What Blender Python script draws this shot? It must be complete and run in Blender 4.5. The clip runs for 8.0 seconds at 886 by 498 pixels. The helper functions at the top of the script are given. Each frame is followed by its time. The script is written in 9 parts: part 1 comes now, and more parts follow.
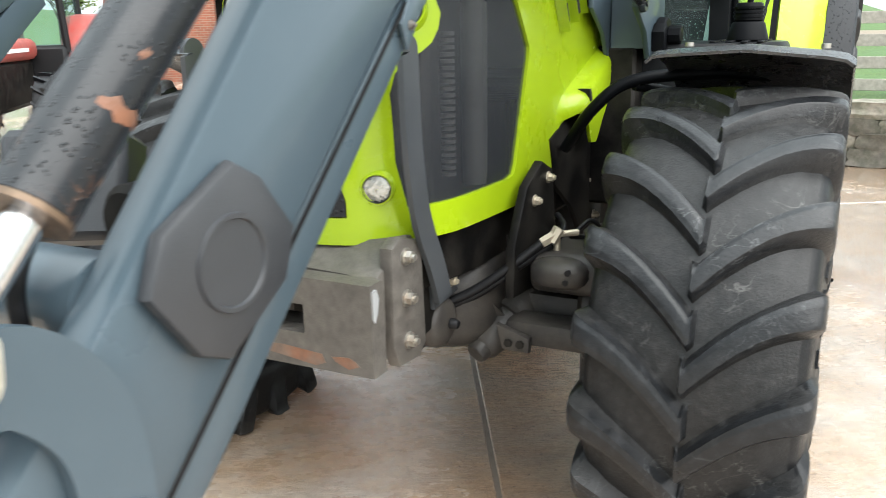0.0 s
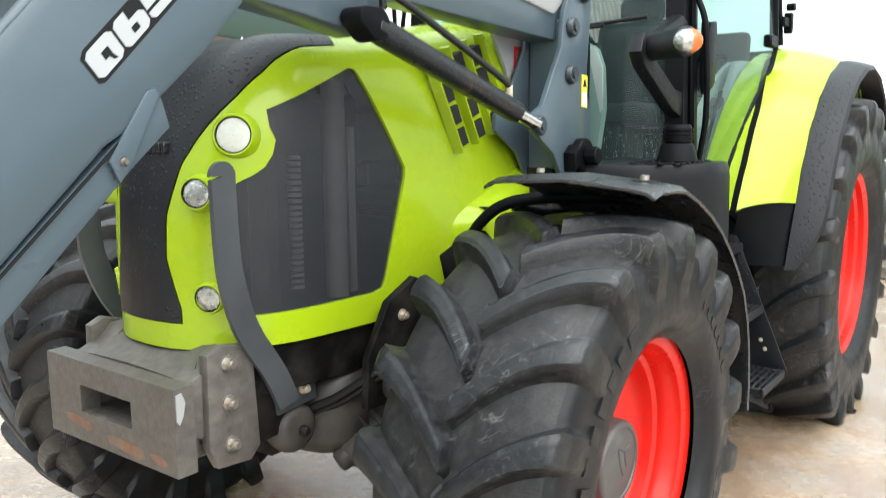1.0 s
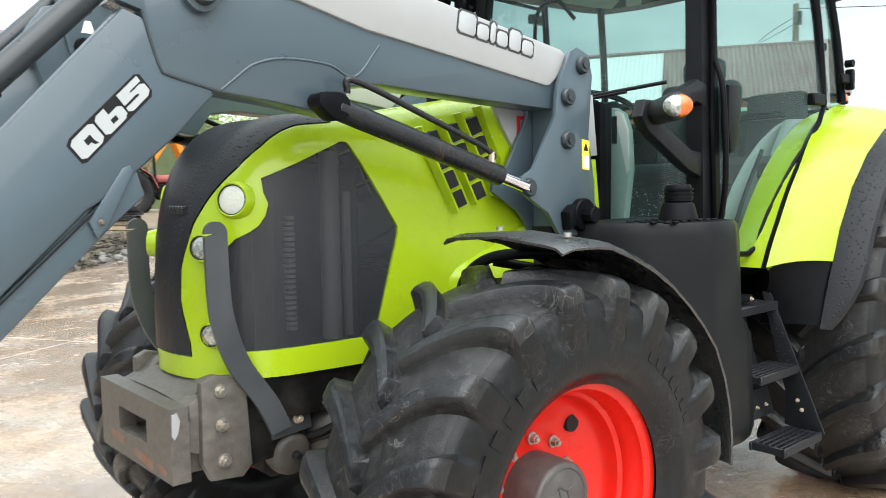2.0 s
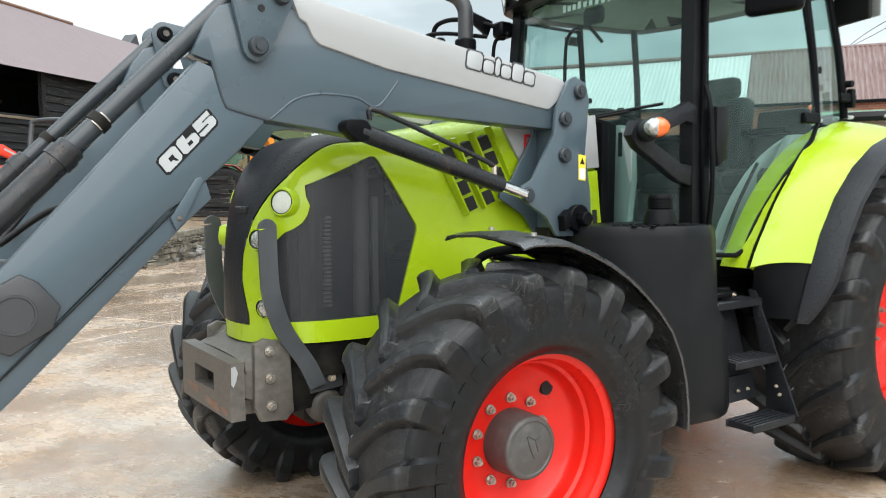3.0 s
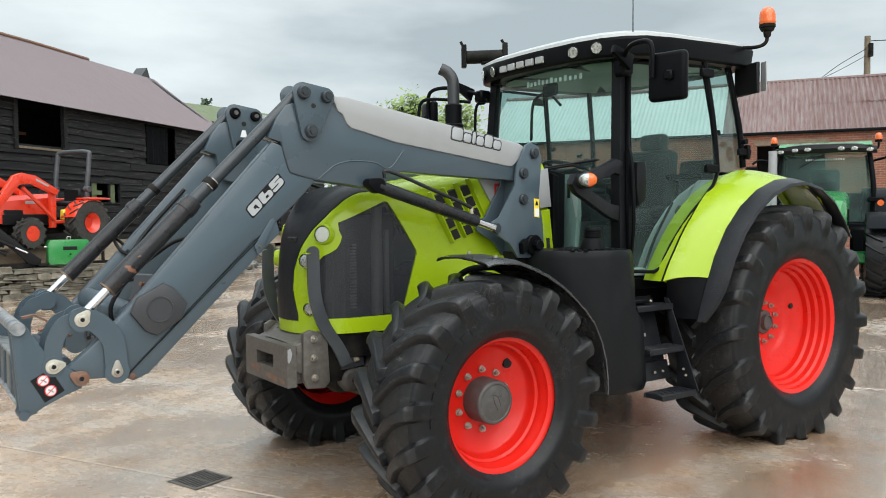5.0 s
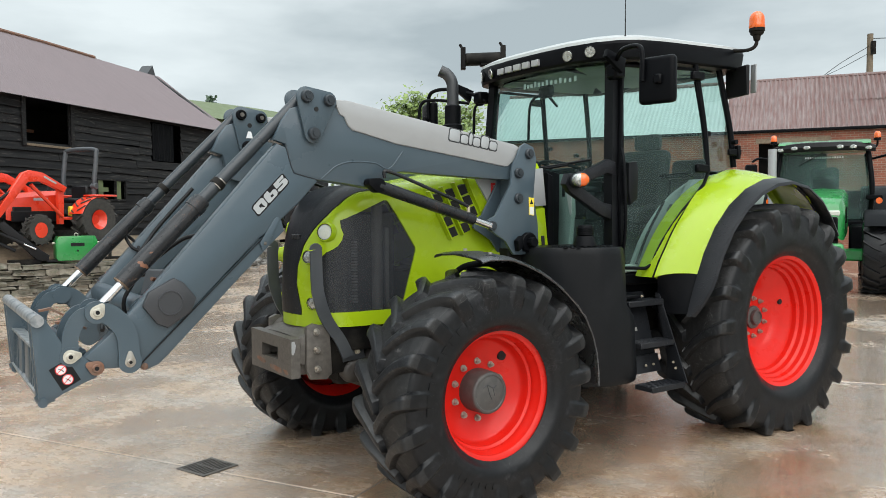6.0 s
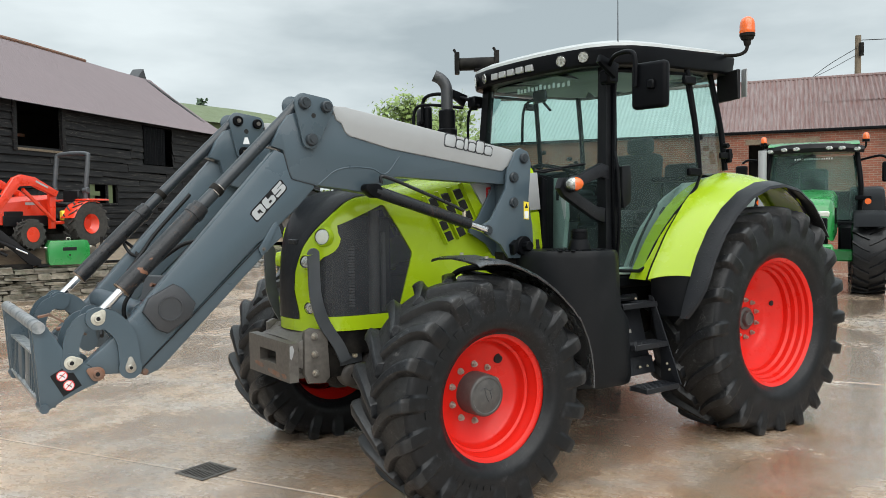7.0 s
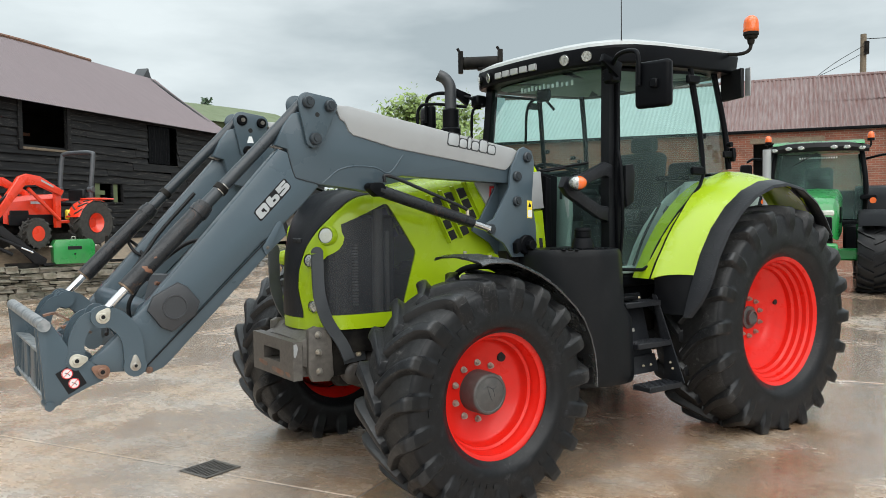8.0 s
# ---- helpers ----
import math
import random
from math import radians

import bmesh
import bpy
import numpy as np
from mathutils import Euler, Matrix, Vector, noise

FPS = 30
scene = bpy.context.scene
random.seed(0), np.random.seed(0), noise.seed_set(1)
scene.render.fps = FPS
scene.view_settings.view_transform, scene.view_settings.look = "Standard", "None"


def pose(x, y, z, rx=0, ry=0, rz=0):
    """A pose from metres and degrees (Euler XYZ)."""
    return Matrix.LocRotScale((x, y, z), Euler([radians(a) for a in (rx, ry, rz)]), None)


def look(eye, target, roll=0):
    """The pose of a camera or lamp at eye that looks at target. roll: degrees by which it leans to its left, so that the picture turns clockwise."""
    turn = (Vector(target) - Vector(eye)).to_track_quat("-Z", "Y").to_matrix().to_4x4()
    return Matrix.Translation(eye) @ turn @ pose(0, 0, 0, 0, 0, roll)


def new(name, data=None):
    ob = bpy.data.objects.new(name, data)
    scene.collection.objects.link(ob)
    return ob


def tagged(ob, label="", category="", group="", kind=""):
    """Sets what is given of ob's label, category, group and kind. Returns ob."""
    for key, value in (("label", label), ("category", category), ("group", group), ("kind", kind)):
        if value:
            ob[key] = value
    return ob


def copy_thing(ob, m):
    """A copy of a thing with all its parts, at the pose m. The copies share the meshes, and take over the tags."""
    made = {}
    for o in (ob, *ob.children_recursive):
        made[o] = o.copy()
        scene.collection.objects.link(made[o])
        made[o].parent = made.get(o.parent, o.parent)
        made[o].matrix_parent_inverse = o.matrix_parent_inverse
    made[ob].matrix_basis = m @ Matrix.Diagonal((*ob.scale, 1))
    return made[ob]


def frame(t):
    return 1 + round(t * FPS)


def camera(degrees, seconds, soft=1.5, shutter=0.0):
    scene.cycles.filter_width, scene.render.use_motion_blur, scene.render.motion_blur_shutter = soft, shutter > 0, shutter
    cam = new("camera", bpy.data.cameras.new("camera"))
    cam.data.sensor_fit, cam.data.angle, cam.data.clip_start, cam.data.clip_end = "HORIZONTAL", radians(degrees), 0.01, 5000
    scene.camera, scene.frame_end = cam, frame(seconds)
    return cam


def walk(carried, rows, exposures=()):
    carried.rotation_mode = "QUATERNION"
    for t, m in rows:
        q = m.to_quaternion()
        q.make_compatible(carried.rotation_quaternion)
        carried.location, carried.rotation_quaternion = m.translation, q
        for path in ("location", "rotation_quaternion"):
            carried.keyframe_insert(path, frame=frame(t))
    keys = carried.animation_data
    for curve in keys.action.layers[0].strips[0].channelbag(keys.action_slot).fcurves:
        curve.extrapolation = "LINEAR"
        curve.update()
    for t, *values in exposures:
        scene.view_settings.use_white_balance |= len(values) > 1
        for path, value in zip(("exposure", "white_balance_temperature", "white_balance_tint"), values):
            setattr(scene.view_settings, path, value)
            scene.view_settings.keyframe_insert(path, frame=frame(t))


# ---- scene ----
import functools

cam = camera(58.2, 8.0, soft=0.6, shutter=0.3)
PATH = [
    (0, (-2.391, -1.275, 1.526), (-0.672, -0.404, 0.992), -1.1),
    (0.5, (-2.207, -1.672, 1.564), (-0.562, -0.648, 1.069), -1.0),
    (1, (-2.007, -2.033, 1.596), (-0.428, -0.844, 1.294), -0.4),
    (1.5, (-1.864, -2.407, 1.606), (-0.435, -1.016, 1.451), 0.0),
    (1.7, (-1.792, -2.516, 1.601), (-0.404, -1.083, 1.455), -0.6),
    (2.8, (-1.828, -3.24, 1.605), (-0.722, -1.582, 1.438), -1.0),
    (3, (-1.935, -3.385, 1.626), (-0.806, -1.741, 1.478), -0.4),
    (3.5, (-2.173, -3.751, 1.681), (-0.977, -2.15, 1.588), -0.1),
    (4, (-2.38, -4.118, 1.695), (-1.206, -2.5, 1.62), -0.7),
    (4.5, (-2.613, -4.356, 1.7), (-1.437, -2.739, 1.63), -0.2),
    (5, (-2.718, -4.557, 1.704), (-1.577, -2.917, 1.612), -0.5),
    (5.2, (-2.737, -4.637, 1.694), (-1.617, -2.984, 1.587), -0.6),
    (6.5, (-2.828, -4.754, 1.73), (-1.685, -3.116, 1.634), -0.5),
    (7, (-2.85, -4.766, 1.733), (-1.7, -3.132, 1.637), -0.7),
    (7.5, (-2.856, -4.776, 1.732), (-1.71, -3.139, 1.636), -0.8),
    (8, (-2.852, -4.779, 1.731), (-1.711, -3.139, 1.633), -0.7),
]
walk(cam, [(t, look(eye, target, roll)) for t, eye, target, roll in PATH],
     exposures=[(0, 1.56), (1.0, 1.47), (1.7, 1.38), (3.0, 1.11), (3.5, 0.97), (4.5, 0.69), (8, 0.58)])

# ---- world and sun: an overcast sky ----
world = bpy.data.worlds.new("overcast")
scene.world = world
world.use_nodes = True
wn = world.node_tree.nodes
wl = world.node_tree.links
wn.clear()
w_out = wn.new("ShaderNodeOutputWorld")
w_bg = wn.new("ShaderNodeBackground")
w_sky = wn.new("ShaderNodeTexSky")
w_sky.sky_type = "NISHITA"
w_sky.sun_disc = False
w_sky.sun_elevation = radians(50)
w_sky.sun_rotation = radians(202)
w_tc = wn.new("ShaderNodeTexCoord")
w_map = wn.new("ShaderNodeMapping")
w_map.inputs["Scale"].default_value = (1.3, 1.3, 4.5)
w_noise = wn.new("ShaderNodeTexNoise")
w_noise.inputs["Scale"].default_value = 1.7
w_noise.inputs["Detail"].default_value = 6
w_noise.inputs["Roughness"].default_value = 0.5
w_ramp = wn.new("ShaderNodeValToRGB")
w_ramp.color_ramp.elements[0].position = 0.33
w_ramp.color_ramp.elements[0].color = (0.295, 0.345, 0.365, 1)
w_ramp.color_ramp.elements[1].position = 0.62
w_ramp.color_ramp.elements[1].color = (0.565, 0.62, 0.632, 1)
w_mul = wn.new("ShaderNodeMixRGB")
w_mul.inputs[0].default_value = 0.96
w_scale = wn.new("ShaderNodeVectorMath")
w_scale.operation = "SCALE"
w_scale.inputs["Scale"].default_value = 0.1
wl.new(w_tc.outputs["Generated"], w_map.inputs["Vector"])
wl.new(w_map.outputs["Vector"], w_noise.inputs["Vector"])
wl.new(w_noise.outputs["Fac"], w_ramp.inputs["Fac"])
wl.new(w_sky.outputs["Color"], w_scale.inputs[0])
wl.new(w_scale.outputs["Vector"], w_mul.inputs[1])
wl.new(w_ramp.outputs["Color"], w_mul.inputs[2])
# an overcast sky is about three times as bright overhead as at the horizon
w_sep = wn.new("ShaderNodeSeparateXYZ")
w_up = wn.new("ShaderNodeMapRange")
w_up.interpolation_type = "SMOOTHSTEP"
w_up.inputs["From Min"].default_value = 0.33
w_up.inputs["From Max"].default_value = 1.0
w_up.inputs["To Min"].default_value = 1.0
w_up.inputs["To Max"].default_value = 2.6
w_lift = wn.new("ShaderNodeVectorMath")
w_lift.operation = "SCALE"
wl.new(w_tc.outputs["Generated"], w_sep.inputs["Vector"])
wl.new(w_sep.outputs["Z"], w_up.inputs["Value"])
wl.new(w_mul.outputs["Color"], w_lift.inputs[0])
wl.new(w_up.outputs["Result"], w_lift.inputs["Scale"])
wl.new(w_lift.outputs["Vector"], w_bg.inputs["Color"])
w_bg.inputs["Strength"].default_value = 1.0
wl.new(w_bg.outputs["Background"], w_out.inputs["Surface"])

sun = new("sun", bpy.data.lights.new("sun", "SUN"))
sun.data.energy = 2.0
sun.data.angle = radians(80)
sun.data.color = (1.0, 0.97, 0.93)
sun.matrix_world = look((-2.8, -6.8, 8.2), (0, 0, 0))


# ---- materials ----
def mat(name, base, rough=0.5, metal=0.0, dirt=None, dirt_at=0.6, dirt_amount=0.5, scale=3.0, grain=0.0, grain_scale=120.0,
        rough_var=0.1, coat=0.0, coat_rough=0.06, spec=0.5, vary=0.0, random_tint=0.0, drops=0.0, scratches=None):
    """A surface with a base colour, large stains of a second colour and a fine grain, in world metres."""
    m = bpy.data.materials.new(name)
    m.use_nodes = True
    nt = m.node_tree
    b = nt.nodes["Principled BSDF"]
    b.inputs["Metallic"].default_value = metal
    b.inputs["Specular IOR Level"].default_value = spec
    b.inputs["Coat Weight"].default_value = coat
    b.inputs["Coat Roughness"].default_value = coat_rough
    geo = nt.nodes.new("ShaderNodeNewGeometry")
    n1 = nt.nodes.new("ShaderNodeTexNoise")
    n1.inputs["Scale"].default_value = scale
    n1.inputs["Detail"].default_value = 7
    n1.inputs["Roughness"].default_value = 0.62
    nt.links.new(geo.outputs["Position"], n1.inputs["Vector"])
    ramp = nt.nodes.new("ShaderNodeValToRGB")
    ramp.color_ramp.elements[0].position = max(0.0, dirt_at - 0.12)
    ramp.color_ramp.elements[1].position = min(1.0, dirt_at + 0.12)
    ramp.color_ramp.elements[0].color = (0, 0, 0, 1)
    ramp.color_ramp.elements[1].color = (dirt_amount, dirt_amount, dirt_amount, 1)
    nt.links.new(n1.outputs["Fac"], ramp.inputs["Fac"])
    mix = nt.nodes.new("ShaderNodeMixRGB")
    d = dirt or tuple(c * 0.75 for c in base)
    mix.inputs[1].default_value = (*base, 1)
    mix.inputs[2].default_value = (*d, 1)
    nt.links.new(ramp.outputs["Color"], mix.inputs[0])
    colour = mix.outputs["Color"]
    if scratches:
        # thin wandering scuff lines of a paler colour
        n4 = nt.nodes.new("ShaderNodeTexNoise")
        n4.inputs["Scale"].default_value = 13
        n4.inputs["Detail"].default_value = 3
        n4.inputs["Distortion"].default_value = 1.2
        nt.links.new(geo.outputs["Position"], n4.inputs["Vector"])
        line = nt.nodes.new("ShaderNodeValToRGB")
        for k, (p, c) in enumerate(((0.487, 0.0), (0.497, 1.0))):
            line.color_ramp.elements[k].position, line.color_ramp.elements[k].color = p, (c, c, c, 1)
        e = line.color_ramp.elements.new(0.503)
        e.color = (1, 1, 1, 1)
        e = line.color_ramp.elements.new(0.513)
        e.color = (0, 0, 0, 1)
        nt.links.new(n4.outputs["Fac"], line.inputs["Fac"])
        n5 = nt.nodes.new("ShaderNodeTexNoise")
        n5.inputs["Scale"].default_value = 5
        n5.inputs["Detail"].default_value = 4
        nt.links.new(geo.outputs["Position"], n5.inputs["Vector"])
        where = nt.nodes.new("ShaderNodeMapRange")
        where.inputs["From Min"].default_value = 0.50
        where.inputs["From Max"].default_value = 0.62
        where.inputs["To Max"].default_value = 0.7
        nt.links.new(n5.outputs["Fac"], where.inputs["Value"])
        both = nt.nodes.new("ShaderNodeMath")
        both.operation = "MULTIPLY"
        nt.links.new(line.outputs["Color"], both.inputs[0])
        nt.links.new(where.outputs["Result"], both.inputs[1])
        scuff = nt.nodes.new("ShaderNodeMixRGB")
        scuff.inputs[2].default_value = (*scratches, 1)
        nt.links.new(both.outputs["Value"], scuff.inputs[0])
        nt.links.new(colour, scuff.inputs[1])
        colour = scuff.outputs["Color"]
    if vary or random_tint:
        n3 = nt.nodes.new("ShaderNodeTexNoise")
        n3.inputs["Scale"].default_value = grain_scale * 0.25
        n3.inputs["Detail"].default_value = 4
        nt.links.new(geo.outputs["Position"], n3.inputs["Vector"])
        hsv = nt.nodes.new("ShaderNodeHueSaturation")
        mr = nt.nodes.new("ShaderNodeMapRange")
        mr.inputs["From Min"].default_value = 0.3
        mr.inputs["From Max"].default_value = 0.7
        mr.inputs["To Min"].default_value = 1 - vary
        mr.inputs["To Max"].default_value = 1 + vary
        nt.links.new(n3.outputs["Fac"], mr.inputs["Value"])
        val = mr.outputs["Result"]
        if random_tint:
            oi = nt.nodes.new("ShaderNodeObjectInfo")
            mr2 = nt.nodes.new("ShaderNodeMapRange")
            mr2.inputs["To Min"].default_value = 1 - random_tint
            mr2.inputs["To Max"].default_value = 1 + random_tint
            nt.links.new(oi.outputs["Random"], mr2.inputs["Value"])
            mm = nt.nodes.new("ShaderNodeMath")
            mm.operation = "MULTIPLY"
            nt.links.new(val, mm.inputs[0])
            nt.links.new(mr2.outputs["Result"], mm.inputs[1])
            val = mm.outputs["Value"]
        nt.links.new(val, hsv.inputs["Value"])
        nt.links.new(colour, hsv.inputs["Color"])
        colour = hsv.outputs["Color"]
    nt.links.new(colour, b.inputs["Base Color"])
    n2 = nt.nodes.new("ShaderNodeTexNoise")
    n2.inputs["Scale"].default_value = grain_scale
    n2.inputs["Detail"].default_value = 3
    nt.links.new(geo.outputs["Position"], n2.inputs["Vector"])
    rr = nt.nodes.new("ShaderNodeMapRange")
    rr.inputs["From Min"].default_value = 0.3
    rr.inputs["From Max"].default_value = 0.7
    rr.inputs["To Min"].default_value = max(0.02, rough - rough_var)
    rr.inputs["To Max"].default_value = min(1.0, rough + rough_var)
    nt.links.new(n1.outputs["Fac"], rr.inputs["Value"])
    nt.links.new(rr.outputs["Result"], b.inputs["Roughness"])
    if grain:
        bump = nt.nodes.new("ShaderNodeBump")
        bump.inputs["Strength"].default_value = grain
        bump.inputs["Distance"].default_value = 0.004
        nt.links.new(n2.outputs["Fac"], bump.inputs["Height"])
        nt.links.new(bump.outputs["Normal"], b.inputs["Normal"])
    if drops:
        # beads of rain
        vo = nt.nodes.new("ShaderNodeTexVoronoi")
        vo.inputs["Scale"].default_value = drops
        nt.links.new(geo.outputs["Position"], vo.inputs["Vector"])
        bead = nt.nodes.new("ShaderNodeMapRange")
        bead.interpolation_type = "SMOOTHSTEP"
        bead.inputs["From Min"].default_value = 0.34
        bead.inputs["From Max"].default_value = 0.16
        nt.links.new(vo.outputs["Distance"], bead.inputs["Value"])
        some = nt.nodes.new("ShaderNodeMath")
        some.operation = "MULTIPLY"
        pick = nt.nodes.new("ShaderNodeMapRange")
        pick.inputs["From Min"].default_value = 0.47
        pick.inputs["From Max"].default_value = 0.53
        nt.links.new(n1.outputs["Fac"], pick.inputs["Value"])
        nt.links.new(bead.outputs["Result"], some.inputs[0])
        nt.links.new(pick.outputs["Result"], some.inputs[1])
        wetbump = nt.nodes.new("ShaderNodeBump")
        wetbump.inputs["Strength"].default_value = 0.8
        wetbump.inputs["Distance"].default_value = 0.003
        nt.links.new(some.outputs["Value"], wetbump.inputs["Height"])
        if grain:
            nt.links.new(bump.outputs["Normal"], wetbump.inputs["Normal"])
        nt.links.new(wetbump.outputs["Normal"], b.inputs["Normal"])
    return m


def glass(name, tint, gloss=0.7, film=(0.26, 0.50, 0.48), veil_amount=0.022, spots=110, spot_amount=0.08):
    """Thin tinted glass: clear, glossy at a flat angle, with rain spots and a painted teal veil of reflected sky."""
    m = bpy.data.materials.new(name)
    m.use_nodes = True
    nt = m.node_tree
    nt.nodes.clear()
    out = nt.nodes.new("ShaderNodeOutputMaterial")
    tr = nt.nodes.new("ShaderNodeBsdfTransparent")
    tr.inputs["Color"].default_value = (*tint, 1)
    df = nt.nodes.new("ShaderNodeBsdfDiffuse")
    df.inputs["Color"].default_value = (*film, 1)
    geo = nt.nodes.new("ShaderNodeNewGeometry")
    big = nt.nodes.new("ShaderNodeTexNoise")
    big.inputs["Scale"].default_value = 2.5
    big.inputs["Detail"].default_value = 5
    nt.links.new(geo.outputs["Position"], big.inputs["Vector"])
    drops = nt.nodes.new("ShaderNodeTexVoronoi")
    drops.inputs["Scale"].default_value = spots
    nt.links.new(geo.outputs["Position"], drops.inputs["Vector"])
    spot = nt.nodes.new("ShaderNodeMapRange")
    spot.inputs["From Min"].default_value = 0.14
    spot.inputs["From Max"].default_value = 0.04
    spot.inputs["To Min"].default_value = 0.0
    spot.inputs["To Max"].default_value = spot_amount
    size = nt.nodes.new("ShaderNodeMath")
    size.operation = "MULTIPLY_ADD"
    size.inputs[1].default_value = -0.20
    cell = nt.nodes.new("ShaderNodeSeparateColor")
    nt.links.new(drops.outputs["Color"], cell.inputs["Color"])
    nt.links.new(cell.outputs["Red"], size.inputs[0])
    nt.links.new(drops.outputs["Distance"], size.inputs[2])
    nt.links.new(size.outputs["Value"], spot.inputs["Value"])
    patch = nt.nodes.new("ShaderNodeMapRange")
    patch.inputs["From Min"].default_value = 0.50
    patch.inputs["From Max"].default_value = 0.60
    nt.links.new(big.outputs["Fac"], patch.inputs["Value"])
    held = nt.nodes.new("ShaderNodeMath")
    held.operation = "MULTIPLY"
    nt.links.new(spot.outputs["Result"], held.inputs[0])
    nt.links.new(patch.outputs["Result"], held.inputs[1])
    # milky veil of reflected sky, laid on as diffuse colour
    veil = nt.nodes.new("ShaderNodeMapRange")
    veil.inputs["From Min"].default_value = 0.35
    veil.inputs["From Max"].default_value = 0.65
    veil.inputs["To Min"].default_value = veil_amount * 0.5
    veil.inputs["To Max"].default_value = veil_amount * 1.5
    nt.links.new(big.outputs["Fac"], veil.inputs["Value"])
    add = nt.nodes.new("ShaderNodeMath")
    add.operation = "ADD"
    nt.links.new(held.outputs["Value"], add.inputs[0])
    nt.links.new(veil.outputs["Result"], add.inputs[1])
    mf = nt.nodes.new("ShaderNodeMixShader")
    nt.links.new(add.outputs["Value"], mf.inputs["Fac"])
    nt.links.new(tr.outputs["BSDF"], mf.inputs[1])
    nt.links.new(df.outputs["BSDF"], mf.inputs[2])
    gl = nt.nodes.new("ShaderNodeBsdfGlossy")
    gl.inputs["Roughness"].default_value = 0.03
    lw = nt.nodes.new("ShaderNodeLayerWeight")
    pw = nt.nodes.new("ShaderNodeMath")
    pw.operation = "POWER"
    pw.inputs[1].default_value = 4.5
    nt.links.new(lw.outputs["Facing"], pw.inputs[0])
    mu = nt.nodes.new("ShaderNodeMath")
    mu.operation = "MULTIPLY_ADD"
    mu.inputs[1].default_value = gloss
    mu.inputs[2].default_value = 0.022
    nt.links.new(pw.outputs["Value"], mu.inputs[0])
    mx = nt.nodes.new("ShaderNodeMixShader")
    nt.links.new(mu.outputs["Value"], mx.inputs["Fac"])
    nt.links.new(mf.outputs["Shader"], mx.inputs[1])
    nt.links.new(gl.outputs["BSDF"], mx.inputs[2])
    nt.links.new(mx.outputs["Shader"], out.inputs["Surface"])
    return m


LIME = mat("lime_paint", (0.288, 0.412, 0.008), 0.26, dirt=(0.34, 0.47, 0.03), dirt_at=0.66, dirt_amount=0.35, coat=0.22, spec=0.32, rough_var=0.06)
RED = mat("red_rim_paint", (0.62, 0.013, 0.007), 0.33, dirt=(0.48, 0.02, 0.013), dirt_at=0.62, dirt_amount=0.5, coat=0.1, spec=0.3, scale=6)
STEEL = mat("blue_grey_paint", (0.054, 0.078, 0.096), 0.34, spec=0.35, dirt=(0.080, 0.106, 0.124), dirt_at=0.58, dirt_amount=0.4, coat=0.25, scale=2.2, grain=0.02, grain_scale=260)
PINPAINT = mat("dark_pin_paint", (0.020, 0.026, 0.032), 0.34, dirt=(0.036, 0.042, 0.048), dirt_at=0.64, scale=20, grain=0.04, grain_scale=260)
SILVER = mat("silver_cover", (0.32, 0.33, 0.335), 0.35, dirt=(0.26, 0.265, 0.265), dirt_at=0.6, dirt_amount=0.4, coat=0.2)
ROOFTOP = mat("pale_roof_plastic", (0.40, 0.42, 0.42), 0.4, dirt=(0.42, 0.44, 0.43), dirt_amount=0.5)
BLACK = mat("black_plastic", (0.0038, 0.0042, 0.0052), 0.38, dirt=(0.012, 0.0125, 0.014), dirt_at=0.64, dirt_amount=0.4, spec=0.07, grain=0.08, grain_scale=420)
FLARE = mat("dark_flare_plastic", (0.011, 0.012, 0.0145), 0.40, spec=0.22, dirt=(0.03, 0.031, 0.034), grain=0.1, grain_scale=300, drops=60)
TANKBLACK = mat("moulded_tank_plastic", (0.0065, 0.0073, 0.0085), 0.42, spec=0.16, dirt=(0.014, 0.0145, 0.016), dirt_at=0.6, dirt_amount=0.5, scale=6, grain=0.1, grain_scale=320)
WETBLACK = mat("wet_black_plastic", (0.020, 0.0215, 0.024), 0.30, drops=75, spec=0.9, dirt=(0.032, 0.034, 0.037), rough_var=0.15, grain=0.5, grain_scale=95, scale=9)
DARKGREY = mat("dark_grey_bar", (0.045, 0.05, 0.056), 0.45, dirt=(0.085, 0.09, 0.095), dirt_at=0.55, dirt_amount=0.5, grain=0.05)
OLDTYRE = mat("dusty_old_tyre", (0.036, 0.035, 0.033), 0.7, dirt=(0.065, 0.061, 0.055), dirt_at=0.5, dirt_amount=0.7, scale=14, spec=0.2, grain=0.3, grain_scale=90)
HUBGREY = mat("scuffed_hub_cover", (0.058, 0.055, 0.053), 0.45, dirt=(0.10, 0.095, 0.088), dirt_at=0.55, dirt_amount=0.6, scale=26, grain=0.15, grain_scale=200)
GREYCAP = mat("grey_moulded_plastic", (0.030, 0.032, 0.036), 0.42, dirt=(0.055, 0.056, 0.06), grain=0.1, grain_scale=300)
RUBBER = mat("tyre_rubber", (0.0050, 0.0054, 0.0064), 0.42, coat=0.06, coat_rough=0.22, dirt=(0.032, 0.033, 0.037), dirt_at=0.66, dirt_amount=0.5, scale=16, spec=0.26, scratches=(0.035, 0.035, 0.037), rough_var=0.14, grain=0.25, grain_scale=160, vary=0.25)
DUSTED = mat("dusty_tread_valley", (0.0125, 0.0126, 0.0130), 0.50, coat=0.10, coat_rough=0.25, dirt=(0.034, 0.033, 0.033), dirt_at=0.58, dirt_amount=0.6, scale=38, spec=0.32, rough_var=0.16, grain=0.4, grain_scale=170, vary=0.35, scratches=(0.085, 0.083, 0.08))
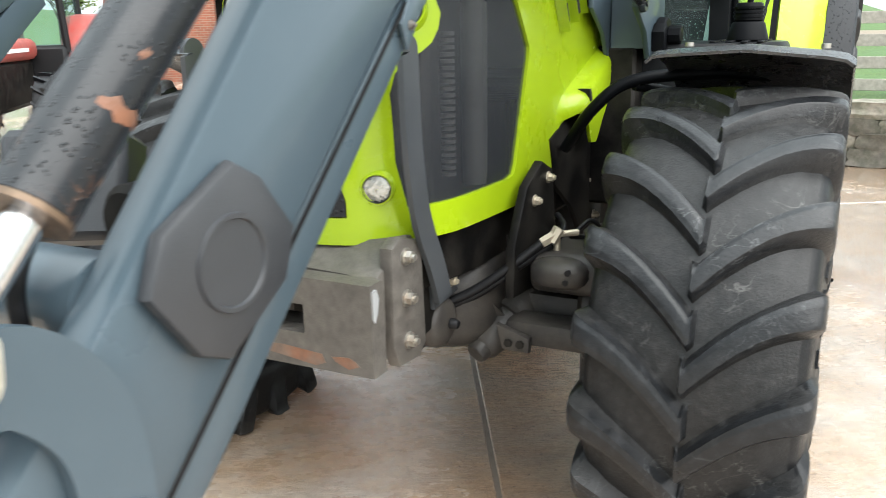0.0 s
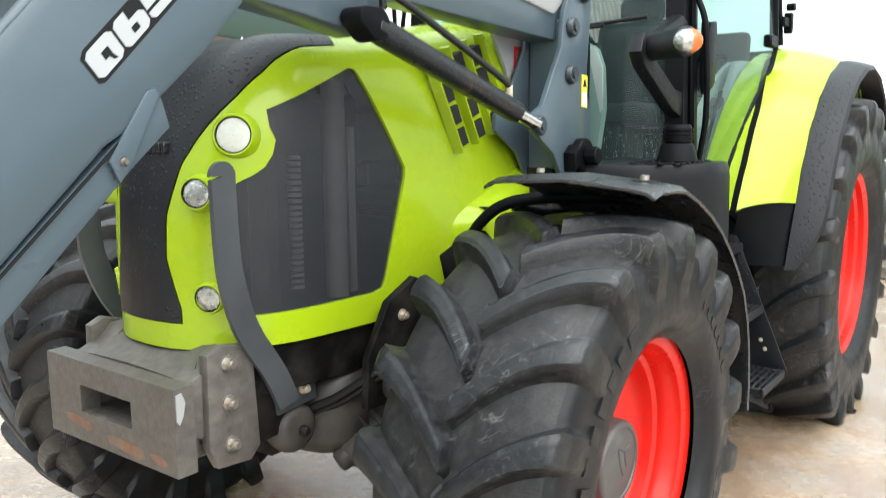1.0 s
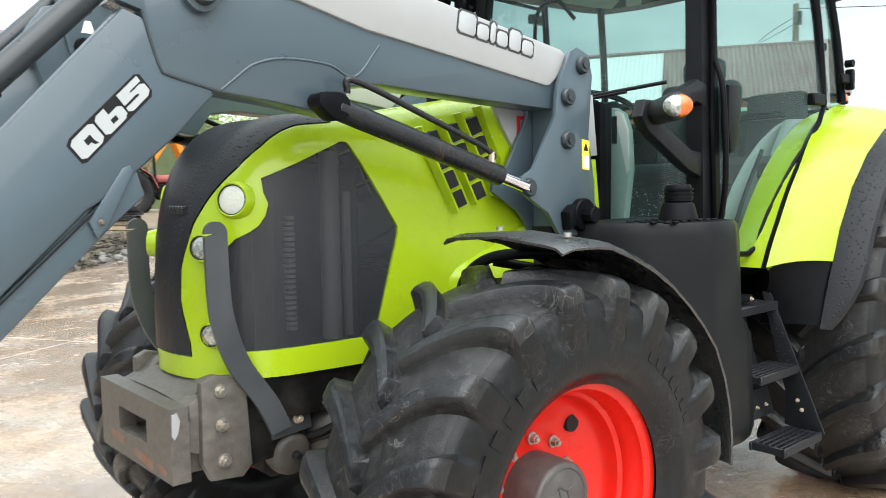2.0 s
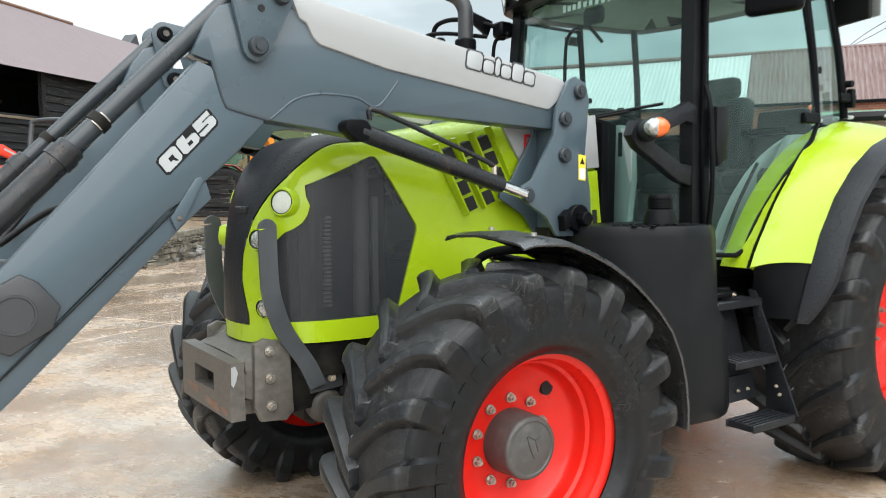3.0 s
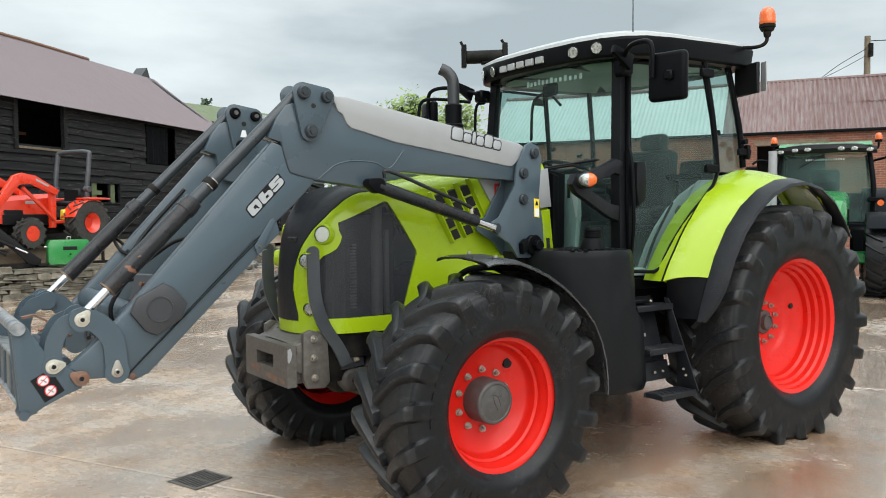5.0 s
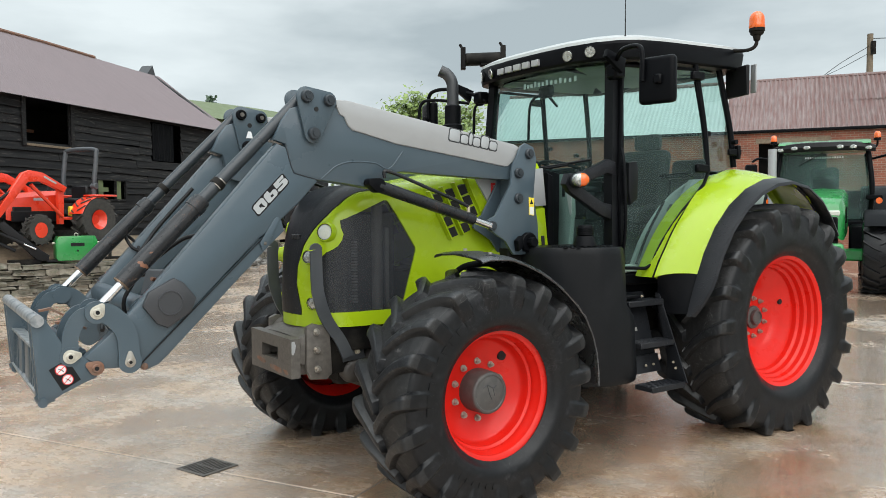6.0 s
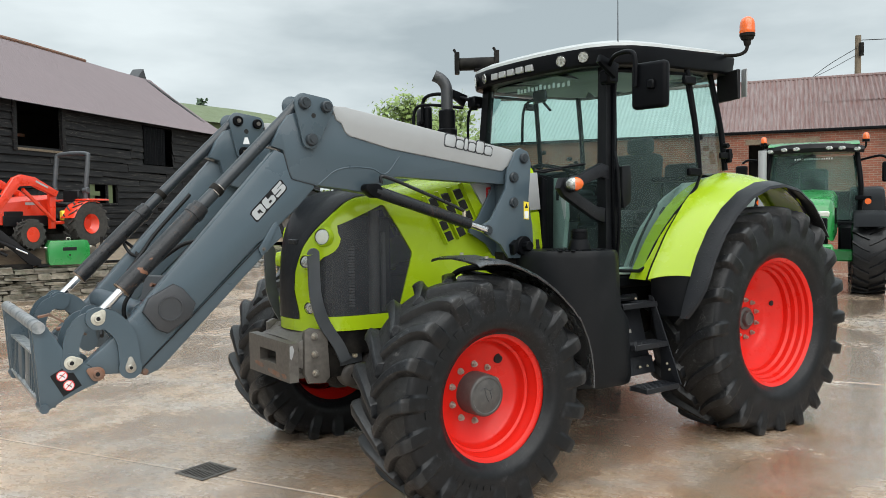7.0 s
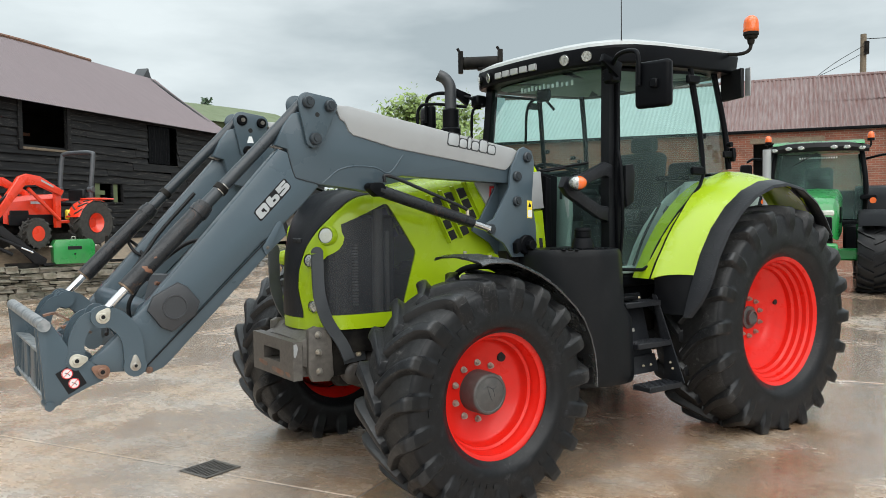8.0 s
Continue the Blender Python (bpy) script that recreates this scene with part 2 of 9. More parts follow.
TREAD = mat("scuffed_tread", (0.0092, 0.0100, 0.0114), 0.40, coat=0.10, coat_rough=0.22, dirt=(0.035, 0.036, 0.039), dirt_at=0.61, dirt_amount=0.5, scale=30, spec=0.36, rough_var=0.14, grain=0.3, grain_scale=140, vary=0.3, scratches=(0.07, 0.072, 0.075))
CAST = mat("weathered_cast_iron", (0.074, 0.067, 0.060), 0.5, dirt=(0.125, 0.113, 0.098), dirt_at=0.5, dirt_amount=0.6, scale=8, grain=0.35, grain_scale=150, vary=0.2)
GLAND = mat("bronzed_gland", (0.15, 0.095, 0.055), 0.4, dirt=(0.06, 0.045, 0.035), dirt_at=0.5, dirt_amount=0.7, scale=25, metal=0.3)
RUSTY = mat("rusty_scraped_steel", (0.15, 0.10, 0.075), 0.5, dirt=(0.20, 0.075, 0.035), dirt_at=0.5, dirt_amount=0.8, scale=11, grain=0.3, vary=0.2)
CHASSIS = mat("dark_chassis", (0.005, 0.0048, 0.0048), 0.5, spec=0.08, dirt=(0.032, 0.029, 0.025), dirt_at=0.52, dirt_amount=0.6, scale=7, grain=0.2)
AXLE = mat("weathered_axle_paint", (0.028, 0.026, 0.025), 0.45, spec=0.3, dirt=(0.075, 0.066, 0.056), dirt_at=0.52, dirt_amount=0.6, scale=8, grain=0.2)
CHROME = mat("chrome_rod", (0.75, 0.75, 0.76), 0.12, metal=1.0, rough_var=0.05)
BOLT = mat("zinc_bolt", (0.42, 0.40, 0.36), 0.38, metal=0.8, dirt=(0.3, 0.2, 0.12), scale=30)
BRASS = mat("yellow_zinc", (0.52, 0.46, 0.36), 0.4, metal=0.55)
CYLBLACK = mat("black_cylinder_paint", (0.013, 0.0145, 0.017), 0.32, spec=0.38, dirt=(0.034, 0.034, 0.036), dirt_at=0.68, dirt_amount=0.5, scale=14, grain=0.08, drops=135, scratches=(0.10, 0.05, 0.03))
WHITE = mat("white_print", (0.72, 0.73, 0.74), 0.4)
PALE = mat("pale_letters", (0.36, 0.38, 0.39), 0.35)
INK = mat("black_print", (0.009, 0.009, 0.010), 0.45, spec=0.2)
REDMARK = mat("red_mark", (0.62, 0.02, 0.02), 0.35)
YELLOW = mat("yellow_sticker", (0.78, 0.62, 0.05), 0.4)
AMBER = mat("amber_lens", (0.72, 0.115, 0.006), 0.18, coat=0.6)
LAMPGLASS = mat("lamp_lens", (0.56, 0.58, 0.51), 0.20, metal=0.15, dirt=(0.42, 0.44, 0.40), scale=60, grain=0.6, grain_scale=220, coat=0.8)
CLEARLAMP = mat("clear_lamp_reflector", (0.50, 0.51, 0.48), 0.16, metal=0.7, dirt=(0.17, 0.18, 0.16), dirt_at=0.5, dirt_amount=0.8, scale=48, grain=1.0, grain_scale=75, coat=1.0)
PIPE = mat("grey_pipe", (0.15, 0.15, 0.145), 0.5, dirt=(0.10, 0.09, 0.08), scale=12)
PALEROOF = mat("pale_sheet", (0.50, 0.52, 0.52), 0.6, dirt=(0.38, 0.40, 0.40), scale=1.5)
MIRROR = mat("mirror_glass", (0.9, 0.9, 0.9), 0.02, metal=1.0, rough_var=0.01)
SEATCLOTH = mat("grey_seat_cloth", (0.011, 0.015, 0.016), 0.8, dirt=(0.020, 0.025, 0.026), scale=9)
TRIM = mat("pale_cab_trim", (0.24, 0.30, 0.28), 0.6, grain=0.1)
GLASS = glass("cab_glass", (0.66, 0.79, 0.76), film=(0.32, 0.50, 0.47), veil_amount=0.050, spots=75, spot_amount=0.05)
DRYGLASS = glass("tractor_glass", (0.60, 0.74, 0.70), film=(0.30, 0.50, 0.46), veil_amount=0.11, spot_amount=0.0)
SCREEN = glass("wet_windscreen", (0.60, 0.75, 0.72), film=(0.36, 0.54, 0.51), veil_amount=0.038, spots=95, spot_amount=0.30)
WORN = mat("worn_bare_steel", (0.30, 0.31, 0.315), 0.42, metal=0.3, dirt=(0.06, 0.085, 0.10), dirt_at=0.56, dirt_amount=0.8, scale=14, grain=0.1)
GRASS = mat("grass", (0.055, 0.11, 0.025), 0.8, dirt=(0.10, 0.13, 0.04), scale=2, grain=0.6, vary=0.3)
LEAF = mat("leaves", (0.19, 0.27, 0.075), 0.6, dirt=(0.12, 0.17, 0.04), scale=1.5, vary=0.35, grain_scale=20)
LEAFDARK = mat("dark_leaves", (0.022, 0.05, 0.02), 0.6, dirt=(0.04, 0.07, 0.025), scale=1.5, vary=0.3, grain_scale=20)
BARK = mat("bark", (0.10, 0.08, 0.06), 0.85, grain=0.6, grain_scale=40)


def tarred_boards():
    """Tarred weatherboards, silvered in streaks along the grain (object x)."""
    m = bpy.data.materials.new("tarred_boards")
    m.use_nodes = True
    nt = m.node_tree
    b = nt.nodes["Principled BSDF"]
    b.inputs["Roughness"].default_value = 0.6
    b.inputs["Specular IOR Level"].default_value = 0.2
    tc = nt.nodes.new("ShaderNodeTexCoord")
    oi = nt.nodes.new("ShaderNodeObjectInfo")
    off = nt.nodes.new("ShaderNodeVectorMath")
    off.operation = "MULTIPLY_ADD"
    off.inputs[1].default_value = (4, 9, 26)
    shift = nt.nodes.new("ShaderNodeVectorMath")
    shift.operation = "SCALE"
    shift.inputs[0].default_value = (37, 11, 53)
    nt.links.new(oi.outputs["Random"], shift.inputs["Scale"])
    nt.links.new(tc.outputs["Object"], off.inputs[0])
    nt.links.new(shift.outputs["Vector"], off.inputs[2])
    nz = nt.nodes.new("ShaderNodeTexNoise")
    nz.inputs["Scale"].default_value = 1.0
    nz.inputs["Detail"].default_value = 9
    nz.inputs["Roughness"].default_value = 0.7
    nt.links.new(off.outputs["Vector"], nz.inputs["Vector"])
    rp = nt.nodes.new("ShaderNodeValToRGB")
    rp.color_ramp.elements[0].position, rp.color_ramp.elements[0].color = 0.42, (0.0065, 0.0065, 0.0075, 1)
    rp.color_ramp.elements[1].position, rp.color_ramp.elements[1].color = 0.74, (0.16, 0.145, 0.13, 1)
    e = rp.color_ramp.elements.new(0.58)
    e.color = (0.018, 0.0175, 0.0175, 1)
    nt.links.new(nz.outputs["Fac"], rp.inputs["Fac"])
    nt.links.new(rp.outputs["Color"], b.inputs["Base Color"])
    bump = nt.nodes.new("ShaderNodeBump")
    bump.inputs["Strength"].default_value = 0.6
    bump.inputs["Distance"].default_value = 0.01
    nt.links.new(nz.outputs["Fac"], bump.inputs["Height"])
    nt.links.new(bump.outputs["Normal"], b.inputs["Normal"])
    return m


BOARD = tarred_boards()
# near-black colour standing for the shade inside holes, slots and openings
DARKHOLE = mat("dark_interior", (0.01, 0.01, 0.01), 0.9)
STONE = mat("field_stone", (0.17, 0.15, 0.12), 0.7, dirt=(0.06, 0.065, 0.042), dirt_at=0.52, dirt_amount=0.7, scale=7, grain=0.6, grain_scale=60, vary=0.25, random_tint=0.4)
OLDWOOD = mat("weathered_timber", (0.22, 0.17, 0.115), 0.75, dirt=(0.10, 0.09, 0.075), scale=5, grain=0.4, grain_scale=60, vary=0.2, random_tint=0.35)
FENCEWOOD = mat("silvered_fence_board", (0.30, 0.28, 0.24), 0.75, dirt=(0.17, 0.17, 0.13), scale=4, grain=0.4, grain_scale=70, vary=0.2)
TARGREEN = mat("green_paint", (0.012, 0.20, 0.040), 0.3, coat=0.4, dirt=(0.02, 0.10, 0.03))
REDPAINT = mat("orange_red_paint", (0.70, 0.040, 0.012), 0.32, coat=0.4, dirt=(0.45, 0.04, 0.02))
FADEDRED = mat("faded_red_paint", (0.34, 0.045, 0.035), 0.5, dirt=(0.26, 0.10, 0.085), dirt_at=0.5, dirt_amount=0.7, scale=5)
ORANGE = mat("orange_paint", (0.75, 0.25, 0.02), 0.4)
OLIVE = mat("olive_sheet", (0.105, 0.135, 0.062), 0.6, dirt=(0.075, 0.10, 0.05), scale=1.5)
RUBBLE = mat("rubble", (0.17, 0.165, 0.155), 0.85, dirt=(0.09, 0.09, 0.08), scale=8, grain=0.8, grain_scale=30, vary=0.4)
EARTH = mat("packed_earth", (0.20, 0.15, 0.10), 0.6, dirt=(0.13, 0.10, 0.07), scale=0.7, grain=0.5, grain_scale=40, vary=0.2)


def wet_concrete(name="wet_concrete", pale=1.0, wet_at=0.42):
    """Brushed yard concrete, tan, wet in patches: the film of water makes those darker and glossy."""
    m = bpy.data.materials.new(name)
    m.use_nodes = True
    nt = m.node_tree
    b = nt.nodes["Principled BSDF"]
    geo = nt.nodes.new("ShaderNodeNewGeometry")
    turn = nt.nodes.new("ShaderNodeMapping")
    turn.inputs["Rotation"].default_value = (0, 0, radians(-29))
    nt.links.new(geo.outputs["Position"], turn.inputs["Vector"])

    def noise_tex(scale, detail, stretch=None, rough=0.6):
        n = nt.nodes.new("ShaderNodeTexNoise")
        n.inputs["Scale"].default_value = scale
        n.inputs["Detail"].default_value = detail
        n.inputs["Roughness"].default_value = rough
        if stretch:
            mp = nt.nodes.new("ShaderNodeMapping")
            mp.inputs["Scale"].default_value = stretch
            nt.links.new(turn.outputs["Vector"], mp.inputs["Vector"])
            nt.links.new(mp.outputs["Vector"], n.inputs["Vector"])
        else:
            nt.links.new(turn.outputs["Vector"], n.inputs["Vector"])
        return n.outputs["Fac"]

    def ramp(fac, stops):
        r = nt.nodes.new("ShaderNodeValToRGB")
        for k, (p, c) in enumerate(stops):
            e = r.color_ramp.elements[k] if k < 2 else r.color_ramp.elements.new(p)
            e.position, e.color = p, (*c, 1)
        nt.links.new(fac, r.inputs["Fac"])
        return r.outputs["Color"]

    def mix(kind, fac, a, c):
        x = nt.nodes.new("ShaderNodeMixRGB")
        x.blend_type = kind
        if isinstance(fac, float):
            x.inputs[0].default_value = fac
        else:
            nt.links.new(fac, x.inputs[0])
        nt.links.new(a, x.inputs[1])
        nt.links.new(c, x.inputs[2])
        return x.outputs["Color"]

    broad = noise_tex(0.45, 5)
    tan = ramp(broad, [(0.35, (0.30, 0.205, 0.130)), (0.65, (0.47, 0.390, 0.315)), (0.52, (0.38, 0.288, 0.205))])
    speck = ramp(noise_tex(38, 7, None, 0.76), [(0.36, (0.10, 0.085, 0.07)), (0.42, (1, 1, 1))])
    pits = ramp(noise_tex(5, 9, None, 0.8), [(0.34, (0.50, 0.45, 0.40)), (0.50, (1, 1, 1))])
    streak = ramp(noise_tex(14, 9, (2.0, 1.0, 1), 0.85), [(0.30, (0.70, 0.66, 0.62)), (0.64, (1.14, 1.14, 1.14))])
    col = mix("MULTIPLY", 0.6, mix("MULTIPLY", 1.0, tan, streak), speck)
    col = mix("MULTIPLY", 0.6, col, pits)
    oi = nt.nodes.new("ShaderNodeObjectInfo")
    tint = ramp(oi.outputs["Random"], [(0.0, (0.90 * pale, 0.90 * pale, 0.91 * pale)), (1.0, (1.07 * pale, 1.05 * pale, 1.03 * pale))])
    col = mix("MULTIPLY", 1.0, col, tint)
    rust = ramp(noise_tex(0.9, 4), [(0.62, (0, 0, 0)), (0.74, (0.45, 0.45, 0.45))])
    rustcol = nt.nodes.new("ShaderNodeRGB")
    rustcol.outputs[0].default_value = (0.34, 0.17, 0.10, 1)
    col = mix("MIX", rust, col, rustcol.outputs[0])
    # grey cement film between the tan, in clouds
    cloud = ramp(noise_tex(1.6, 8, (1.6, 0.8, 1), 0.7), [(0.44, (0, 0, 0)), (0.60, (0.6, 0.6, 0.6))])
    greycol = nt.nodes.new("ShaderNodeRGB")
    greycol.outputs[0].default_value = (0.41, 0.38, 0.345, 1)
    col = mix("MIX", cloud, col, greycol.outputs[0])
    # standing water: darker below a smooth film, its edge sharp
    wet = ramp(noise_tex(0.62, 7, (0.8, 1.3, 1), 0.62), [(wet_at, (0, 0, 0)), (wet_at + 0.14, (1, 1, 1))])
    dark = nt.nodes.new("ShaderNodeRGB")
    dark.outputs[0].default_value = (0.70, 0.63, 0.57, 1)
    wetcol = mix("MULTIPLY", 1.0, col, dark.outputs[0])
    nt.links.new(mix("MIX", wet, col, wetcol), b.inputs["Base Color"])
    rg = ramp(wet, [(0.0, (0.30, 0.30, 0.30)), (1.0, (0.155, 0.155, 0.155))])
    fine = ramp(noise_tex(9, 5, (1.6, 0.8, 1)), [(0.35, (0.6, 0.6, 0.6)), (0.65, (1.4, 1.4, 1.4))])
    nt.links.new(mix("MULTIPLY", 1.0, rg, fine), b.inputs["Roughness"])
    b.inputs["Specular IOR Level"].default_value = 0.9
    b.inputs["Coat Roughness"].default_value = 0.03
    b.inputs["Coat IOR"].default_value = 1.85
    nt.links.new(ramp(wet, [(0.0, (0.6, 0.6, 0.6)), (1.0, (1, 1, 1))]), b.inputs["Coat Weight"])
    bump = nt.nodes.new("ShaderNodeBump")
    bump.inputs["Strength"].default_value = 0.75
    bump.inputs["Distance"].default_value = 0.004
    nt.links.new(noise_tex(75, 6, (1.9, 0.8, 1), 0.75), bump.inputs["Height"])
    nt.links.new(bump.outputs["Normal"], b.inputs["Normal"])
    ripple = nt.nodes.new("ShaderNodeBump")
    ripple.inputs["Strength"].default_value = 0.65
    ripple.inputs["Distance"].default_value = 0.010
    nt.links.new(noise_tex(26, 5, (3.4, 0.55, 1), 0.62), ripple.inputs["Height"])
    nt.links.new(ripple.outputs["Normal"], b.inputs["Coat Normal"])
    return m


def brickwork(name, a, c, mortar):
    """Red brickwork too far off for single bricks, courses 75 mm."""
    m = bpy.data.materials.new(name)
    m.use_nodes = True
    nt = m.node_tree
    b = nt.nodes["Principled BSDF"]
    b.inputs["Roughness"].default_value = 0.85
    tc = nt.nodes.new("ShaderNodeTexCoord")
    mp = nt.nodes.new("ShaderNodeMapping")
    mp.inputs["Rotation"].default_value = (radians(90), 0, 0)
    br = nt.nodes.new("ShaderNodeTexBrick")
    br.inputs["Scale"].default_value = 1.0
    br.inputs["Brick Width"].default_value = 0.225
    br.inputs["Row Height"].default_value = 0.075
    br.inputs["Mortar Size"].default_value = 0.008
    br.inputs["Color1"].default_value = (*a, 1)
    br.inputs["Color2"].default_value = (*c, 1)
    br.inputs["Mortar"].default_value = (*mortar, 1)
    nz = nt.nodes.new("ShaderNodeTexNoise")
    nz.inputs["Scale"].default_value = 1.2
    nz.inputs["Detail"].default_value = 8
    mx = nt.nodes.new("ShaderNodeMixRGB")
    mx.blend_type = "MULTIPLY"
    mx.inputs[0].default_value = 0.7
    rp = nt.nodes.new("ShaderNodeValToRGB")
    rp.color_ramp.elements[0].position, rp.color_ramp.elements[0].color = 0.3, (0.5, 0.48, 0.46, 1)
    rp.color_ramp.elements[1].position, rp.color_ramp.elements[1].color = 0.65, (1.1, 1.05, 1.0, 1)
    nt.links.new(tc.outputs["Object"], mp.inputs["Vector"])
    nt.links.new(mp.outputs["Vector"], br.inputs["Vector"])
    nt.links.new(tc.outputs["Object"], nz.inputs["Vector"])
    nt.links.new(nz.outputs["Fac"], rp.inputs["Fac"])
    nt.links.new(br.outputs["Color"], mx.inputs[1])
    nt.links.new(rp.outputs["Color"], mx.inputs[2])
    nt.links.new(mx.outputs["Color"], b.inputs["Base Color"])
    return m


def sheet_roof(name, base, worn, worn_at, amount):
    """Old corrugated sheet: paint worn in streaks down the slope (object y)."""
    m = bpy.data.materials.new(name)
    m.use_nodes = True
    nt = m.node_tree
    b = nt.nodes["Principled BSDF"]
    b.inputs["Roughness"].default_value = 0.6
    tc = nt.nodes.new("ShaderNodeTexCoord")
    mp = nt.nodes.new("ShaderNodeMapping")
    mp.inputs["Scale"].default_value = (12.0, 0.6, 1)
    nz = nt.nodes.new("ShaderNodeTexNoise")
    nz.inputs["Scale"].default_value = 1.6
    nz.inputs["Detail"].default_value = 8
    nz.inputs["Roughness"].default_value = 0.65
    rp = nt.nodes.new("ShaderNodeValToRGB")
    rp.color_ramp.elements[0].position, rp.color_ramp.elements[0].color = worn_at - 0.14, (0, 0, 0, 1)
    rp.color_ramp.elements[1].position, rp.color_ramp.elements[1].color = worn_at + 0.1, (amount, amount, amount, 1)
    mx = nt.nodes.new("ShaderNodeMixRGB")
    mx.inputs[1].default_value = (*base, 1)
    mx.inputs[2].default_value = (*worn, 1)
    nt.links.new(tc.outputs["Object"], mp.inputs["Vector"])
    nt.links.new(mp.outputs["Vector"], nz.inputs["Vector"])
    nt.links.new(nz.outputs["Fac"], rp.inputs["Fac"])
    nt.links.new(rp.outputs["Color"], mx.inputs[0])
    nt.links.new(mx.outputs["Color"], b.inputs["Base Color"])
    return m


def perforated(name):
    """Fine black grille mesh that lets a little of what is behind show."""
    m = bpy.data.materials.new(name)
    m.use_nodes = True
    nt = m.node_tree
    b = nt.nodes["Principled BSDF"]
    b.inputs["Base Color"].default_value = (0.026, 0.029, 0.034, 1)
    b.inputs["Roughness"].default_value = 0.45
    out = nt.nodes["Material Output"]
    tr = nt.nodes.new("ShaderNodeBsdfTransparent")
    mx = nt.nodes.new("ShaderNodeMixShader")
    mx.inputs["Fac"].default_value = 0.66
    nt.links.new(tr.outputs["BSDF"], mx.inputs[1])
    nt.links.new(b.outputs["BSDF"], mx.inputs[2])
    nt.links.new(mx.outputs["Shader"], out.inputs["Surface"])
    return m


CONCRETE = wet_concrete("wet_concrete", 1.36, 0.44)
BRICK = brickwork("red_brickwork", (0.26, 0.085, 0.05), (0.19, 0.07, 0.045), (0.24, 0.19, 0.15))
ROOFRED = sheet_roof("worn_red_sheet", (0.125, 0.060, 0.052), (0.21, 0.175, 0.170), 0.53, 0.8)
ROOFPINK = sheet_roof("faded_pink_sheet", (0.165, 0.130, 0.136), (0.125, 0.10, 0.105), 0.55, 0.5)
MESHGRILLE = perforated("grille_mesh")


# ---- building helpers ----
def root(name, at, label, category, group="", kind=""):
    ob = new(name)
    ob.empty_display_size = 0.1
    ob.matrix_basis = Matrix.Translation(at)
    return tagged(ob, label, category, group, kind)


def finish(bm, name, material, smooth=40):
    me = bpy.data.meshes.new(name)
    bmesh.ops.recalc_face_normals(bm, faces=bm.faces)
    bm.to_mesh(me)
    bm.free()
    me.materials.append(material)
    if smooth:
        me.shade_smooth()
        me.set_sharp_from_angle(angle=radians(smooth))
    return me


def attach(ob, parent):
    ob.parent = parent
    if parent.parent is None:
        ob.matrix_parent_inverse = parent.matrix_basis.inverted()
    return ob


def part(name, bm, material, parent, label="", smooth=40):
    """One mesh in world coordinates, linked under a thing or a part."""
    ob = new(name, finish(bm, name, material, smooth))
    attach(ob, parent)
    if label:
        ob["label"] = label
    return ob


def thing(name, bm, material, label, category, group="", kind="", smooth=40):
    ob = new(name, finish(bm, name, material, smooth))
    return tagged(ob, label, category, group, kind)


def piece(name, me, m, parent, label=""):
    """A piece that shares its mesh with others, at the pose m."""
    ob = new(name, me)
    ob.matrix_basis = m
    attach(ob, parent)
    if label:
        ob["label"] = label
    return ob


def box(bm, lo, hi, bevel=0.0, turn=None, seg=1):
    c = [(a + b) / 2 for a, b in zip(lo, hi)]
    s = [abs(b - a) for a, b in zip(lo, hi)]
    m = Matrix.Translation(c) @ (turn or Matrix()) @ Matrix.Diagonal((*s, 1))
    r = bmesh.ops.create_cube(bm, size=1.0, matrix=m)
    if bevel:
        vs = set(r["verts"])
        es = [e for e in bm.edges if e.verts[0] in vs and e.verts[1] in vs]
        bmesh.ops.bevel(bm, geom=es, offset=bevel, segments=seg, affect="EDGES", profile=0.5)
    return bm


def prism(bm, outline, y0, y1, bevel=0.0, axis="y"):
    """A plate: an outline in x, z (or y, z or x, y) drawn out along the third axis."""
    def at(p, h):
        if axis == "y":
            return (p[0], h, p[1])
        if axis == "x":
            return (h, p[0], p[1])
        return (p[0], p[1], h)
    a = [bm.verts.new(at(p, y0)) for p in outline]
    b = [bm.verts.new(at(p, y1)) for p in outline]
    n = len(outline)
    fs = [bm.faces.new(a), bm.faces.new(b[::-1])]
    for k in range(n):
        fs.append(bm.faces.new((a[k], b[k], b[(k + 1) % n], a[(k + 1) % n])))
    bmesh.ops.recalc_face_normals(bm, faces=fs)
    if bevel:
        es = list(fs[0].edges) + list(fs[1].edges)
        bmesh.ops.bevel(bm, geom=es, offset=bevel, segments=2, affect="EDGES", profile=0.5, clamp_overlap=True)
    return bm


def axes(d):
    d = Vector(d).normalized()
    u = d.orthogonal().normalized()
    return d, u, d.cross(u)


def rod(bm, p, q, r, r2=None, seg=20, bevel=0.0):
    """A round bar from p to q."""
    p, q = Vector(p), Vector(q)
    d, u, v = axes(q - p)
    r2 = r if r2 is None else r2
    if bevel:
        rings = [(p, r - bevel), (p + d * bevel, r), (q - d * bevel, r2), (q, r2 - bevel)]
    else:
        rings = [(p, r), (q, r2)]
    rows = []
    for c, rad in rings:
        rows.append([bm.verts.new(c + rad * (math.cos(a) * u + math.sin(a) * v)) for a in [2 * math.pi * k / seg for k in range(seg)]])
    for a, b in zip(rows, rows[1:]):
        for k in range(seg):
            bm.faces.new((a[k], a[(k + 1) % seg], b[(k + 1) % seg], b[k]))
    bm.faces.new(rows[0][::-1])
    bm.faces.new(rows[-1])
    return bm


